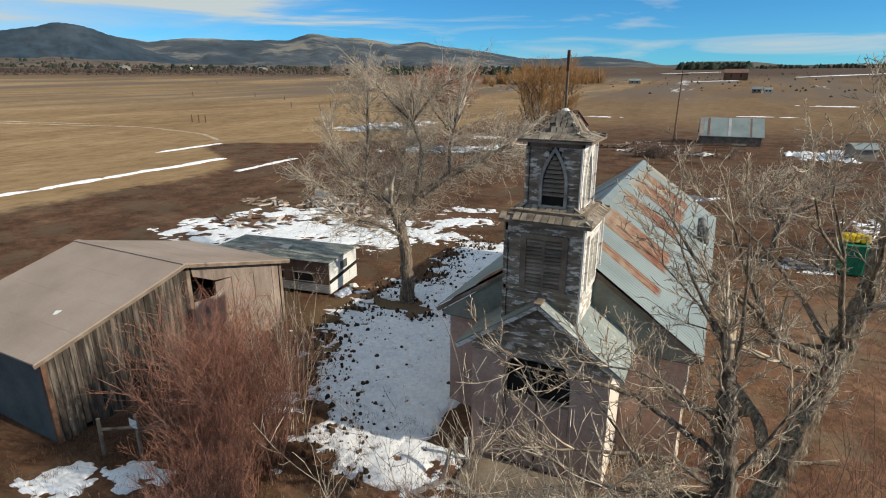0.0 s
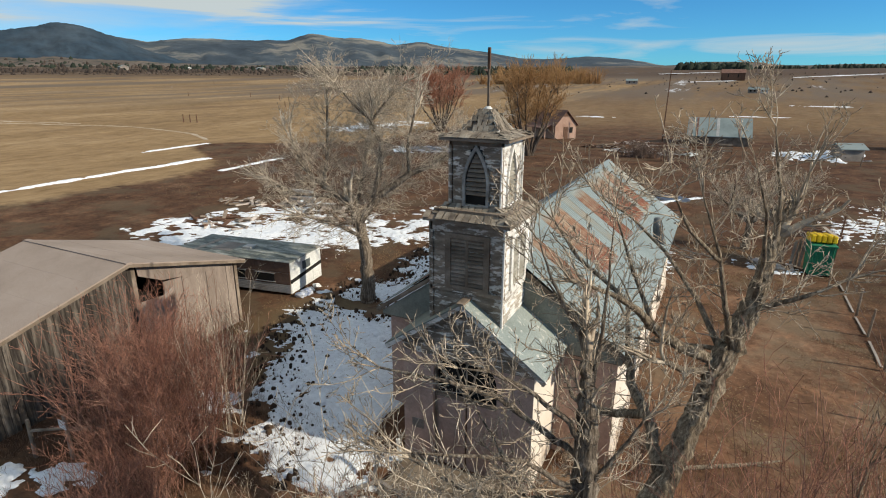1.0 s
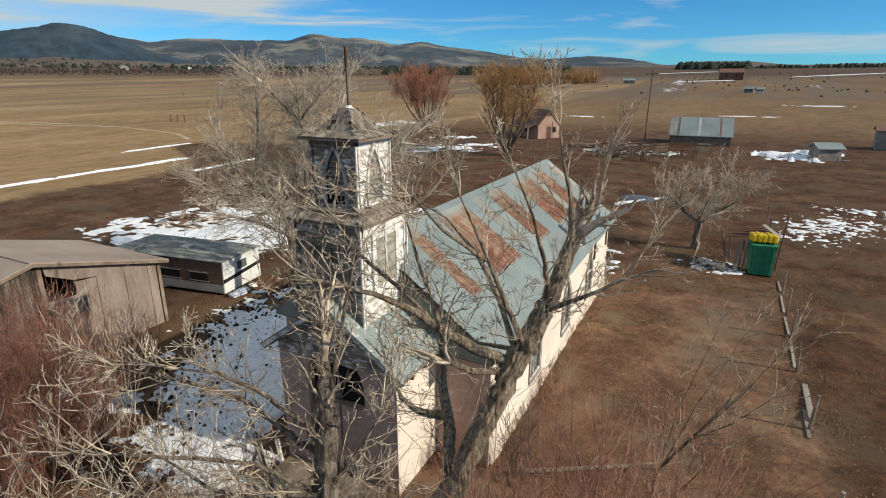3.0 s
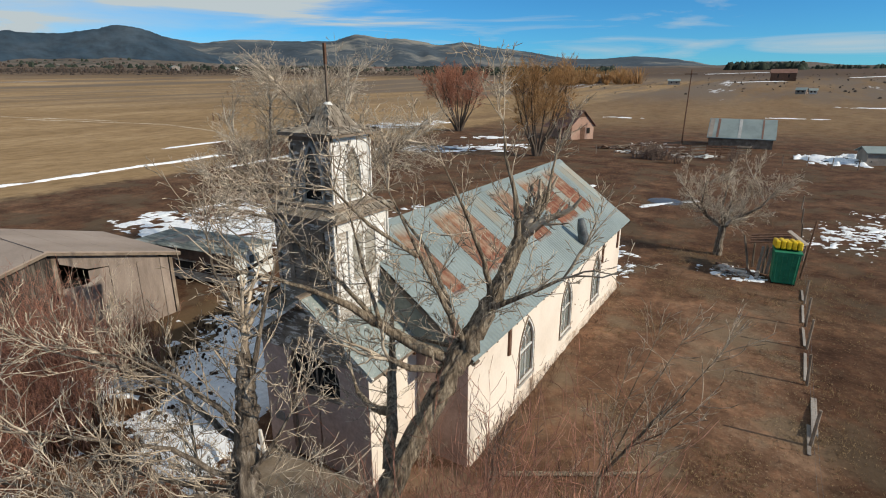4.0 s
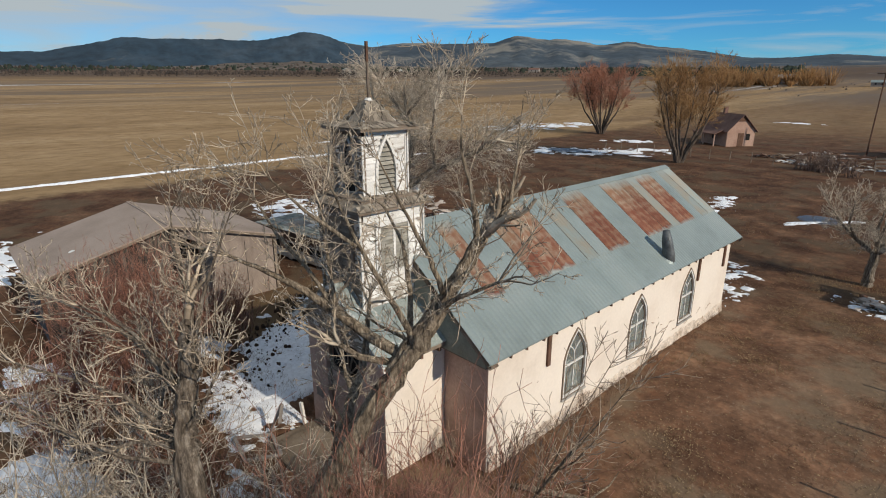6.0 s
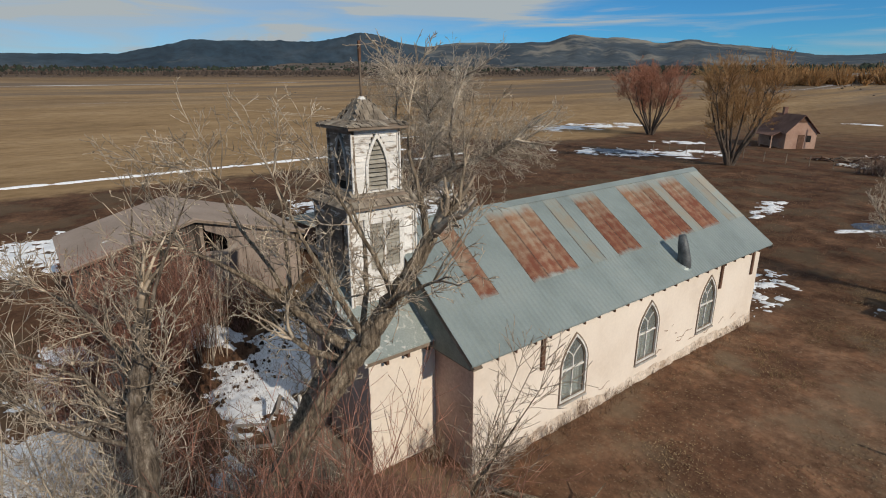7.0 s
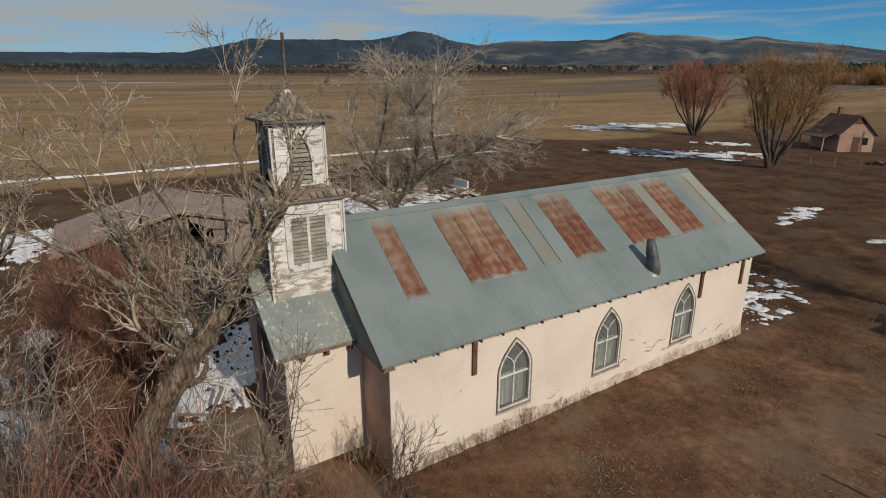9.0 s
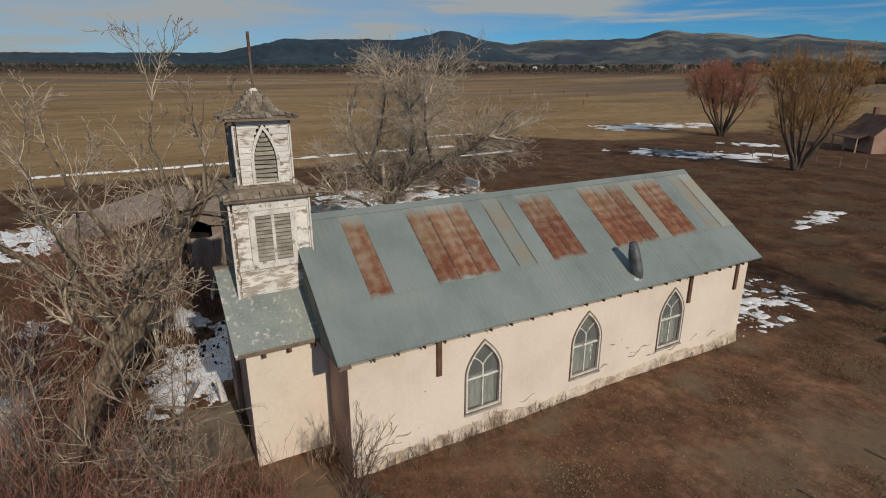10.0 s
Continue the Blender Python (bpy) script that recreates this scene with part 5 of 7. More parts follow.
def skirt(z0, h0, z1, h1, cx, cy, courses, per, parent, jag):
    """Four sloping faces laid with separate shingles; returns nothing."""
    rise = math.hypot(h0 - h1, z1 - z0)
    part("roof_deck", prism_ring(cx, cy, z0, h0, z1, h1), M_GREYWOOD, parent)
    shingle = shared("shingle", solid(-0.5, 0, -0.008, 0.5, 1, 0.010), M_SHINGLE)
    for _, (nx, ny) in SIDES:
        out, along = Vector((nx, ny, 0)), Vector((-ny, nx, 0))
        for c in range(courses):
            f0 = c / courses
            half = h0 + (h1 - h0) * f0
            n = max(2, int(round(per * half / h0)))
            for k in range(n):
                if rg.random() < jag:
                    continue
                w = 2 * half / n
                u = -half + w * (k + 0.5)
                wide = max(0.05, w * rg.uniform(0.80, 0.97))
                a = Vector((cx, cy, z0)) + out * (h0 + (h1 - h0) * f0 + 0.015) + along * u + Vector((0, 0, (z1 - z0) * f0 + 0.012))
                up = (Vector((0, 0, z1 - z0)) - out * (h0 - h1)).normalized()
                nrm = along.cross(up).normalized()
                if nrm.z < 0:
                    nrm.negate()
                mt = Matrix((along, up, along.cross(up))).transposed().to_4x4()
                piece("shingle", shingle, Matrix.Translation(a + nrm * 0.012) @ mt @ pose(0, 0, 0, rg.normal(1.5, 2.0), 0, rg.normal(0, 2.5)), parent, (wide, rise / courses * rg.uniform(1.1, 1.4), 1))


def prism_ring(cx, cy, z0, h0, z1, h1, drop=0.05):
    bm = bmesh.new()
    lo = [bm.verts.new((cx + sx * h0, cy + sy * h0, z0 - drop)) for sx, sy in ((-1, -1), (1, -1), (1, 1), (-1, 1))]
    a = [bm.verts.new((cx + sx * h0, cy + sy * h0, z0)) for sx, sy in ((-1, -1), (1, -1), (1, 1), (-1, 1))]
    b = [bm.verts.new((cx + sx * h1, cy + sy * h1, z1)) for sx, sy in ((-1, -1), (1, -1), (1, 1), (-1, 1))]
    for k in range(4):
        n = (k + 1) % 4
        bm.faces.new((lo[k], lo[n], a[n], a[k]))
        bm.faces.new((a[k], a[n], b[n], b[k]))
    bm.faces.new(lo[::-1])
    bm.faces.new(b)
    return bm


skirt(6.68, 1.08, 6.95, 0.60, TX, TY, 3, 13, core, 0.06)
skirt(8.50, 0.84, 8.61, 0.44, BX, BY, 3, 11, belfry, 0.05)
skirt(8.60, 0.45, 9.06, 0.11, BX, BY, 4, 7, belfry, 0.05)
for sx in (-1, 1):
    for sy in (-1, 1):
        bm = bmesh.new()
        beam(bm, (BX + sx * 0.46, BY + sy * 0.46, 8.63), (BX + sx * 0.10, BY + sy * 0.10, 9.09), 0.05, 0.025)
        # west hip boards take a greyer trim, shade put in by colour
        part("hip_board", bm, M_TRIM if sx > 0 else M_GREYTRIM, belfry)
bm = bmesh.new()
bmesh.ops.create_cone(bm, cap_ends=True, segments=8, radius1=0.19, radius2=0.06, depth=0.15, matrix=Matrix.Translation((BX, BY, 9.09)))
part("cap", bm, M_TRIM, belfry, "pale metal cap")
finial = part("finial", solid(BX - 0.023, BY - 0.023, 9.1, BX + 0.023, BY + 0.023, 10.38, bevel=0.005), M_GREYWOOD, church, "slender weathered wooden finial post")
part("sleeve", solid(BX - 0.031, BY - 0.031, 9.97, BX + 0.031, BY + 0.031, 10.42, bevel=0.006), M_DARKWOOD, finial)

# stove pipe, leaning, with a flared hood
bm = arc_tube([(-0.06, 9.42, 3.40), (-0.10, 9.40, 3.75), (-0.20, 9.36, 4.25), (-0.26, 9.33, 4.60)], [0.20, 0.21, 0.18, 0.12], 12)
pipe = part("stove_pipe", bm, M_PIPE, church, "leaning sooty stove pipe", smooth=True)
bm = bmesh.new()
bmesh.ops.create_cone(bm, cap_ends=True, segments=12, radius1=0.30, radius2=0.16, depth=0.10, matrix=Matrix.Translation((-0.05, 9.42, 3.62)) @ pose(0, 0, 0, 0, 35, 0))
part("flashing", bm, M_TIN, pipe)

# tin roof: two courses of corrugated sheets a slope
SH_W = 15.62 / 24


def corrugated(length, width, mat_):
    bm = bmesh.new()
    n = 24
    top, low = [], []
    for k in range(n + 1):
        x = width * k / n
        z = 0.008 * math.cos(x / SH_W * math.pi * 2 * 4)
        top.append([bm.verts.new((x, yy, z + 0.002)) for yy in (0, length)])
        low.append([bm.verts.new((x, yy, z)) for yy in (0, length)])
    for k in range(n):
        bm.faces.new((top[k][0], top[k + 1][0], top[k + 1][1], top[k][1]))
        bm.faces.new((low[k][0], low[k][1], low[k + 1][1], low[k + 1][0]))
        bm.faces.new((top[k][0], low[k][0], low[k + 1][0], top[k + 1][0]))
    return shared("roof_sheet", bm, mat_)


NSH = 24
UP = {k: corrugated(SLOPE * 0.66, SH_W + 0.03, v) for k, v in (("tin", M_TIN), ("rust", M_RUST), ("stain", M_PALE_RUST))}
LOWS = corrugated(SLOPE * 0.37, SH_W + 0.03, M_TIN)
RUSTY = {2, 5, 6, 7, 11, 12, 15, 16, 17, 19, 20}
STAIN = {9, 18, 22, 23}
for s in (1, -1):
    down = Vector((RIDGE_X - EAVE_X, 0, RIDGE_Z - EAVE_Z)).normalized()
    if s < 0:
        down.x *= -1
    along = Vector((0, 1, 0))
    nrm = Vector((down.z * s, 0, abs(down.x)))
    if s > 0:
        rot = Matrix((along, down, along.cross(down))).transposed().to_4x4()
    else:
        rot = Matrix((along, down, -along.cross(down))).transposed().to_4x4()
    for k in range(NSH):
        y = -0.32 + SH_W * k
        eave = Vector((RIDGE_X + s * (EAVE_X - RIDGE_X), y, EAVE_Z))
        kind = "rust" if (k in RUSTY if s > 0 else (k * 7) % 5 == 0) else ("stain" if k in STAIN else "tin")
        lift = 0.0025 * (k % 2) + 0.02
        piece("roof_sheet", LOWS, Matrix.Translation(eave + nrm * lift) @ rot, church)
        piece("roof_sheet", UP[kind], Matrix.Translation(eave + down * SLOPE * 0.345 + nrm * (lift + 0.022)) @ rot, church)
bm = bmesh.new()
for s in (1, -1):
    beam(bm, (RIDGE_X + s * 0.09, -0.33, RIDGE_Z - 0.005), (RIDGE_X + s * 0.09, 15.32, RIDGE_Z - 0.005), 0.2, 0.012)
for v in bm.verts:
    v.co.z += 0.085 - abs(v.co.x - RIDGE_X) * 0.68
part("ridge_cap", bm, M_TIN, church)
part("eave_trim", solid(EAVE_X - 0.03, -0.32, EAVE_Z - 0.03, EAVE_X - 0.008, 15.3, EAVE_Z - 0.005), M_TIN, church)
part("church_floor", solid(-6.2, 0.45, -0.2, -0.45, 14.65, 0.05), M_CONCRETE, church)
part("doorstep", solid(-4.9, -3.6, -0.1, -1.9, -1.98, 0.08, bevel=0.03), M_CONCRETE, church, "cracked dirt-covered concrete apron")


# ---- the shed ----
SX, SXB, SY0, SY1, SPK = -15.5, -21.0, -6.9, 2.27, -2.30
SE, SP = 2.72, 3.95
shed = thing("shed", (-18, -2.3, 0), "old shed of weathered vertical boards under a tan rolled roof", "shed")


def shed_top(y):
    return SE + (SP - SE) * (1 - abs(y - SPK) / (SY1 - SPK if y > SPK else SPK - SY0))


part("front_wall", sheet([[(SXB + 0.1, -0.2), (SX - 0.05, -0.2), (SX - 0.05, SE - 0.06), (SXB + 0.1, SE - 0.06)]], 0.08, lambda u, v, w: (u, SY0 + 0.03 + w, v)), M_SLATE, shed, "blue-grey metal siding")
part("rear_wall", sheet([[(SXB + 0.1, -0.2), (SX - 0.05, -0.2), (SX - 0.05, SE - 0.06), (SXB + 0.1, SE - 0.06)]], 0.08, lambda u, v, w: (u, SY1 - 0.1 + w, v)), M_PANEL, shed)
part("rear_wall", sheet([[(SY0 + 0.1, -0.2), (SY1 - 0.1, -0.2), (SY1 - 0.1, SE), (SPK, SP - 0.06), (SY0 + 0.1, SE)]], 0.08, lambda u, v, w: (SXB + 0.05 + w, u, v)), M_GREYWOOD, shed)
y = SY0 + 0.02
while y < SPK + 0.15:
    w = rg.uniform(0.16, 0.24)
    lo = -0.1 + (rg.uniform(0.0, 0.35) if rg.random() < 0.25 else 0)
    t0, t1 = shed_top(y) - 0.07, shed_top(y + w) - 0.07
    o = rg.uniform(0.0, 0.02)
    part("board", sheet([[(y, lo), (y + w - 0.012, lo), (y + w - 0.012, t1), (y, t0)]], 0.028, lambda u, v, s: (SX - 0.03 + o + s, u, v)), M_BOARD, shed)
    y += w
part("corner_post", solid(SX - 0.12, SY0 + 0.01, -0.1, SX + 0.012, SY0 + 0.13, SE - 0.1), M_DARKWOOD, shed)
part("peak_post", solid(SX - 0.14, SPK + 0.17, -0.1, SX + 0.012, SPK + 0.31, SP - 0.15), M_GREYWOOD, shed)
part("corner_post", solid(SX - 0.14, SY1 - 0.14, -0.1, SX + 0.012, SY1, SE - 0.1), M_GREYWOOD, shed)
y = SPK + 0.33
for w, top in ((0.95, 2.36), (0.75, 2.80), (1.05, 3.1), (0.95, 2.95), (0.37, 2.6)):
    part("wall_panel", sheet([[(y, 0.0), (y + w - 0.02, 0.0), (y + w - 0.02, min(top, shed_top(y + w) - 0.1)), (y, min(top + 0.05, shed_top(y) - 0.1))]], 0.03, lambda u, v, s: (SX - 0.03 + s, u, v)), M_SHEDPANEL, shed)
    y += w
part("gable_panel", sheet([[(SPK + 0.36, shed_top(SPK + 0.36) - 0.1), (SPK + 0.40, 3.36), (SPK + 1.25, 2.94), (SPK + 2.6, 2.74), (SPK + 3.5, 2.62), (SPK + 3.5, shed_top(SPK + 3.5) - 0.1)]], 0.03, lambda u, v, s: (SX - 0.01 + s, u, v)), M_SHEDPANEL, shed)
part("loose_panel", prism([(-1.45, 2.05), (-0.6, 2.45), (-0.62, 2.62), (-1.5, 2.2)], 0.03, lambda u, v, w: (SX + 0.004 + w, u, v)), M_PANEL, shed)
for s in (-1, 1):
    ye = SY0 - 0.25 if s < 0 else SY1 + 0.25
    ze = SE - 0.07
    L = math.hypot(ye - SPK, SP - ze)
    roof = part("roof", sheet([[(SXB - 0.2, 0), (SX + 0.28, 0), (SX + 0.28, L), (SXB - 0.2, L)]], 0.05, lambda u, v, w: (u, ye + (SPK - ye) * v / L, ze + (SP - ze) * v / L + w)), M_ROOFING, shed, "tan rolled roofing")
    for k in range(1, 4):
        part("roof_lap", sheet([[(SXB - 0.2, L * k / 4), (SX + 0.285, L * k / 4), (SX + 0.285, L * k / 4 + 0.05), (SXB - 0.2, L * k / 4 + 0.05)]], 0.003, lambda u, v, w: (u, ye + (SPK - ye) * v / L, ze + (SP - ze) * v / L + w + 0.05)), M_ROOFING, roof)
    bm = bmesh.new()
    beam(bm, (SX + 0.25, ye, ze - 0.05), (SX + 0.25, SPK, SP - 0.05), 0.035, 0.12)
    part("rake_board", bm, M_GREYWOOD, shed)
part("ridge_cap", solid(SXB - 0.2, SPK - 0.1, SP + 0.03, SX + 0.29, SPK + 0.1, SP + 0.065), M_ROOFING, shed)
# black block added so that gaps in the wall look unlit inside
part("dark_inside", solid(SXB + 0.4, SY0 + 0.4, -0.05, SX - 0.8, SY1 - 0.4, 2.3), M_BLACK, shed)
m = Matrix.Translation((-16.9, -5.4, shed_top(-5.4) + 0.01)) @ pose(0, 0, 0, 16, 0, 30)
tagged(part("paper_scrap", solid(-0.22, -0.10, 0.0, 0.22, 0.10, 0.03, m=m, bevel=0.01), M_TWHITE), "white scrap lying on the shed roof", "scrap")

# broken rail fence before the shed
rail_fence = thing("rail_fence", (-13.3, -6.0, 0), "broken grey rail fence below the shed", "fence")
for x, yy, h in ((-13.9, -6.6, 1.15), (-12.9, -6.2, 1.35), (-13.4, -4.7, 1.1)):
    part("post", arc_tube([(x, yy, -0.2), (x + 0.03, yy, h)], [0.06, 0.05], 7), M_GREYWOOD, rail_fence)
for a, b in (((-12.9, -6.2, 0.9), (-11.7, -5.0, 0.7)), ((-13.9, -6.6, 0.8), (-12.9, -6.2, 0.95)), ((-13.4, -4.7, 0.9), (-12.2, -4.3, 0.4))):
    part("rail", arc_tube([a, b], [0.045, 0.04], 6), M_GREYWOOD, rail_fence)
pb = solid(-13.05, -6.28, 0.98, -12.75, -6.26, 1.22, bevel=0.004)
part("reflector", pb, M_TWHITE, rail_fence)

# ---- the trailer ----
TM = Matrix.Translation((-15.42, 5.22, -0.26)) @ pose(0, 0, 0, 0, 0, 188.5) @ Matrix.Diagonal((1.25, 1.30, 0.90, 1))
trailer = thing("travel_trailer", (-17.4, 5.8, 0), "derelict travel trailer with brown band and torn white end", "trailer")
TL, TW, T0, T1 = 5.3, 2.10, 0.42, 2.16


def tp(name, mat_, x0, y0, z0, x1, y1, z1, parent=trailer, bevel=0.01, label=""):
    return part(name, solid(x0, -y1, z0, x1, -y0, z1, m=TM, bevel=bevel), mat_, parent, label)


body = tp("body", M_ALU, 0.03, 0.03, T0, TL, TW - 0.03, T1 - 0.02, bevel=0.06, label="dented aluminium trailer body")
tp("lower_skin", M_ALU, 0.02, 0.0, T0, TL, 0.03, 0.88, body)
for k in range(5):
    tp("skin_rib", M_ALU, 0.02, -0.012, T0 + 0.06 + 0.09 * k, TL, 0.01, T0 + 0.09 + 0.09 * k, body, 0.0)
tp("brown_band", M_TBROWN, 0.02, -0.004, 0.90, TL, 0.03, 1.52, body)
tp("upper_skin", M_TBROWN, 0.02, 0.0, 1.54, TL, 0.03, T1 - 0.05, body)
for k, (a, b) in enumerate(((0.7, 1.5), (2.0, 3.0), (3.6, 4.5))):
    wn_ = tp("window", M_BLACK, a, -0.02, 1.02, b, 0.01, 1.45, body)
    tp("window_rim", M_ALU, a - 0.04, -0.026, 0.98, b + 0.04, -0.004, 1.02, wn_, 0.0)
    tp("window_rim", M_ALU, a - 0.04, -0.026, 1.45, b + 0.04, -0.004, 1.49, wn_, 0.0)
tp("end_skin", M_TWHITE, -0.01, 0.02, T0, 0.035, TW - 0.02, T1 - 0.04, body, 0.02, "torn white end wall")
end_band = solid(-0.02, -TW + 0.02, 0, 0.03, -0.02, 0.20)
for v in end_band.verts:
    v.co.z += 0.98 + (-v.co.y) * 0.10
    v.co = TM @ v.co
part("end_band", end_band, M_BLACK, body)
ew = tp("end_window", M_SLATE, -0.025, 0.75, 1.40, 0.02, 1.30, 1.85, body)
tp("window_rim", M_TWHITE, -0.03, 0.70, 1.36, 0.0, 0.75, 1.9, ew, 0.0)
tp("end_panel", M_TWHITE, -0.03, 1.45, 0.5, 0.02, 1.95, 1.1, body)
troof = tp("roof", M_TROOF, -0.06, -0.05, T1 - 0.04, TL + 0.05, TW + 0.05, T1 + 0.04, trailer, 0.03, "patched tar-streaked trailer roof")
for a, b, c, d in ((0.5, 0.2, 1.1, 1.9), (1.7, 0.1, 2.0, 2.0), (3.0, 0.4, 3.9, 1.4), (4.3, 0.0, 4.5, 2.1)):
    tp("roof_patch", M_TROOF if a < 2 else M_PANEL, a, b, T1 + 0.035, c, d, T1 + 0.055, troof)
tp("roof_vent", M_ALU, 2.3, 0.8, T1 + 0.03, 2.7, 1.2, T1 + 0.16, troof)
for yy in (0.02, TW - 0.22):
    bm = bmesh.new()
    bmesh.ops.create_cone(bm, cap_ends=True, segments=20, radius1=0.33, radius2=0.33, depth=0.2, matrix=TM @ Matrix.Translation((2.9, -yy - 0.1, 0.50)) @ pose(0, 0, 0, 90, 0, 0))
    wheel = part("wheel", bm, M_RUBBER, trailer)
    bm = bmesh.new()
    bmesh.ops.create_cone(bm, cap_ends=True, segments=14, radius1=0.18, radius2=0.15, depth=0.22, matrix=TM @ Matrix.Translation((2.9, -yy - 0.1, 0.50)) @ pose(0, 0, 0, 90, 0, 0))
    part("rim", bm, M_ALU, wheel)
tp("chassis", M_BLACK, 0.1, 0.5, 0.26, TL + 0.3, TW - 0.5, 0.42)
for xx in (0.4, 4.7):
    tp("jack", M_PIPE, xx, 0.5, -0.1, xx + 0.12, 0.62, 0.42)
    tp("jack", M_PIPE, xx, TW - 0.6, -0.1, xx + 0.12, TW - 0.48, 0.42)


def lump(name, at, size, seed, mat_, label, category, group=""):
    bm = bmesh.new()
    bmesh.ops.create_icosphere(bm, subdivisions=2, radius=1)
    g = np.random.default_rng(seed)
    for v in bm.verts:
        k = 1 + g.normal(0, 0.13)
        v.co = Vector((v.co.x * size[0] * k, v.co.y * size[1] * k, max(-0.2, v.co.z) * size[2] * k))
    ob = part(name, bm, mat_)
    ob.location = at
    return tagged(ob, label, category, group)


for k, (x, yy, s) in enumerate(((-15.0, 5.35, 0.24), (-14.95, 5.75, 0.26), (-15.1, 6.1, 0.20), (-15.15, 6.7, 0.18))):
    lump("rubbish_sack", (x, yy, gl(x, yy) + 0.04), (s * 1.3, s, s * 0.8), 50 + k, M_BLUE if k < 2 else M_TWHITE, "crumpled blue and white sack beside the trailer", "sack", "sacks at the trailer's end")


# heaps of broken boards and rubble
def rubble(name, cx, cy, rx, ry, n, seed, label, mats, group="", long_=1.4, h=0.5):
    g = np.random.default_rng(seed)
    root = thing(name, (cx, cy, 0), label, "debris", group)
    for k in range(n):
        a, q = g.uniform(0, 6.28), math.sqrt(g.random())
        x, y_ = cx + rx * q * math.cos(a), cy + ry * q * math.sin(a)
        z = gl(x, y_) + h * (1 - q) * g.random()
        w, l_, t = g.uniform(0.08, 0.3), g.uniform(0.3, 1) * long_, g.uniform(0.03, 0.14)
        bm = solid(-l_ / 2, -w / 2, 0, l_ / 2, w / 2, t, m=Matrix.Translation((x, y_, z)) @ pose(0, 0, 0, g.normal(0, 10), g.normal(0, 10), g.uniform(0, 180)))
        part("plank", bm, mats[k % len(mats)], root)
    return root


rubble("rubble_heap", -26.5, 19.8, 3.2, 1.6, 60, 1, "pale heap of broken boards and plaster", (M_RUBBLE, M_RUBBLE, M_GREYWOOD, M_TWHITE), "debris heaps", 1.8, 0.9)
rubble("rubble_heap", -21.0, 17.4, 2.4, 1.5, 40, 2, "low heap of broken boards on snow", (M_RUBBLE, M_GREYWOOD, M_DARKWOOD), "debris heaps", 1.6, 0.6)
rubble("rubble_heap", -32.5, 19.0, 2.8, 0.9, 30, 3, "scattered pale boards and rubble", (M_RUBBLE, M_GREYWOOD), "debris heaps", 1.6, 0.4)
rubble("rubble_heap", -28.8, 13.6, 3.0, 1.8, 30, 4, "scattered boards lying on snow", (M_GREYWOOD, M_DARKWOOD, M_RUBBLE), "debris heaps", 1.8, 0.3)
rubble("rubble_heap", 5.0, 20.2, 1.1, 0.8, 26, 5, "snow-dusted pile of boards beside the bin", (M_GREYWOOD, M_RUBBLE, M_DARKWOOD), "debris heaps", 1.2, 0.3)
rubble("rubble_heap", -14.0, 70.0, 3.5, 1.0, 26, 6, "dark log pile on brown earth", (M_DARKWOOD, M_GREYWOOD), "debris heaps", 2.6, 0.6)
rubble("rubble_heap", -7.0, 67.0, 4.5, 1.6, 40, 7, "pale scrap and boards on brown earth", (M_RUBBLE, M_GREYWOOD, M_DARKWOOD, M_TWHITE), "debris heaps", 2.4, 1.2)
rubble("rubble_heap", -9.0, 76.5, 4.5, 1.2, 40, 8, "dark scrap heap on brown earth", (M_DARKWOOD, M_RUBBLE), "debris heaps", 2.4, 0.9)
rubble("rubble_heap", -11.5, 66.5, 2.0, 0.7, 24, 10, "pale scrap strewn beside the pen", (M_TWHITE, M_DARKWOOD, M_RUBBLE), "debris heaps", 1.6, 0.7)
rubble("rubble_heap", -1.5, 66.8, 2.4, 0.8, 26, 11, "dark scrap and boards beside the pen", (M_DARKWOOD, M_GREYWOOD, M_TWHITE), "debris heaps", 1.8, 0.7)
rubble("rubble_heap", 14.0, 71.0, 4.0, 1.6, 40, 9, "white and dark farm clutter", (M_TWHITE, M_RUBBLE, M_BLACK), "debris heaps", 2.2, 0.9)
old_couch = thing("crate", (-28.6, 21.2, 0), "pale broken crate on the rubble", "crate")
part("back", solid(-29.6, 21.4, 0.1, -27.6, 21.55, 1.0), M_TWHITE, old_couch)
part("base", solid(-29.6, 20.8, 0.05, -27.6, 21.4, 0.45), M_RUBBLE, old_couch)

# ---- bin, lean-to, fence on the sunny side ----
bin_ = thing("refuse_bin", (6.95, 20.1, 0), "dark green metal refuse bin with bright yellow top", "bin")
bm = bmesh.new()
lo = [(-0.50, -0.50), (0.50, -0.50), (0.50, 0.50), (-0.50, 0.50)]
BM_ = Matrix.Translation((6.95, 20.05, 0)) @ pose(0, 0, 0, 0, 0, 6)
vb = [bm.verts.new(BM_ @ Vector((x, y_, 0.06))) for x, y_ in lo]
vt = [bm.verts.new(BM_ @ Vector((x * 1.12, y_ * 1.12, 1.62))) for x, y_ in lo]
for k in range(4):
    bm.faces.new((vb[k], vb[(k + 1) % 4], vt[(k + 1) % 4], vt[k]))
bm.faces.new(vb[::-1])
bm.faces.new(vt)
bmesh.ops.bevel(bm, geom=bm.edges[:], offset=0.03, segments=2, affect="EDGES")
part("body", bm, M_GREEN, bin_)
for k in range(5):
    bm = bmesh.new()
    x = -0.40 + 0.2 * k
    beam(bm, BM_ @ Vector((x, -0.515, 0.12)), BM_ @ Vector((x * 1.12, -0.572, 1.55)), 0.035, 0.035)
    part("rib", bm, M_GREEN, bin_)
part("rim", solid(-0.60, -0.60, 1.60, 0.60, 0.60, 1.68, m=BM_, bevel=0.015), M_GREEN, bin_)
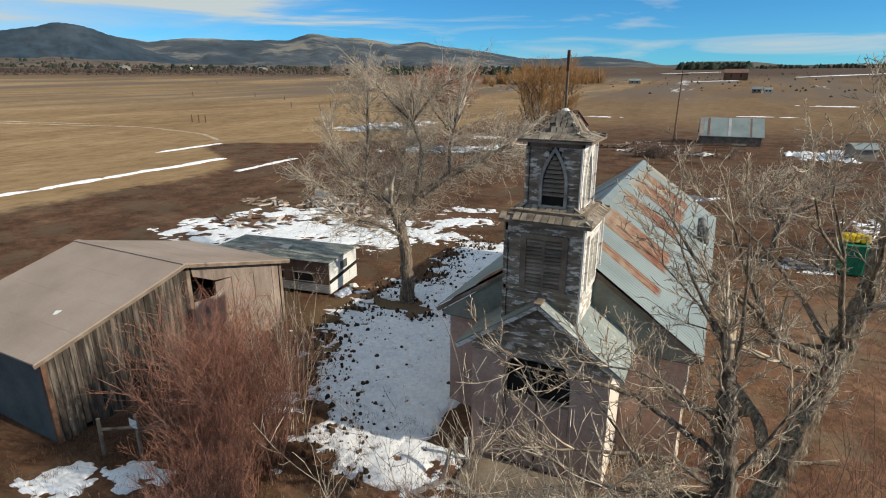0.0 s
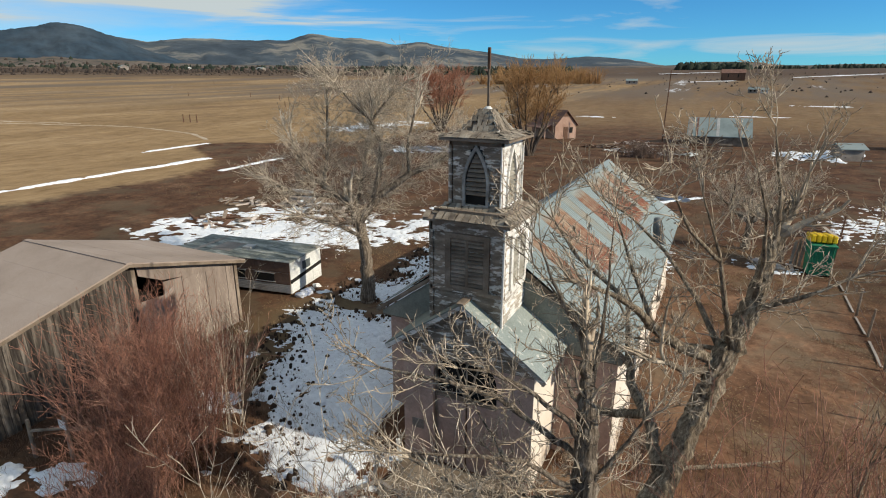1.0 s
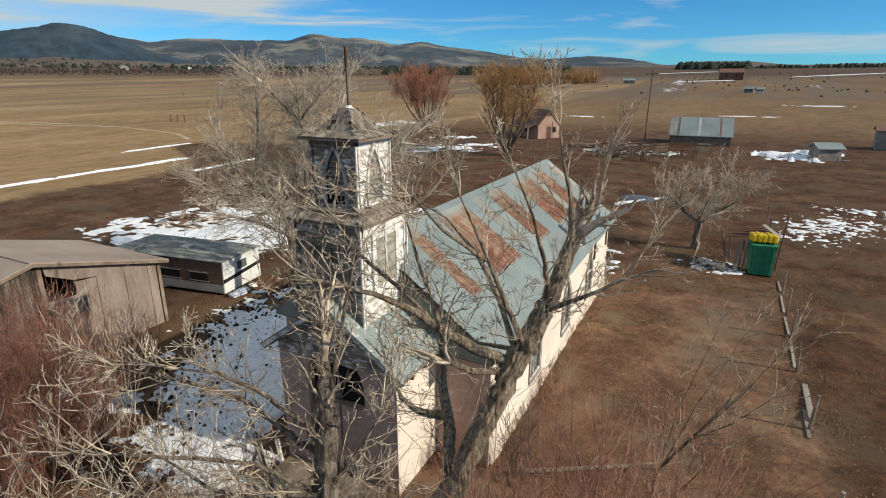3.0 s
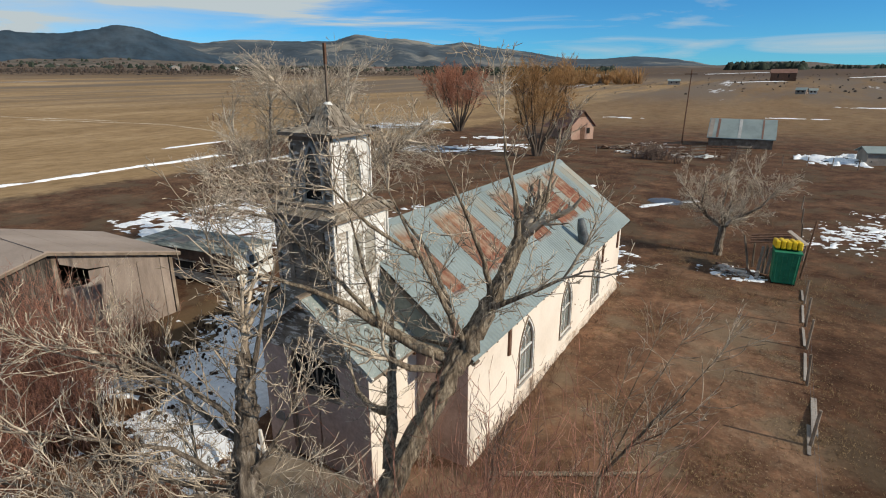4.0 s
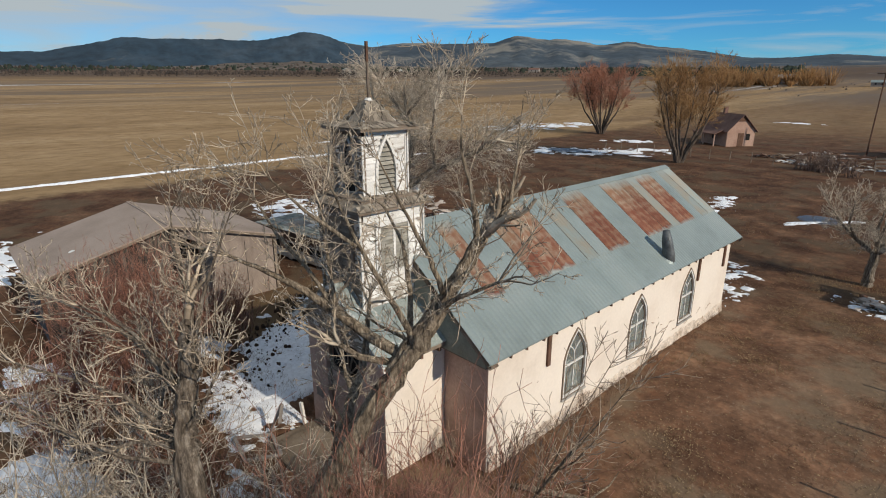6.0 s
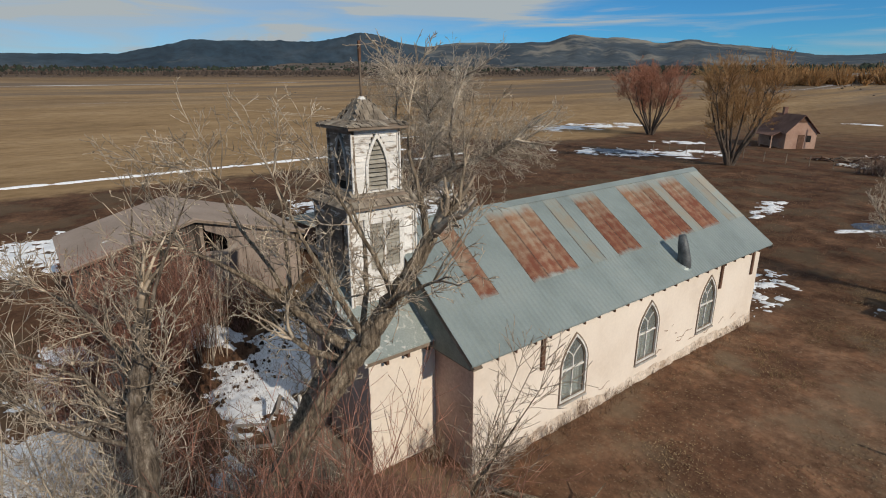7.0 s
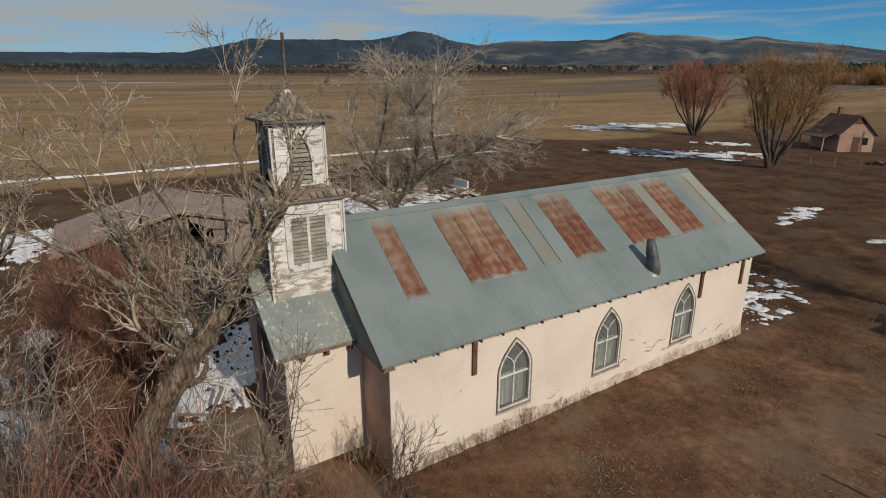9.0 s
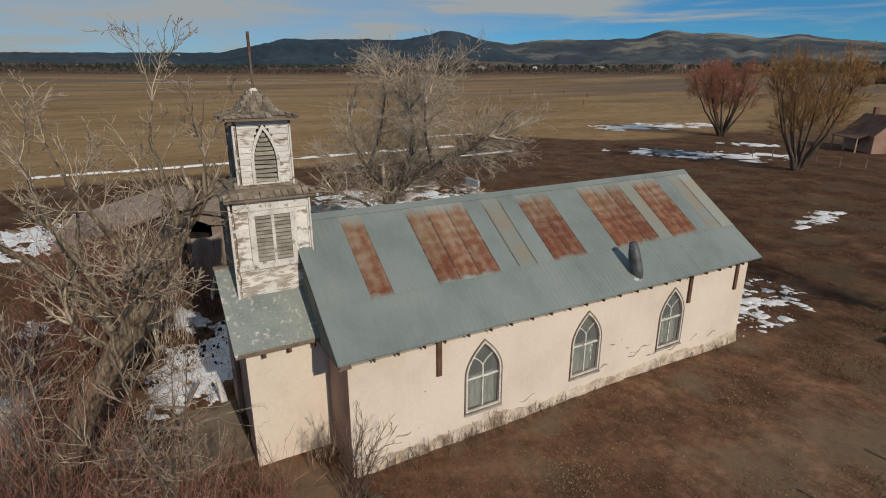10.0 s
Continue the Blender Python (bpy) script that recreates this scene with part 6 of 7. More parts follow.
for k in range(5):
    part("lid_panel", solid(-0.58 + 0.235 * k, -0.56, 1.70, -0.36 + 0.235 * k, 0.56, 2.10 + 0.03 * (k % 2), m=BM_ @ pose(0, 0, 0, -7, 0, 0), bevel=0.05), M_YELLOW, bin_)
for x in (-0.45, 0.45):
    part("foot", solid(x - 0.06, -0.45, -0.02, x + 0.06, 0.45, 0.08, m=BM_), M_BLACK, bin_)
lean = thing("lean_to", (6.0, 21.2, 0), "small collapsing lean-to of dark posts and grey boards", "shelter")
for (a, b, r) in (((5.5, 20.5, -0.1), (5.0, 21.0, 1.9), 0.06), ((5.6, 21.8, -0.1), (5.5, 21.8, 1.7), 0.06), ((6.1, 20.7, -0.1), (6.1, 20.7, 1.6), 0.05), ((6.9, 21.9, -0.1), (6.9, 21.9, 1.9), 0.06)):
    part("post", arc_tube([a, b], [r, r * 0.8], 6), M_GREYWOOD, lean)
for k in range(6):
    part("roof_board", solid(-0.9, -0.1, 0, 0.9, 0.1, 0.03, m=Matrix.Translation((6.2, 20.9 + 0.21 * k, 1.72 + 0.03 * k)) @ pose(0, 0, 0, 0, -8, rg.normal(0, 4))), M_DARKWOOD, lean)
for k in range(3):
    part("wall_board", solid(-0.07, 0, 0.0, 0.07, 0.03, 1.5, m=Matrix.Translation((5.85 + 0.2 * k, 20.8, 0)) @ pose(0, 0, 0, 4, 3, 0)), M_PANEL, lean)
bm = bmesh.new()
beam(bm, (6.9, 21.2, 2.35), (7.75, 20.7, 1.85), 0.32, 0.04)
part("loose_board", bm, M_PANEL, lean, "pale loose board")
tagged(part("leaning_pole", arc_tube([(7.75, 20.9, 0.0), (8.0, 21.6, 2.9)], [0.055, 0.04], 7), M_DARKWOOD), "dark pole leaning beside the bin", "pole")

wire_fence = thing("wire_fence", (7.8, 12, 0), "sagging wire fence with weathered wooden posts", "fence")
POSTS = [(7.72, 1.5, 1.15), (7.70, 5.6, 1.2), (7.74, 9.2, 1.15), (7.80, 12.3, 1.2), (7.82, 14.6, 1.25), (7.86, 17.4, 1.1), (7.95, 24.5, 1.2), (8.0, 29.0, 1.1), (8.1, 34.0, 1.1), (8.2, 39, 1.1)]
for x, yy, h in POSTS:
    part("post", arc_tube([(x, yy, -0.25), (x + rg.normal(0, 0.06), yy + rg.normal(0, 0.06), h)], [0.055, 0.045], 7), M_GREYWOOD, wire_fence)
for (x0, y0, h0), (x1, y1, h1) in zip(POSTS, POSTS[1:]):
    for z in (0.45, 0.85):
        mid_ = ((x0 + x1) / 2, (y0 + y1) / 2, z - 0.06)
        part("wire", arc_tube([(x0, y0, z), mid_, (x1, y1, z)], [0.003] * 3, 4), M_PIPE, wire_fence)
tagged(part("fallen_plank", solid(-1.3, -0.08, 0.0, 1.3, 0.08, 0.05, m=Matrix.Translation((7.85, 7.3, 0.05)) @ pose(0, 0, 0, 0, 4, 88)), M_PANEL), "grey plank lying along the fence", "plank")
for k, (yy, ln) in enumerate(((5.9, 1.6), (10.6, 2.3), (13.4, 1.9), (16.0, 2.2), (18.4, 1.5))):
    plank = solid(-ln / 2, -0.05, 0.0, ln / 2, 0.05, 0.03, m=Matrix.Translation((7.68 + 0.03 * k, yy, gl(7.7, yy) + 0.02)) @ pose(0, 0, 0, rg.uniform(3, 12), 0.6, 89 + rg.normal(0, 1.5)), bevel=0.008)
    tagged(part("fallen_plank", plank, M_PANEL), "grey plank lying along the fence", "plank", "planks along the fence")
tagged(part("stake", solid(-0.05, -0.04, -0.1, 0.05, 0.04, 0.75, m=Matrix.Translation((-4.95, -2.35, 0)) @ pose(0, 0, 0, 3, -4, 20), bevel=0.008), M_TRIM), "short white stake beside the entrance", "stake")
broken_frame = thing("broken_frame", (-4.9, -3.7, 0), "broken pale wooden frame lying on snow", "frame")
for (x0, y0, z0), (x1, y1, z1) in (((-5.6, -4.15, 0.10), (-5.0, -3.35, 0.14)), ((-5.0, -3.35, 0.14), (-4.05, -3.55, 0.12)), ((-5.6, -4.15, 0.10), (-4.5, -4.35, 0.10)), ((-4.5, -4.35, 0.10), (-4.05, -3.55, 0.12)), ((-5.2, -3.3, 0.05), (-5.15, -2.9, 0.85)), ((-5.15, -2.9, 0.8), (-4.75, -3.2, 0.55))):
    bm = bmesh.new()
    beam(bm, (x0, y0, z0), (x1, y1, z1), 0.09, 0.05)
    part("bar", bm, M_PANEL, broken_frame)
far_fence = thing("pasture_fence", (-20, 62, 0), "thin dark post-and-wire fence across the brown field", "fence")
for k in range(26):
    x, yy = -34 + 2.4 * k, 62.5 + 0.10 * k
    part("post", arc_tube([(x, yy, -0.1), (x + rg.normal(0, .05), yy, gl(x, yy) + 1.2)], [0.06, 0.05], 5), M_GREYWOOD, far_fence)
for x, yy in ((-102, 70.5), (-100.5, 71), (-103.5, 70), (-120, 120), (-150, 150), (-175, 160), (-200, 150), (-297, 249)):
    tagged(part("gate_post", arc_tube([(x, yy, gl(x, yy) - 0.1), (x, yy, gl(x, yy) + 1.7)], [0.12, 0.1], 6), M_DARKWOOD), "lone dark fence post in the pasture", "post", "posts in the pasture")


log = arc_tube([(0.66, -0.06, 0.10), (1.5, 0.5, 0.08), (2.4, 0.95, 0.14), (3.3, 1.55, 0.10), (4.1, 1.95, 0.22)], [0.07, 0.065, 0.055, 0.045, 0.02], 9, 0.08, 5)
log = tagged(part("fallen_branch", log, M_BARK2, smooth=True), "dark fallen branch lying across the yard", "branch")
part("side_twig", arc_tube([(2.4, 0.95, 0.14), (2.6, 1.5, 0.35), (2.65, 1.8, 0.6)], [0.03, 0.02, 0.008], 6), M_BARK2, log)
part("side_twig", arc_tube([(3.3, 1.55, 0.10), (3.8, 1.4, 0.3), (4.2, 1.2, 0.35)], [0.025, 0.015, 0.006], 6), M_BARK2, log)


# ---- houses in the distance ----
def house(name, at, turn, L, W, eave, peak, wall_m, roof_m, label, category="house", group="", windows=2, overhang=0.3, door=True):
    root = thing(name, at, label, category, group)
    M = Matrix.Translation((at[0], at[1], at[2])) @ pose(0, 0, 0, 0, 0, turn)
    part("wall", sheet([[(-W / 2, -0.4), (W / 2, -0.4), (W / 2, eave), (0, peak), (-W / 2, eave)]], L, lambda u, v, w: M @ Vector((w - L / 2, u, v))), wall_m, root)
    for s in (-1, 1):
        part("roof", sheet([[(-L / 2 - overhang, 0), (L / 2 + overhang, 0), (L / 2 + overhang, 1), (-L / 2 - overhang, 1)]], 0.1,
             lambda u, v, w: M @ Vector((u, s * (W / 2 + overhang) * (1 - v), eave - overhang * (peak - eave) / (W / 2) + (peak - eave) * (1 + overhang / (W / 2)) * v + w + 0.02))), roof_m, root)
    for k in range(windows):
        u = -L / 2 + L * (k + 0.7) / (windows + 0.4)
        for s in (-1, 1):
            part("window", solid(u - 0.4, s * W / 2 - 0.03, eave * 0.4, u + 0.4, s * W / 2 + 0.03, eave * 0.82, m=M), M_BLACK, root)
    if door:
        part("door", solid(L / 2 - 0.03, -0.45, -0.2, L / 2 + 0.04, 0.45, 2.0, m=M), M_DARKWOOD, root)
        part("window", solid(L / 2 - 0.03, 0.8, 1.0, L / 2 + 0.04, 1.4, 1.9, m=M), M_BLACK, root)
    return root, M


cottage, CM = house("cottage", (-24.5, 81.7, gl(-23, 82) - 0.1), -38, 6.8, 4.3, 2.4, 4.6, M_PINKHOUSE, M_BROWNROOF, "small sunlit adobe cottage with a sagging brown roof", windows=1)
part("porch_roof", sheet([[(-3.6, 0), (2.6, 0), (2.6, 1), (-3.6, 1)]], 0.08, lambda u, v, w: CM @ Vector((u, -3.7 + 1.5 * v, 1.75 + 0.65 * v + w))), M_BROWNROOF, cottage)
for x in (-3.4, -0.4, 2.4):
    part("porch_post", solid(x - 0.07, -3.6, -0.3, x + 0.07, -3.46, 1.8, m=CM), M_PINKHOUSE, cottage)
part("chimney", solid(-1.6, -0.25, 4.4, -1.1, 0.25, 5.6, m=CM), M_BROWNROOF, cottage)
part("gable_board", sheet([[(-0.95, 3.7), (0.95, 3.7), (0, 4.53)]], 0.05, lambda u, v, w: CM @ Vector((3.4 + w, u, v))), M_DARKWOOD, cottage)
barn, _m = house("barn", (1.2, 82.5, gl(1, 82)), 3, 8.2, 6.6, 1.5, 3.8, M_GREYWOOD, M_TIN, "low barn with a bluish tin roof", "barn", windows=0, door=False)
part("end_boards", solid(-4.16, -3.2, -0.3, -4.10, 3.2, 1.6, m=_m), M_DARKWOOD, barn, "brown boarded barn end")
for k, (u0, u1, mm) in enumerate(((-4.3, -3.7, M_PANEL), (-3.2, -2.9, M_BROWNROOF), (-0.4, 0.0, M_ALU), (2.6, 2.8, M_BROWNROOF))):
    part("roof_patch", sheet([[(u0, 0.02), (u1, 0.02), (u1, 0.97), (u0, 0.97)]], 0.03, lambda u, v, w: _m @ Vector((u, -3.6 * (1 - v), 1.29 + 2.51 * v + w + 0.125))), mm, barn)
pen = thing("pen_fence", (-3, 69.5, 0), "dark board fence of an empty pen below the barn", "fence")
for k in range(8):
    x, yy = -9.0 + 1.75 * k, 67.3 + 0.55 * k
    part("post", arc_tube([(x, yy, -0.1), (x + rg.normal(0, 0.05), yy, gl(x, yy) + 1.35)], [0.09, 0.08], 6), M_DARKWOOD, pen)
    if k < 7:
        for z in (0.35, 0.75, 1.15):
            bm = bmesh.new()
            beam(bm, (x, yy - 0.1, gl(x, yy) + z + rg.normal(0, 0.04)), (x + 1.75, yy + 0.45, gl(x + 1.75, yy + 0.5) + z + rg.normal(0, 0.04)), 0.04, 0.2)
            part("rail", bm, M_DARKWOOD if k % 3 else M_GREYWOOD, pen)
house("hut", (16.0, 71.0, gl(16, 71)), 20, 2.6, 2.4, 1.5, 2.0, M_PANEL, M_TIN, "small pale plywood hut", "hut", windows=0)
house("hut", (26.5, 86.0, gl(26, 86)), -5, 5.5, 3.0, 2.6, 3.1, M_PANEL, M_BROWNROOF, "flat-roofed grey hut among clutter", "hut")
for k, (x, yy, L, W, hgt, wm, rm) in enumerate(((-112, 396, 26, 12, 3.6, M_PANEL, M_TIN), (-55, 375, 7, 5, 2.2, M_PANEL, M_TIN), (-92, 402, 10, 8, 3, M_GREYWOOD, M_BROWNROOF), (-224, 546, 14, 9, 3.5, M_DARKWOOD, M_BROWNROOF),
                                          (4, 442, 15, 10, 5.0, M_DARKWOOD, M_BROWNROOF), (12.6, 284, 4, 3, 1.8, M_PANEL, M_TIN), (17, 287, 3, 3, 1.5, M_TWHITE, M_RUST), (-380, 700, 12, 7, 3, M_PANEL, M_TIN),
                                          (-480, 620, 14, 9, 4, M_PANEL, M_BROWNROOF), (-560, 560, 11, 7, 3, M_PANEL, M_TIN), (-640, 420, 16, 9, 4, M_PANEL, M_TIN), (-620, 520, 10, 7, 3, M_PANEL, M_BROWNROOF), (-250, 640, 30, 10, 4.5, M_PINKHOUSE, M_TIN))):
    house("farmhouse", (x, yy, gl(x, yy)), rg.uniform(-30, 30), L, W, hgt, hgt * 1.5, wm, rm, "low farm building far across the pasture", "house", "far farm buildings", windows=2)

for x, yy, m_ in ((-760, 500, M_PANEL), (-700, 560, M_TWHITE)):
    house("farmhouse", (x, yy, gl(x, yy)), rg.uniform(-30, 30), 11, 7, 2.6, 4, m_, M_TIN, "pale farmhouse at the valley's far edge", "house", "far farm buildings", windows=2)

pole = thing("utility_pole", (-6.6, 81.0, gl(-6, 81)), "tall dark wooden utility pole", "pole")
part("mast", arc_tube([(-6.6, 81, 0), (-6.5, 81, 11.0)], [0.11, 0.07], 8), M_DARKWOOD, pole)
part("crossarm", solid(-7.4, 80.95, 10.3, -5.6, 81.05, 10.42), M_DARKWOOD, pole)

# ---- trees ----
FINE = [(5, 0.13, 0.02, 5.0, 0.48, 45), (4, 0.15, 0.03, 8.0, 0.48, 42), (3, 0.18, 0.04, 6.0, 0.45, 40), (2, 0.18, 0.04, 0, 0, 0)]
FINE3 = [(5, 0.13, 0.03, 8.0, 0.50, 42), (4, 0.15, 0.05, 10.0, 0.50, 40), (3, 0.16, 0.06, 9.0, 0.5, 40), (2, 0.2, 0.05, 0, 0, 0)]
bare_tree("cottonwood", (-11.9, 6.3, 0), [
    [(-11.9, 6.3, -0.2, 0.36), (-11.85, 6.35, 0.7, 0.29), (-11.95, 6.4, 2.4, 0.25), (-12.3, 6.5, 3.6, 0.23), (-12.7, 6.5, 4.4, 0.17)],
    [(-12.3, 6.45, 3.6, 0.20), (-11.6, 7.1, 4.8, 0.18), (-10.5, 7.9, 5.75, 0.16), (-9.2, 8.7, 6.4, 0.13), (-8.2, 9.3, 7.1, 0.08)],
    [(-11.8, 6.95, 4.7, 0.15), (-11.65, 7.3, 5.9, 0.13), (-11.75, 7.6, 7.0, 0.11), (-12.2, 7.6, 8.0, 0.07)],
    [(-12.7, 6.5, 4.4, 0.16), (-13.8, 6.2, 5.1, 0.13), (-14.7, 5.9, 6.0, 0.10), (-15.3, 5.9, 7.2, 0.06)],
    [(-13.4, 6.3, 4.8, 0.11), (-14.8, 5.4, 4.9, 0.09), (-15.9, 5.0, 5.5, 0.05)],
    [(-12.2, 7.6, 8.0, 0.08), (-13.1, 7.4, 8.8, 0.06), (-13.8, 7.2, 9.6, 0.04)],
    [(-12.2, 7.6, 8.0, 0.08), (-11.6, 8.2, 9.0, 0.06), (-11.0, 8.8, 9.7, 0.04)],
    [(-12.6, 6.6, 4.2, 0.14), (-13.0, 8.0, 5.6, 0.11), (-13.6, 9.3, 7.0, 0.07), (-13.6, 10.0, 8.4, 0.04)],
    [(-13.9, 6.2, 5.2, 0.10), (-14.2, 7.0, 6.9, 0.08), (-14.4, 7.4, 8.6, 0.05)],
    [(-10.5, 7.9, 5.75, 0.10), (-10.3, 7.4, 7.0, 0.08), (-9.8, 7.2, 8.4, 0.05)],
    [(-9.2, 8.7, 6.4, 0.08), (-8.6, 9.9, 6.8, 0.06), (-8.3, 10.5, 7.2, 0.04)],
    [(-12.0, 6.4, 3.0, 0.10), (-12.9, 5.3, 3.9, 0.08), (-13.6, 4.3, 4.3, 0.05)],
], FINE, 11, M_BARK, M_TWIG, "large bare cottonwood with grey spreading crown", reach=1.7, dense=19.0, thin=0.0065)

SPUR = [(6, 0.15, 0.07, 9, 0.45, 46), (4, 0.18, 0.08, 10.0, 0.45, 44), (3, 0.2, 0.08, 6.0, 0.5, 44), (2, 0.15, 0.06, 0, 0, 0)]
bare_tree("elm", (0.85, -7.0, 0), [
    [(0.9, -7.1, -0.3, 0.44), (0.80, -7.05, 2.5, 0.36), (0.66, -6.95, 4.4, 0.31), (0.56, -6.85, 5.2, 0.28), (0.50, -6.72, 5.75, 0.25), (0.46, -6.66, 6.15, 0.18), (0.42, -6.6, 6.5, 0.12)],
    [(0.62, -7.05, 4.2, 0.16), (0.64, -7.0, 4.9, 0.13), (0.60, -6.88, 5.5, 0.10), (0.52, -6.74, 5.95, 0.06)],
    [(0.50, -6.6, 6.1, 0.12), (0.36, -6.5, 6.63, 0.09), (0.14, -6.5, 7.0, 0.065), (-0.1, -6.5, 7.4, 0.045), (-0.3, -6.4, 7.8, 0.02)],
    [(0.54, -6.82, 5.45, 0.10), (0.25, -6.94, 5.85, 0.08), (-0.17, -7.15, 6.25, 0.06), (-0.55, -7.35, 6.48, 0.04), (-0.85, -7.6, 6.58, 0.02)],
    [(0.5, -6.6, 6.1, 0.09), (0.53, -6.4, 6.8, 0.06), (0.5, -6.1, 7.4, 0.035), (0.45, -5.8, 8.0, 0.015)],
    [(0.36, -6.5, 6.6, 0.06), (0.0, -6.2, 7.0, 0.04), (-0.5, -6.0, 7.4, 0.02)],
    [(0.62, -6.9, 4.75, 0.12), (-0.1, -7.1, 4.62, 0.085), (-0.9, -7.4, 4.72, 0.06), (-1.6, -7.5, 5.0, 0.03)],
    [(-0.1, -7.1, 4.62, 0.06), (-0.6, -6.8, 5.0, 0.045), (-1.2, -6.5, 5.5, 0.025)],
    [(0.6, -7.0, 4.5, 0.09), (0.2, -7.6, 4.7, 0.06), (-0.3, -8.2, 5.2, 0.04), (-0.6, -8.6, 5.7, 0.02)],
    [(0.66, -6.9, 5.0, 0.08), (0.95, -6.7, 5.5, 0.06), (1.15, -6.6, 5.9, 0.03)],
    [(0.5, -6.75, 5.2, 0.11), (0.04, -6.87, 5.51, 0.095), (-0.53, -7.04, 5.93, 0.08), (-1.12, -7.32, 6.18, 0.06), (-1.85, -7.72, 6.39, 0.03)],
    [(0.62, -6.85, 4.8, 0.10), (0.28, -7.14, 5.09, 0.08), (-0.04, -7.42, 5.44, 0.07), (-0.45, -7.85, 5.67, 0.055), (-1.02, -8.41, 5.93, 0.03)],
    [(0.60, -6.9, 4.7, 0.09), (0.15, -7.38, 4.80, 0.075), (-0.15, -7.85, 4.69, 0.06), (-0.62, -8.04, 4.65, 0.05), (-1.13, -8.18, 4.95, 0.04), (-1.75, -8.56, 5.03, 0.02)],
], SPUR, 12, M_BARK, M_ELMTWIG, "bare many-limbed elm with pale twigs before the church", reach=0.9, dense=4.6, stout=0.50, thin=0.0058)

bare_tree("elm", (0.8, -6.0, 0), [
    [(0.85, -6.1, -0.3, 0.28), (0.95, -5.8, 1.8, 0.24), (1.24, -5.3, 3.3, 0.23), (1.54, -4.85, 4.3, 0.21), (1.82, -4.4, 5.1, 0.20), (2.04, -4.0, 5.78, 0.21), (2.3, -3.6, 6.5, 0.15), (2.5, -3.05, 7.4, 0.12)],
    [(2.45, -3.1, 7.3, 0.08), (2.45, -3.2, 8.0, 0.05), (2.3, -3.3, 8.6, 0.028), (2.2, -3.2, 9.1, 0.012)],
    [(2.5, -3.0, 7.4, 0.08), (2.75, -2.75, 7.9, 0.05), (2.8, -2.7, 8.4, 0.025)],
    [(1.36, -5.0, 4.05, 0.15), (1.08, -4.55, 4.6, 0.13), (0.72, -4.05, 4.85, 0.11), (0.6, -3.85, 5.3, 0.08), (0.5, -3.7, 5.9, 0.04)],
    [(1.0, -4.45, 4.62, 0.11), (0.55, -4.15, 4.3, 0.10), (0.1, -3.9, 4.1, 0.085), (-0.3, -3.75, 4.15, 0.06), (-0.45, -3.7, 4.45, 0.03)],
    [(1.9, -4.1, 5.6, 0.12), (1.42, -4.35, 5.85, 0.115), (1.0, -4.65, 6.2, 0.10), (0.8, -5.05, 6.6, 0.075), (0.55, -5.5, 6.95, 0.05), (0.2, -5.9, 7.2, 0.03)],
    [(1.0, -4.65, 6.2, 0.06), (0.4, -4.75, 6.75, 0.045), (-0.15, -4.95, 7.25, 0.04), (-0.5, -5.1, 7.8, 0.02)],
    [(1.95, -4.0, 5.75, 0.08), (1.5, -3.6, 6.4, 0.06), (0.95, -3.3, 7.0, 0.045), (0.35, -3.2, 7.5, 0.03), (-0.2, -3.5, 7.9, 0.02)],
    [(1.85, -4.2, 5.5, 0.085), (1.48, -4.6, 5.6, 0.075), (1.2, -4.75, 5.75, 0.05)],
    [(2.3, -3.7, 6.4, 0.07), (2.9, -3.9, 6.8, 0.045), (3.4, -3.7, 7.1, 0.025)],
    [(2.3, -3.6, 6.5, 0.07), (2.3, -3.9, 7.2, 0.05), (2.2, -4.3, 8.0, 0.03), (2.0, -4.5, 8.6, 0.012)],
    [(2.05, -4.0, 5.9, 0.08), (1.9, -4.3, 6.6, 0.055), (1.7, -4.7, 7.5, 0.035), (1.4, -4.9, 8.3, 0.014)],
    [(1.7, -4.7, 7.4, 0.04), (1.3, -5.2, 7.9, 0.03), (1.1, -5.6, 8.4, 0.015)],
    [(1.0, -4.65, 6.2, 0.05), (0.6, -4.5, 7.0, 0.04), (0.3, -4.4, 7.7, 0.02)],
    [(2.04, -4.0, 5.78, 0.06), (1.4, -3.7, 5.6, 0.045), (0.6, -3.6, 5.5, 0.03), (-0.1, -3.6, 5.6, 0.015)],
], SPUR, 13, M_BARK2, M_ELMTWIG, "leaning elm with furrowed tan bark and a broken top", reach=0.95, dense=5.2, stout=0.84, thin=0.0056)

bare_tree("apple_tree", (3.75, 23.3, 0), [
    [(3.75, 23.3, -0.2, 0.24), (3.75, 23.3, 0.8, 0.19), (3.8, 23.3, 1.65, 0.17)],
    [(3.8, 23.3, 1.6, 0.13), (2.9, 23.3, 2.2, 0.10), (2.1, 23.4, 2.9, 0.06), (1.5, 23.5, 3.7, 0.03)],
    [(3.8, 23.3, 1.6, 0.13), (4.6, 23.4, 2.3, 0.10), (5.5, 23.3, 3.0, 0.06), (6.0, 23.5, 3.8, 0.03)],
    [(3.8, 23.3, 1.6, 0.11), (3.6, 23.8, 2.7, 0.08), (3.7, 24.0, 3.9, 0.04)],
    [(3.8, 23.3, 1.6, 0.10), (3.9, 22.4, 2.4, 0.07), (4.1, 21.6, 3.3, 0.04)],
    [(2.9, 23.3, 2.2, 0.08), (2.6, 22.7, 3.0, 0.06), (2.7, 22.5, 4.0, 0.03)],
    [(4.6, 23.4, 2.3, 0.08), (4.7, 24.2, 3.2, 0.06), (4.9, 24.6, 4.3, 0.03)],
], FINE3, 14, M_BARK, M_TWIG, "bare grey apple tree with a forked trunk", reach=1.25, dense=8, thin=0.0075, up=0.2)


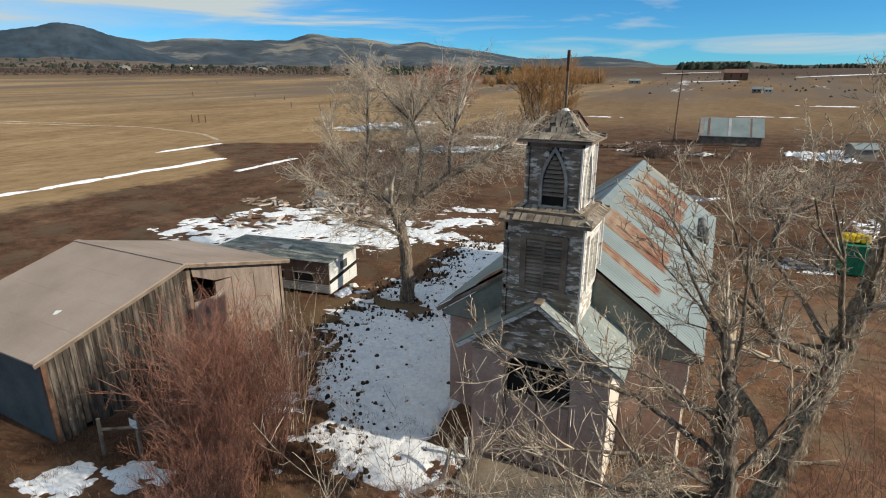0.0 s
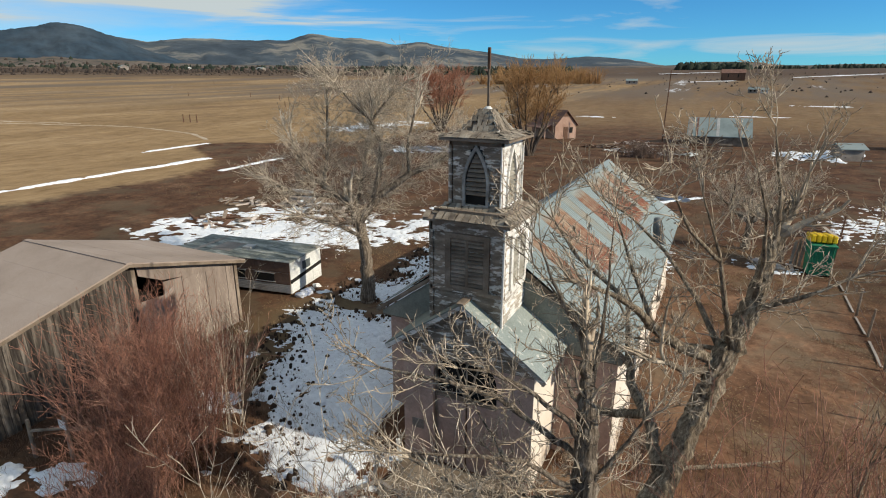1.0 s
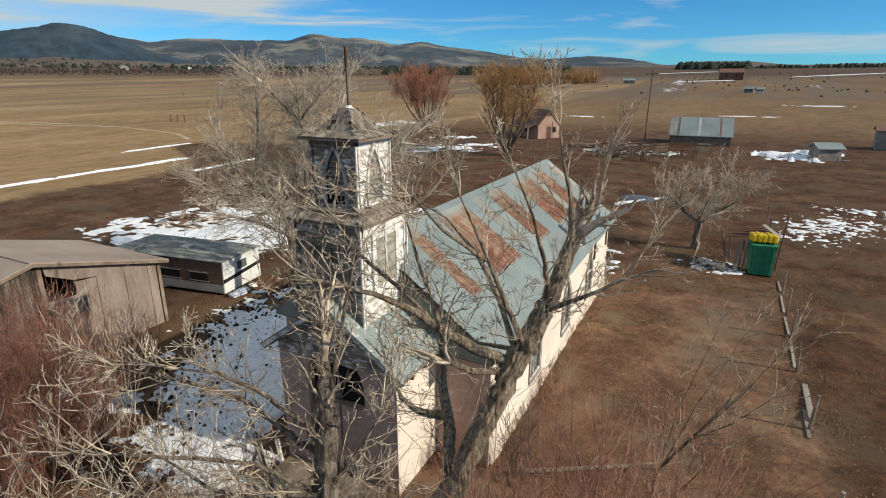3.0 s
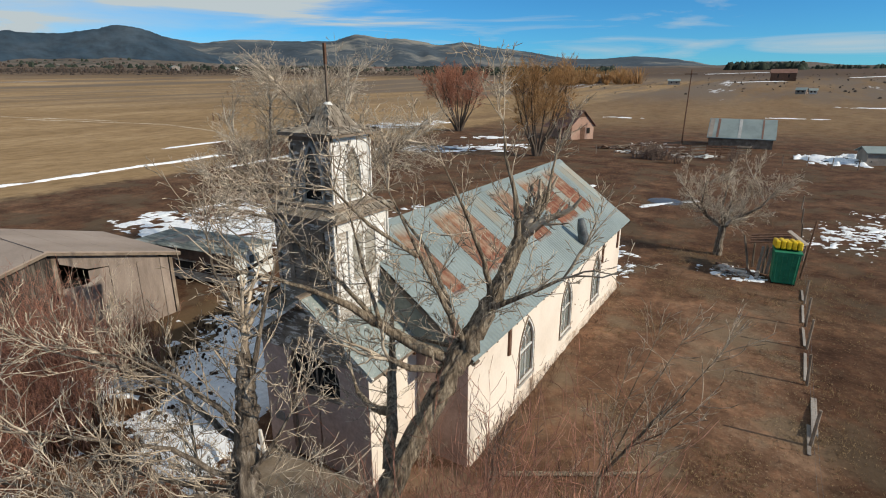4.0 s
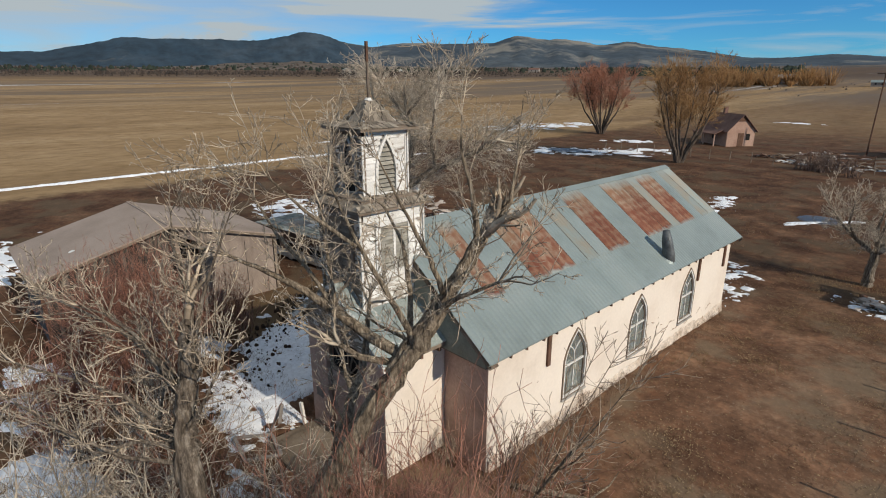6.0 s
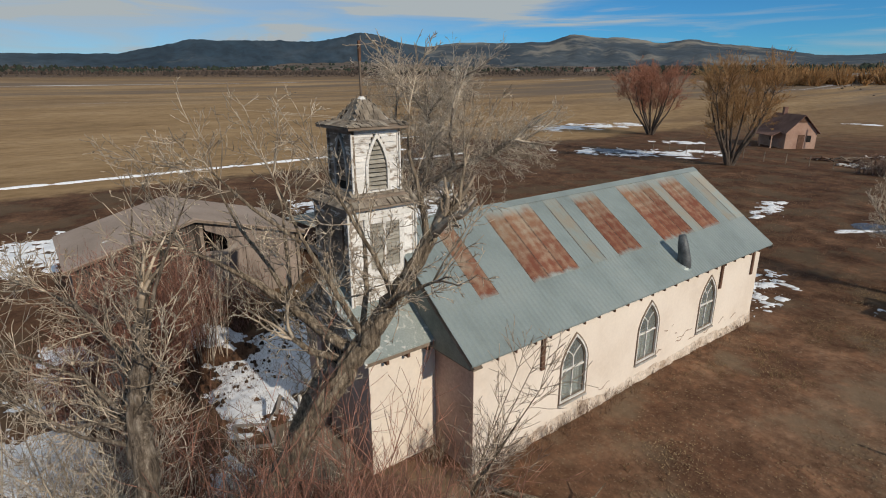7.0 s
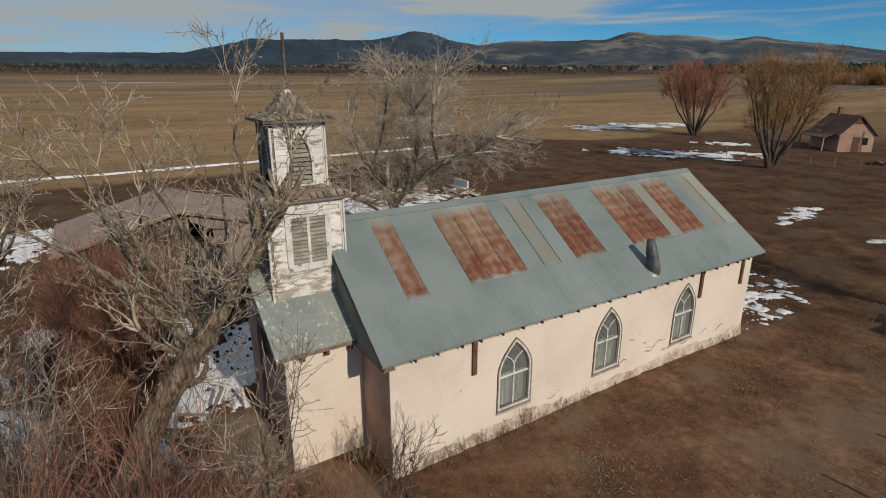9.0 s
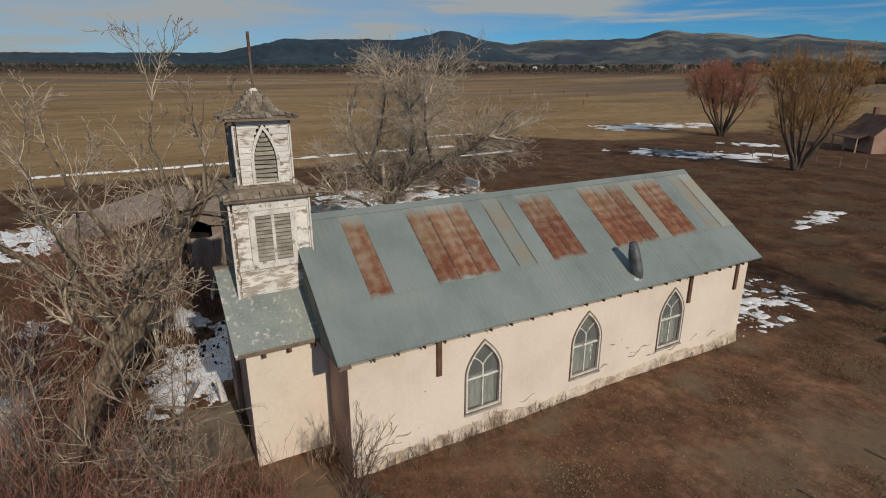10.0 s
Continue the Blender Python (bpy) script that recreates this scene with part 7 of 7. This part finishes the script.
def willow(name, x, y, h, wide, n, seed, twig, label, dense=4.2, reach=3.0):
    g = np.random.default_rng(seed)
    z = gl(x, y)
    limbs = []
    for k in range(n):
        a, s = 6.283 * k / n + g.normal(0, 0.3), g.uniform(0.35, 1.0)
        dx, dy = math.cos(a) * wide / 2 * s, math.sin(a) * wide / 2 * s
        limbs.append([(x + dx * 0.06, y + dy * 0.06, z - 0.2, 0.30), (x + dx * 0.25, y + dy * 0.25, z + h * 0.16, 0.22), (x + dx * 0.62, y + dy * 0.62, z + h * 0.40, 0.13), (x + dx * 0.85, y + dy * 0.85, z + h * 0.66, 0.07), (x + dx, y + dy, z + h * 0.85, 0.04)])
    spec = [(4, 0.10, 0.08, 5.0, 0.5, 34), (3, 0.13, 0.08, 6.5, 0.55, 34), (2, 0.15, 0.06, 0, 0, 0)]
    return bare_tree(name, (x, y, z), limbs, spec, seed, M_WILLOWBARK, twig, label, reach=reach, dense=dense, first=0, thin=0.016, up=0.45, branch=M_WILLOWBARK, above=z + h * 0.34)


willow("willow", -46.0, 81.0, 9.4, 12, 12, 31, M_CORAL, "round willow with coral-red winter twigs")
willow("willow", -20.8, 57.0, 9.2, 9, 9, 32, M_ORANGE, "tall willow with orange winter twigs", dense=4.4)


def far_grove(x0, y0, x1, y1, many, h, seed):
    """A belt of bare willows too far off to count: fans of upright twigs on short stems."""
    g = np.random.default_rng(seed)
    rows = []
    for _ in range(many):
        f = g.random()
        x, y = x0 + (x1 - x0) * f + g.normal(0, 7), y0 + (y1 - y0) * f + g.normal(0, 14)
        z, top = gl(x, y), h * g.uniform(0.3, 1.15)
        n = 70
        a, s = g.uniform(0, 6.283, n), np.sqrt(g.random(n)) * top * 0.55
        p = np.column_stack([x + np.cos(a) * s * 0.3, y + np.sin(a) * s * 0.3, np.full(n, z - 0.2)])
        q = np.column_stack([x + np.cos(a) * s, y + np.sin(a) * s, z + top * g.uniform(0.5, 1.0, n) * (1 - 0.3 * s / (top * 0.55))])
        rows.append(np.column_stack([p, q, np.full(n, 0.11), np.full(n, 0.10)]))
    return tagged(new("far_willows", sticks("far_willows", np.concatenate(rows), M_ORANGE)), "hazy belt of ochre winter willows across the pasture", "willows", kind="stuff")


far_grove(-137, 350, -86, 396, 44, 12.5, 33)

# brush and thickets
def red_brush(base, stems, height, spread, seed, label, twigs=9, foot=1.0, r=0.011, wild=0.05):
    return shrub("red_willow", base, stems, height, spread, seed, M_RED, label, twigs=twigs, foot=foot, r=r, rise=0.11, wild=wild, thin=0.004, stem=M_REDSTEM)


red_brush((-10.2, -5.5, 0), 250, 4.7, 0.46, 41, "big reddish willow shrub before the shed", 22, 1.3, 0.012)
red_brush((-11.2, -4.2, 0), 150, 4.4, 0.45, 42, "reddish willow shrub beside the shed", 18, 1.1, 0.012)
shrub("pale_willow", (-10.0, -3.6, 0), 26, 5.0, 0.38, 43, M_TWIG, "tall pale-stemmed shrub among red brush", twigs=9, foot=0.7, r=0.014, rise=0.12)
red_brush((-12.4, -1.5, 0), 130, 2.8, 0.6, 44, "reddish brush along the shed wall", 12, 0.9)
red_brush((-8.9, -7.4, 0), 170, 2.8, 0.65, 45, "low reddish brush beside melting snow", 14)
red_brush((3.3, -4.7, 0), 90, 4.9, 0.36, 46, "tall reddish willow brush beside the elms", 12)
red_brush((3.9, -5.9, 0), 190, 6.2, 0.32, 47, "tall thin reddish willow brush", 13, 1.2, 0.013)
red_brush((2.0, -5.2, 0), 140, 3.9, 0.45, 48, "reddish willow brush at the elms' foot", 10)
red_brush((-3.6, -6.9, 0), 90, 1.9, 0.75, 148, "reddish brush among melting snow", 12, 1.3)
red_brush((-1.2, -6.4, 0), 150, 2.7, 0.75, 149, "reddish brush under the elms", 12, 1.2)
red_brush((-4.4, -6.2, 0), 120, 2.2, 0.8, 55, "low reddish brush on snow", 9, 1.2, 0.009)
red_brush((1.4, -2.6, 0), 90, 2.8, 0.6, 155, "reddish brush at the church corner", 8, 1.0, 0.009)
red_brush((0.2, -4.6, 0), 130, 2.8, 0.6, 156, "reddish brush before the church", 10, 1.1, 0.009)
shrub("thicket", (-1.7, -7.4, 0), 22, 6.0, 0.28, 49, M_TWIG, "pale bare thicket before the church door", twigs=28, foot=0.8, r=0.021, wild=0.20, thin=0.0058)
shrub("thicket", (-2.3, -8.0, 0), 24, 5.2, 0.34, 50, M_TWIG, "pale bare thicket beside the elms", twigs=26, foot=0.9, r=0.020, wild=0.17, thin=0.0058)
shrub("thicket", (-1.1, -8.9, 0), 26, 6.4, 0.42, 51, M_TWIG, "tall pale tangled thicket in front", twigs=28, foot=0.8, r=0.020, wild=0.20, thin=0.0055)
shrub("thicket", (-6.6, -7.0, 0), 26, 2.0, 0.8, 52, M_TWIG2, "tangled brown thicket on snow", twigs=14, foot=1.1, r=0.009, wild=0.08)
shrub("thicket", (-2.15, -4.75, 0), 40, 2.3, 0.7, 53, M_TWIG, "low pale brush before the church door", twigs=14, foot=0.8, r=0.012, wild=0.12, thin=0.0055)
shrub("thicket", (-1.0, -3.6, 0), 70, 2.1, 0.8, 54, M_TWIG2, "low dry brush beside the entrance", twigs=11, foot=0.9, r=0.011)
bare_tree("sapling", (4.0, -3.9, 0), [[(4.0, -3.9, -0.1, 0.05), (4.05, -3.85, 2.5, 0.045), (4.15, -3.72, 4.2, 0.04), (4.5, -3.8, 4.9, 0.03), (4.8, -3.85, 5.5, 0.02)],
    [(4.2, -3.72, 4.3, 0.025), (4.5, -3.6, 5.3, 0.018), (4.95, -3.5, 6.5, 0.008)], [(4.5, -3.8, 4.9, 0.022), (5.0, -3.9, 5.8, 0.015), (5.4, -3.86, 6.6, 0.008)],
    [(4.15, -3.72, 4.2, 0.02), (4.3, -3.5, 5.2, 0.014), (4.6, -3.35, 6.3, 0.008)], [(4.5, -3.8, 4.9, 0.02), (4.95, -4.1, 5.5, 0.014), (5.3, -4.3, 6.1, 0.008)],
    [(4.1, -3.8, 3.4, 0.02), (4.1, -3.5, 4.6, 0.014), (4.25, -3.3, 5.6, 0.008)], [(4.1, -3.8, 3.2, 0.02), (4.5, -4.1, 4.3, 0.014), (4.9, -4.2, 5.2, 0.008)]],
    [(4, 0.1, 0.08, 6, 0.5, 32), (3, 0.1, 0.06, 4, 0.5, 30), (2, 0.1, 0.05, 0, 0, 0)], 157, M_BARK2, M_TWIG2, "slender sapling with brown twigs beside the red brush", reach=0.5, dense=8, stout=0.62)
shrub("bare_bush", (0.75, -0.25, 0), 20, 2.5, 0.5, 57, M_STEM, "leafless dark bush at the church corner", lean=(0.12, 0.22), twigs=12, foot=0.3, r=0.014, thin=0.006)
shrub("weed_clump", (-0.9, -0.5, 0), 26, 1.3, 0.5, 58, M_TWIG2, "dry weeds between entrance and nave", twigs=7, foot=0.35, r=0.008)
for k in range(24):
    yy = 0.8 + 0.58 * k + rg.normal(0, 0.1)
    shrub("weed_clump", (0.3 + rg.normal(0, 0.05), yy, 0), 22, rg.uniform(0.4, 0.8) if k < 9 else rg.uniform(0.18, 0.42), 0.8, 260 + k, M_WEED, "dry weeds along the church wall", "weeds along the wall", twigs=5, foot=0.25, r=0.006, kind="stuff")
for k in range(8):
    a = rg.uniform(0, 1)
    shrub("grey_brush", (-12 + 18 * a + rg.normal(0, 1), 63.5 + rg.normal(0, 2.5), 0), 26, rg.uniform(1.3, 2.6), 0.6, 80 + k, M_STEM, "bare brown brush beside the far fence", "brush by the far fence", twigs=9, foot=0.8, r=0.03, thin=0.012)


# ---- grass and weeds over the bare earth ----
def blades(name, many, x0, x1, y0, y1, h, seed, mat_, label, bare=0.28):
    g = np.random.default_rng(seed)
    n = many
    x, y_ = g.uniform(x0, x1, n), g.uniform(y0, y1, n)
    keep = g.random(n) < (rough_noise(x * 0.35, y_ * 0.35, seed, 4) - bare) * 2.2
    keep &= ~((x > -6.9) & (x < 0.12) & (y_ > -0.1) & (y_ < 15.3)) & ~((x > -5.2) & (x < -1.5) & (y_ > -3.3) & (y_ < 0.1))
    x, y_ = np.repeat(x[keep], 6), np.repeat(y_[keep], 6)
    n = len(x)
    p = np.column_stack([x + g.normal(0, 0.05, n), y_ + g.normal(0, 0.05, n), land(x, y_) - 0.02])
    d = units(np.column_stack([g.normal(0, 0.5, n), g.normal(0, 0.5, n), np.ones(n)]))
    rows = np.column_stack([p, p + d * (h * g.uniform(0.4, 1.2, n))[:, None], np.full(n, 0.006), np.full(n, 0.002)])
    return tagged(new(name, sticks(name, rows, mat_)), label, "grass", kind="stuff")


blades("dry_grass", 6000, 0.0, 14, -9, 26, 0.07, 91, M_WEED, "short dry weeds on the bare yard")
blades("dry_grass", 16000, 0.5, 11, -8, 24, 0.13, 191, M_STRAW, "scattered pale weed tufts on the yard", bare=0.47)
blades("dry_grass", 5000, -16, 0.3, -11, -1.5, 0.24, 92, M_WEED, "dry weeds before the church")
blades("dry_grass", 5000, -16, -8, -1, 18, 0.15, 93, M_STRAW, "straw-coloured grass between shed and church")
blades("dry_grass", 6000, -45, 12, 15, 60, 0.28, 94, M_WEED, "dry weeds on the brown field")


def leaf_litter(heaps, seed):
    """Small dry leaves and stalks lying in loose drifts on the yard."""
    g = np.random.default_rng(seed)
    vs, fs = [], []
    for cx, cy, spread, many in heaps:
        x, y_ = cx + g.normal(0, spread, many), cy + g.normal(0, spread, many)
        z = land(x, y_)
        for a, b, c in zip(x, y_, z):
            o, r, t = len(vs), g.uniform(0.012, 0.036), g.uniform(0, 6.28)
            for k in range(4):
                q = r * (1.0 if k % 2 else 0.45)
                vs.append((a + q * math.cos(t + k * 1.571), b + q * math.sin(t + k * 1.571), c + g.uniform(0.01, 0.05)))
            fs += [(o, o + 1, o + 2), (o, o + 2, o + 3)]
    return tagged(new("leaf_litter", mesh_from("leaf_litter", vs, fs, M_STRAW)), "dry leaves and stalks strewn on bare earth", "leaf litter", kind="stuff")


g_ = np.random.default_rng(77)
leaf_litter([(g_.uniform(1.0, 9.5), g_.uniform(-6, 22), g_.uniform(0.3, 0.9), int(g_.uniform(60, 330))) for _ in range(60)], 78)
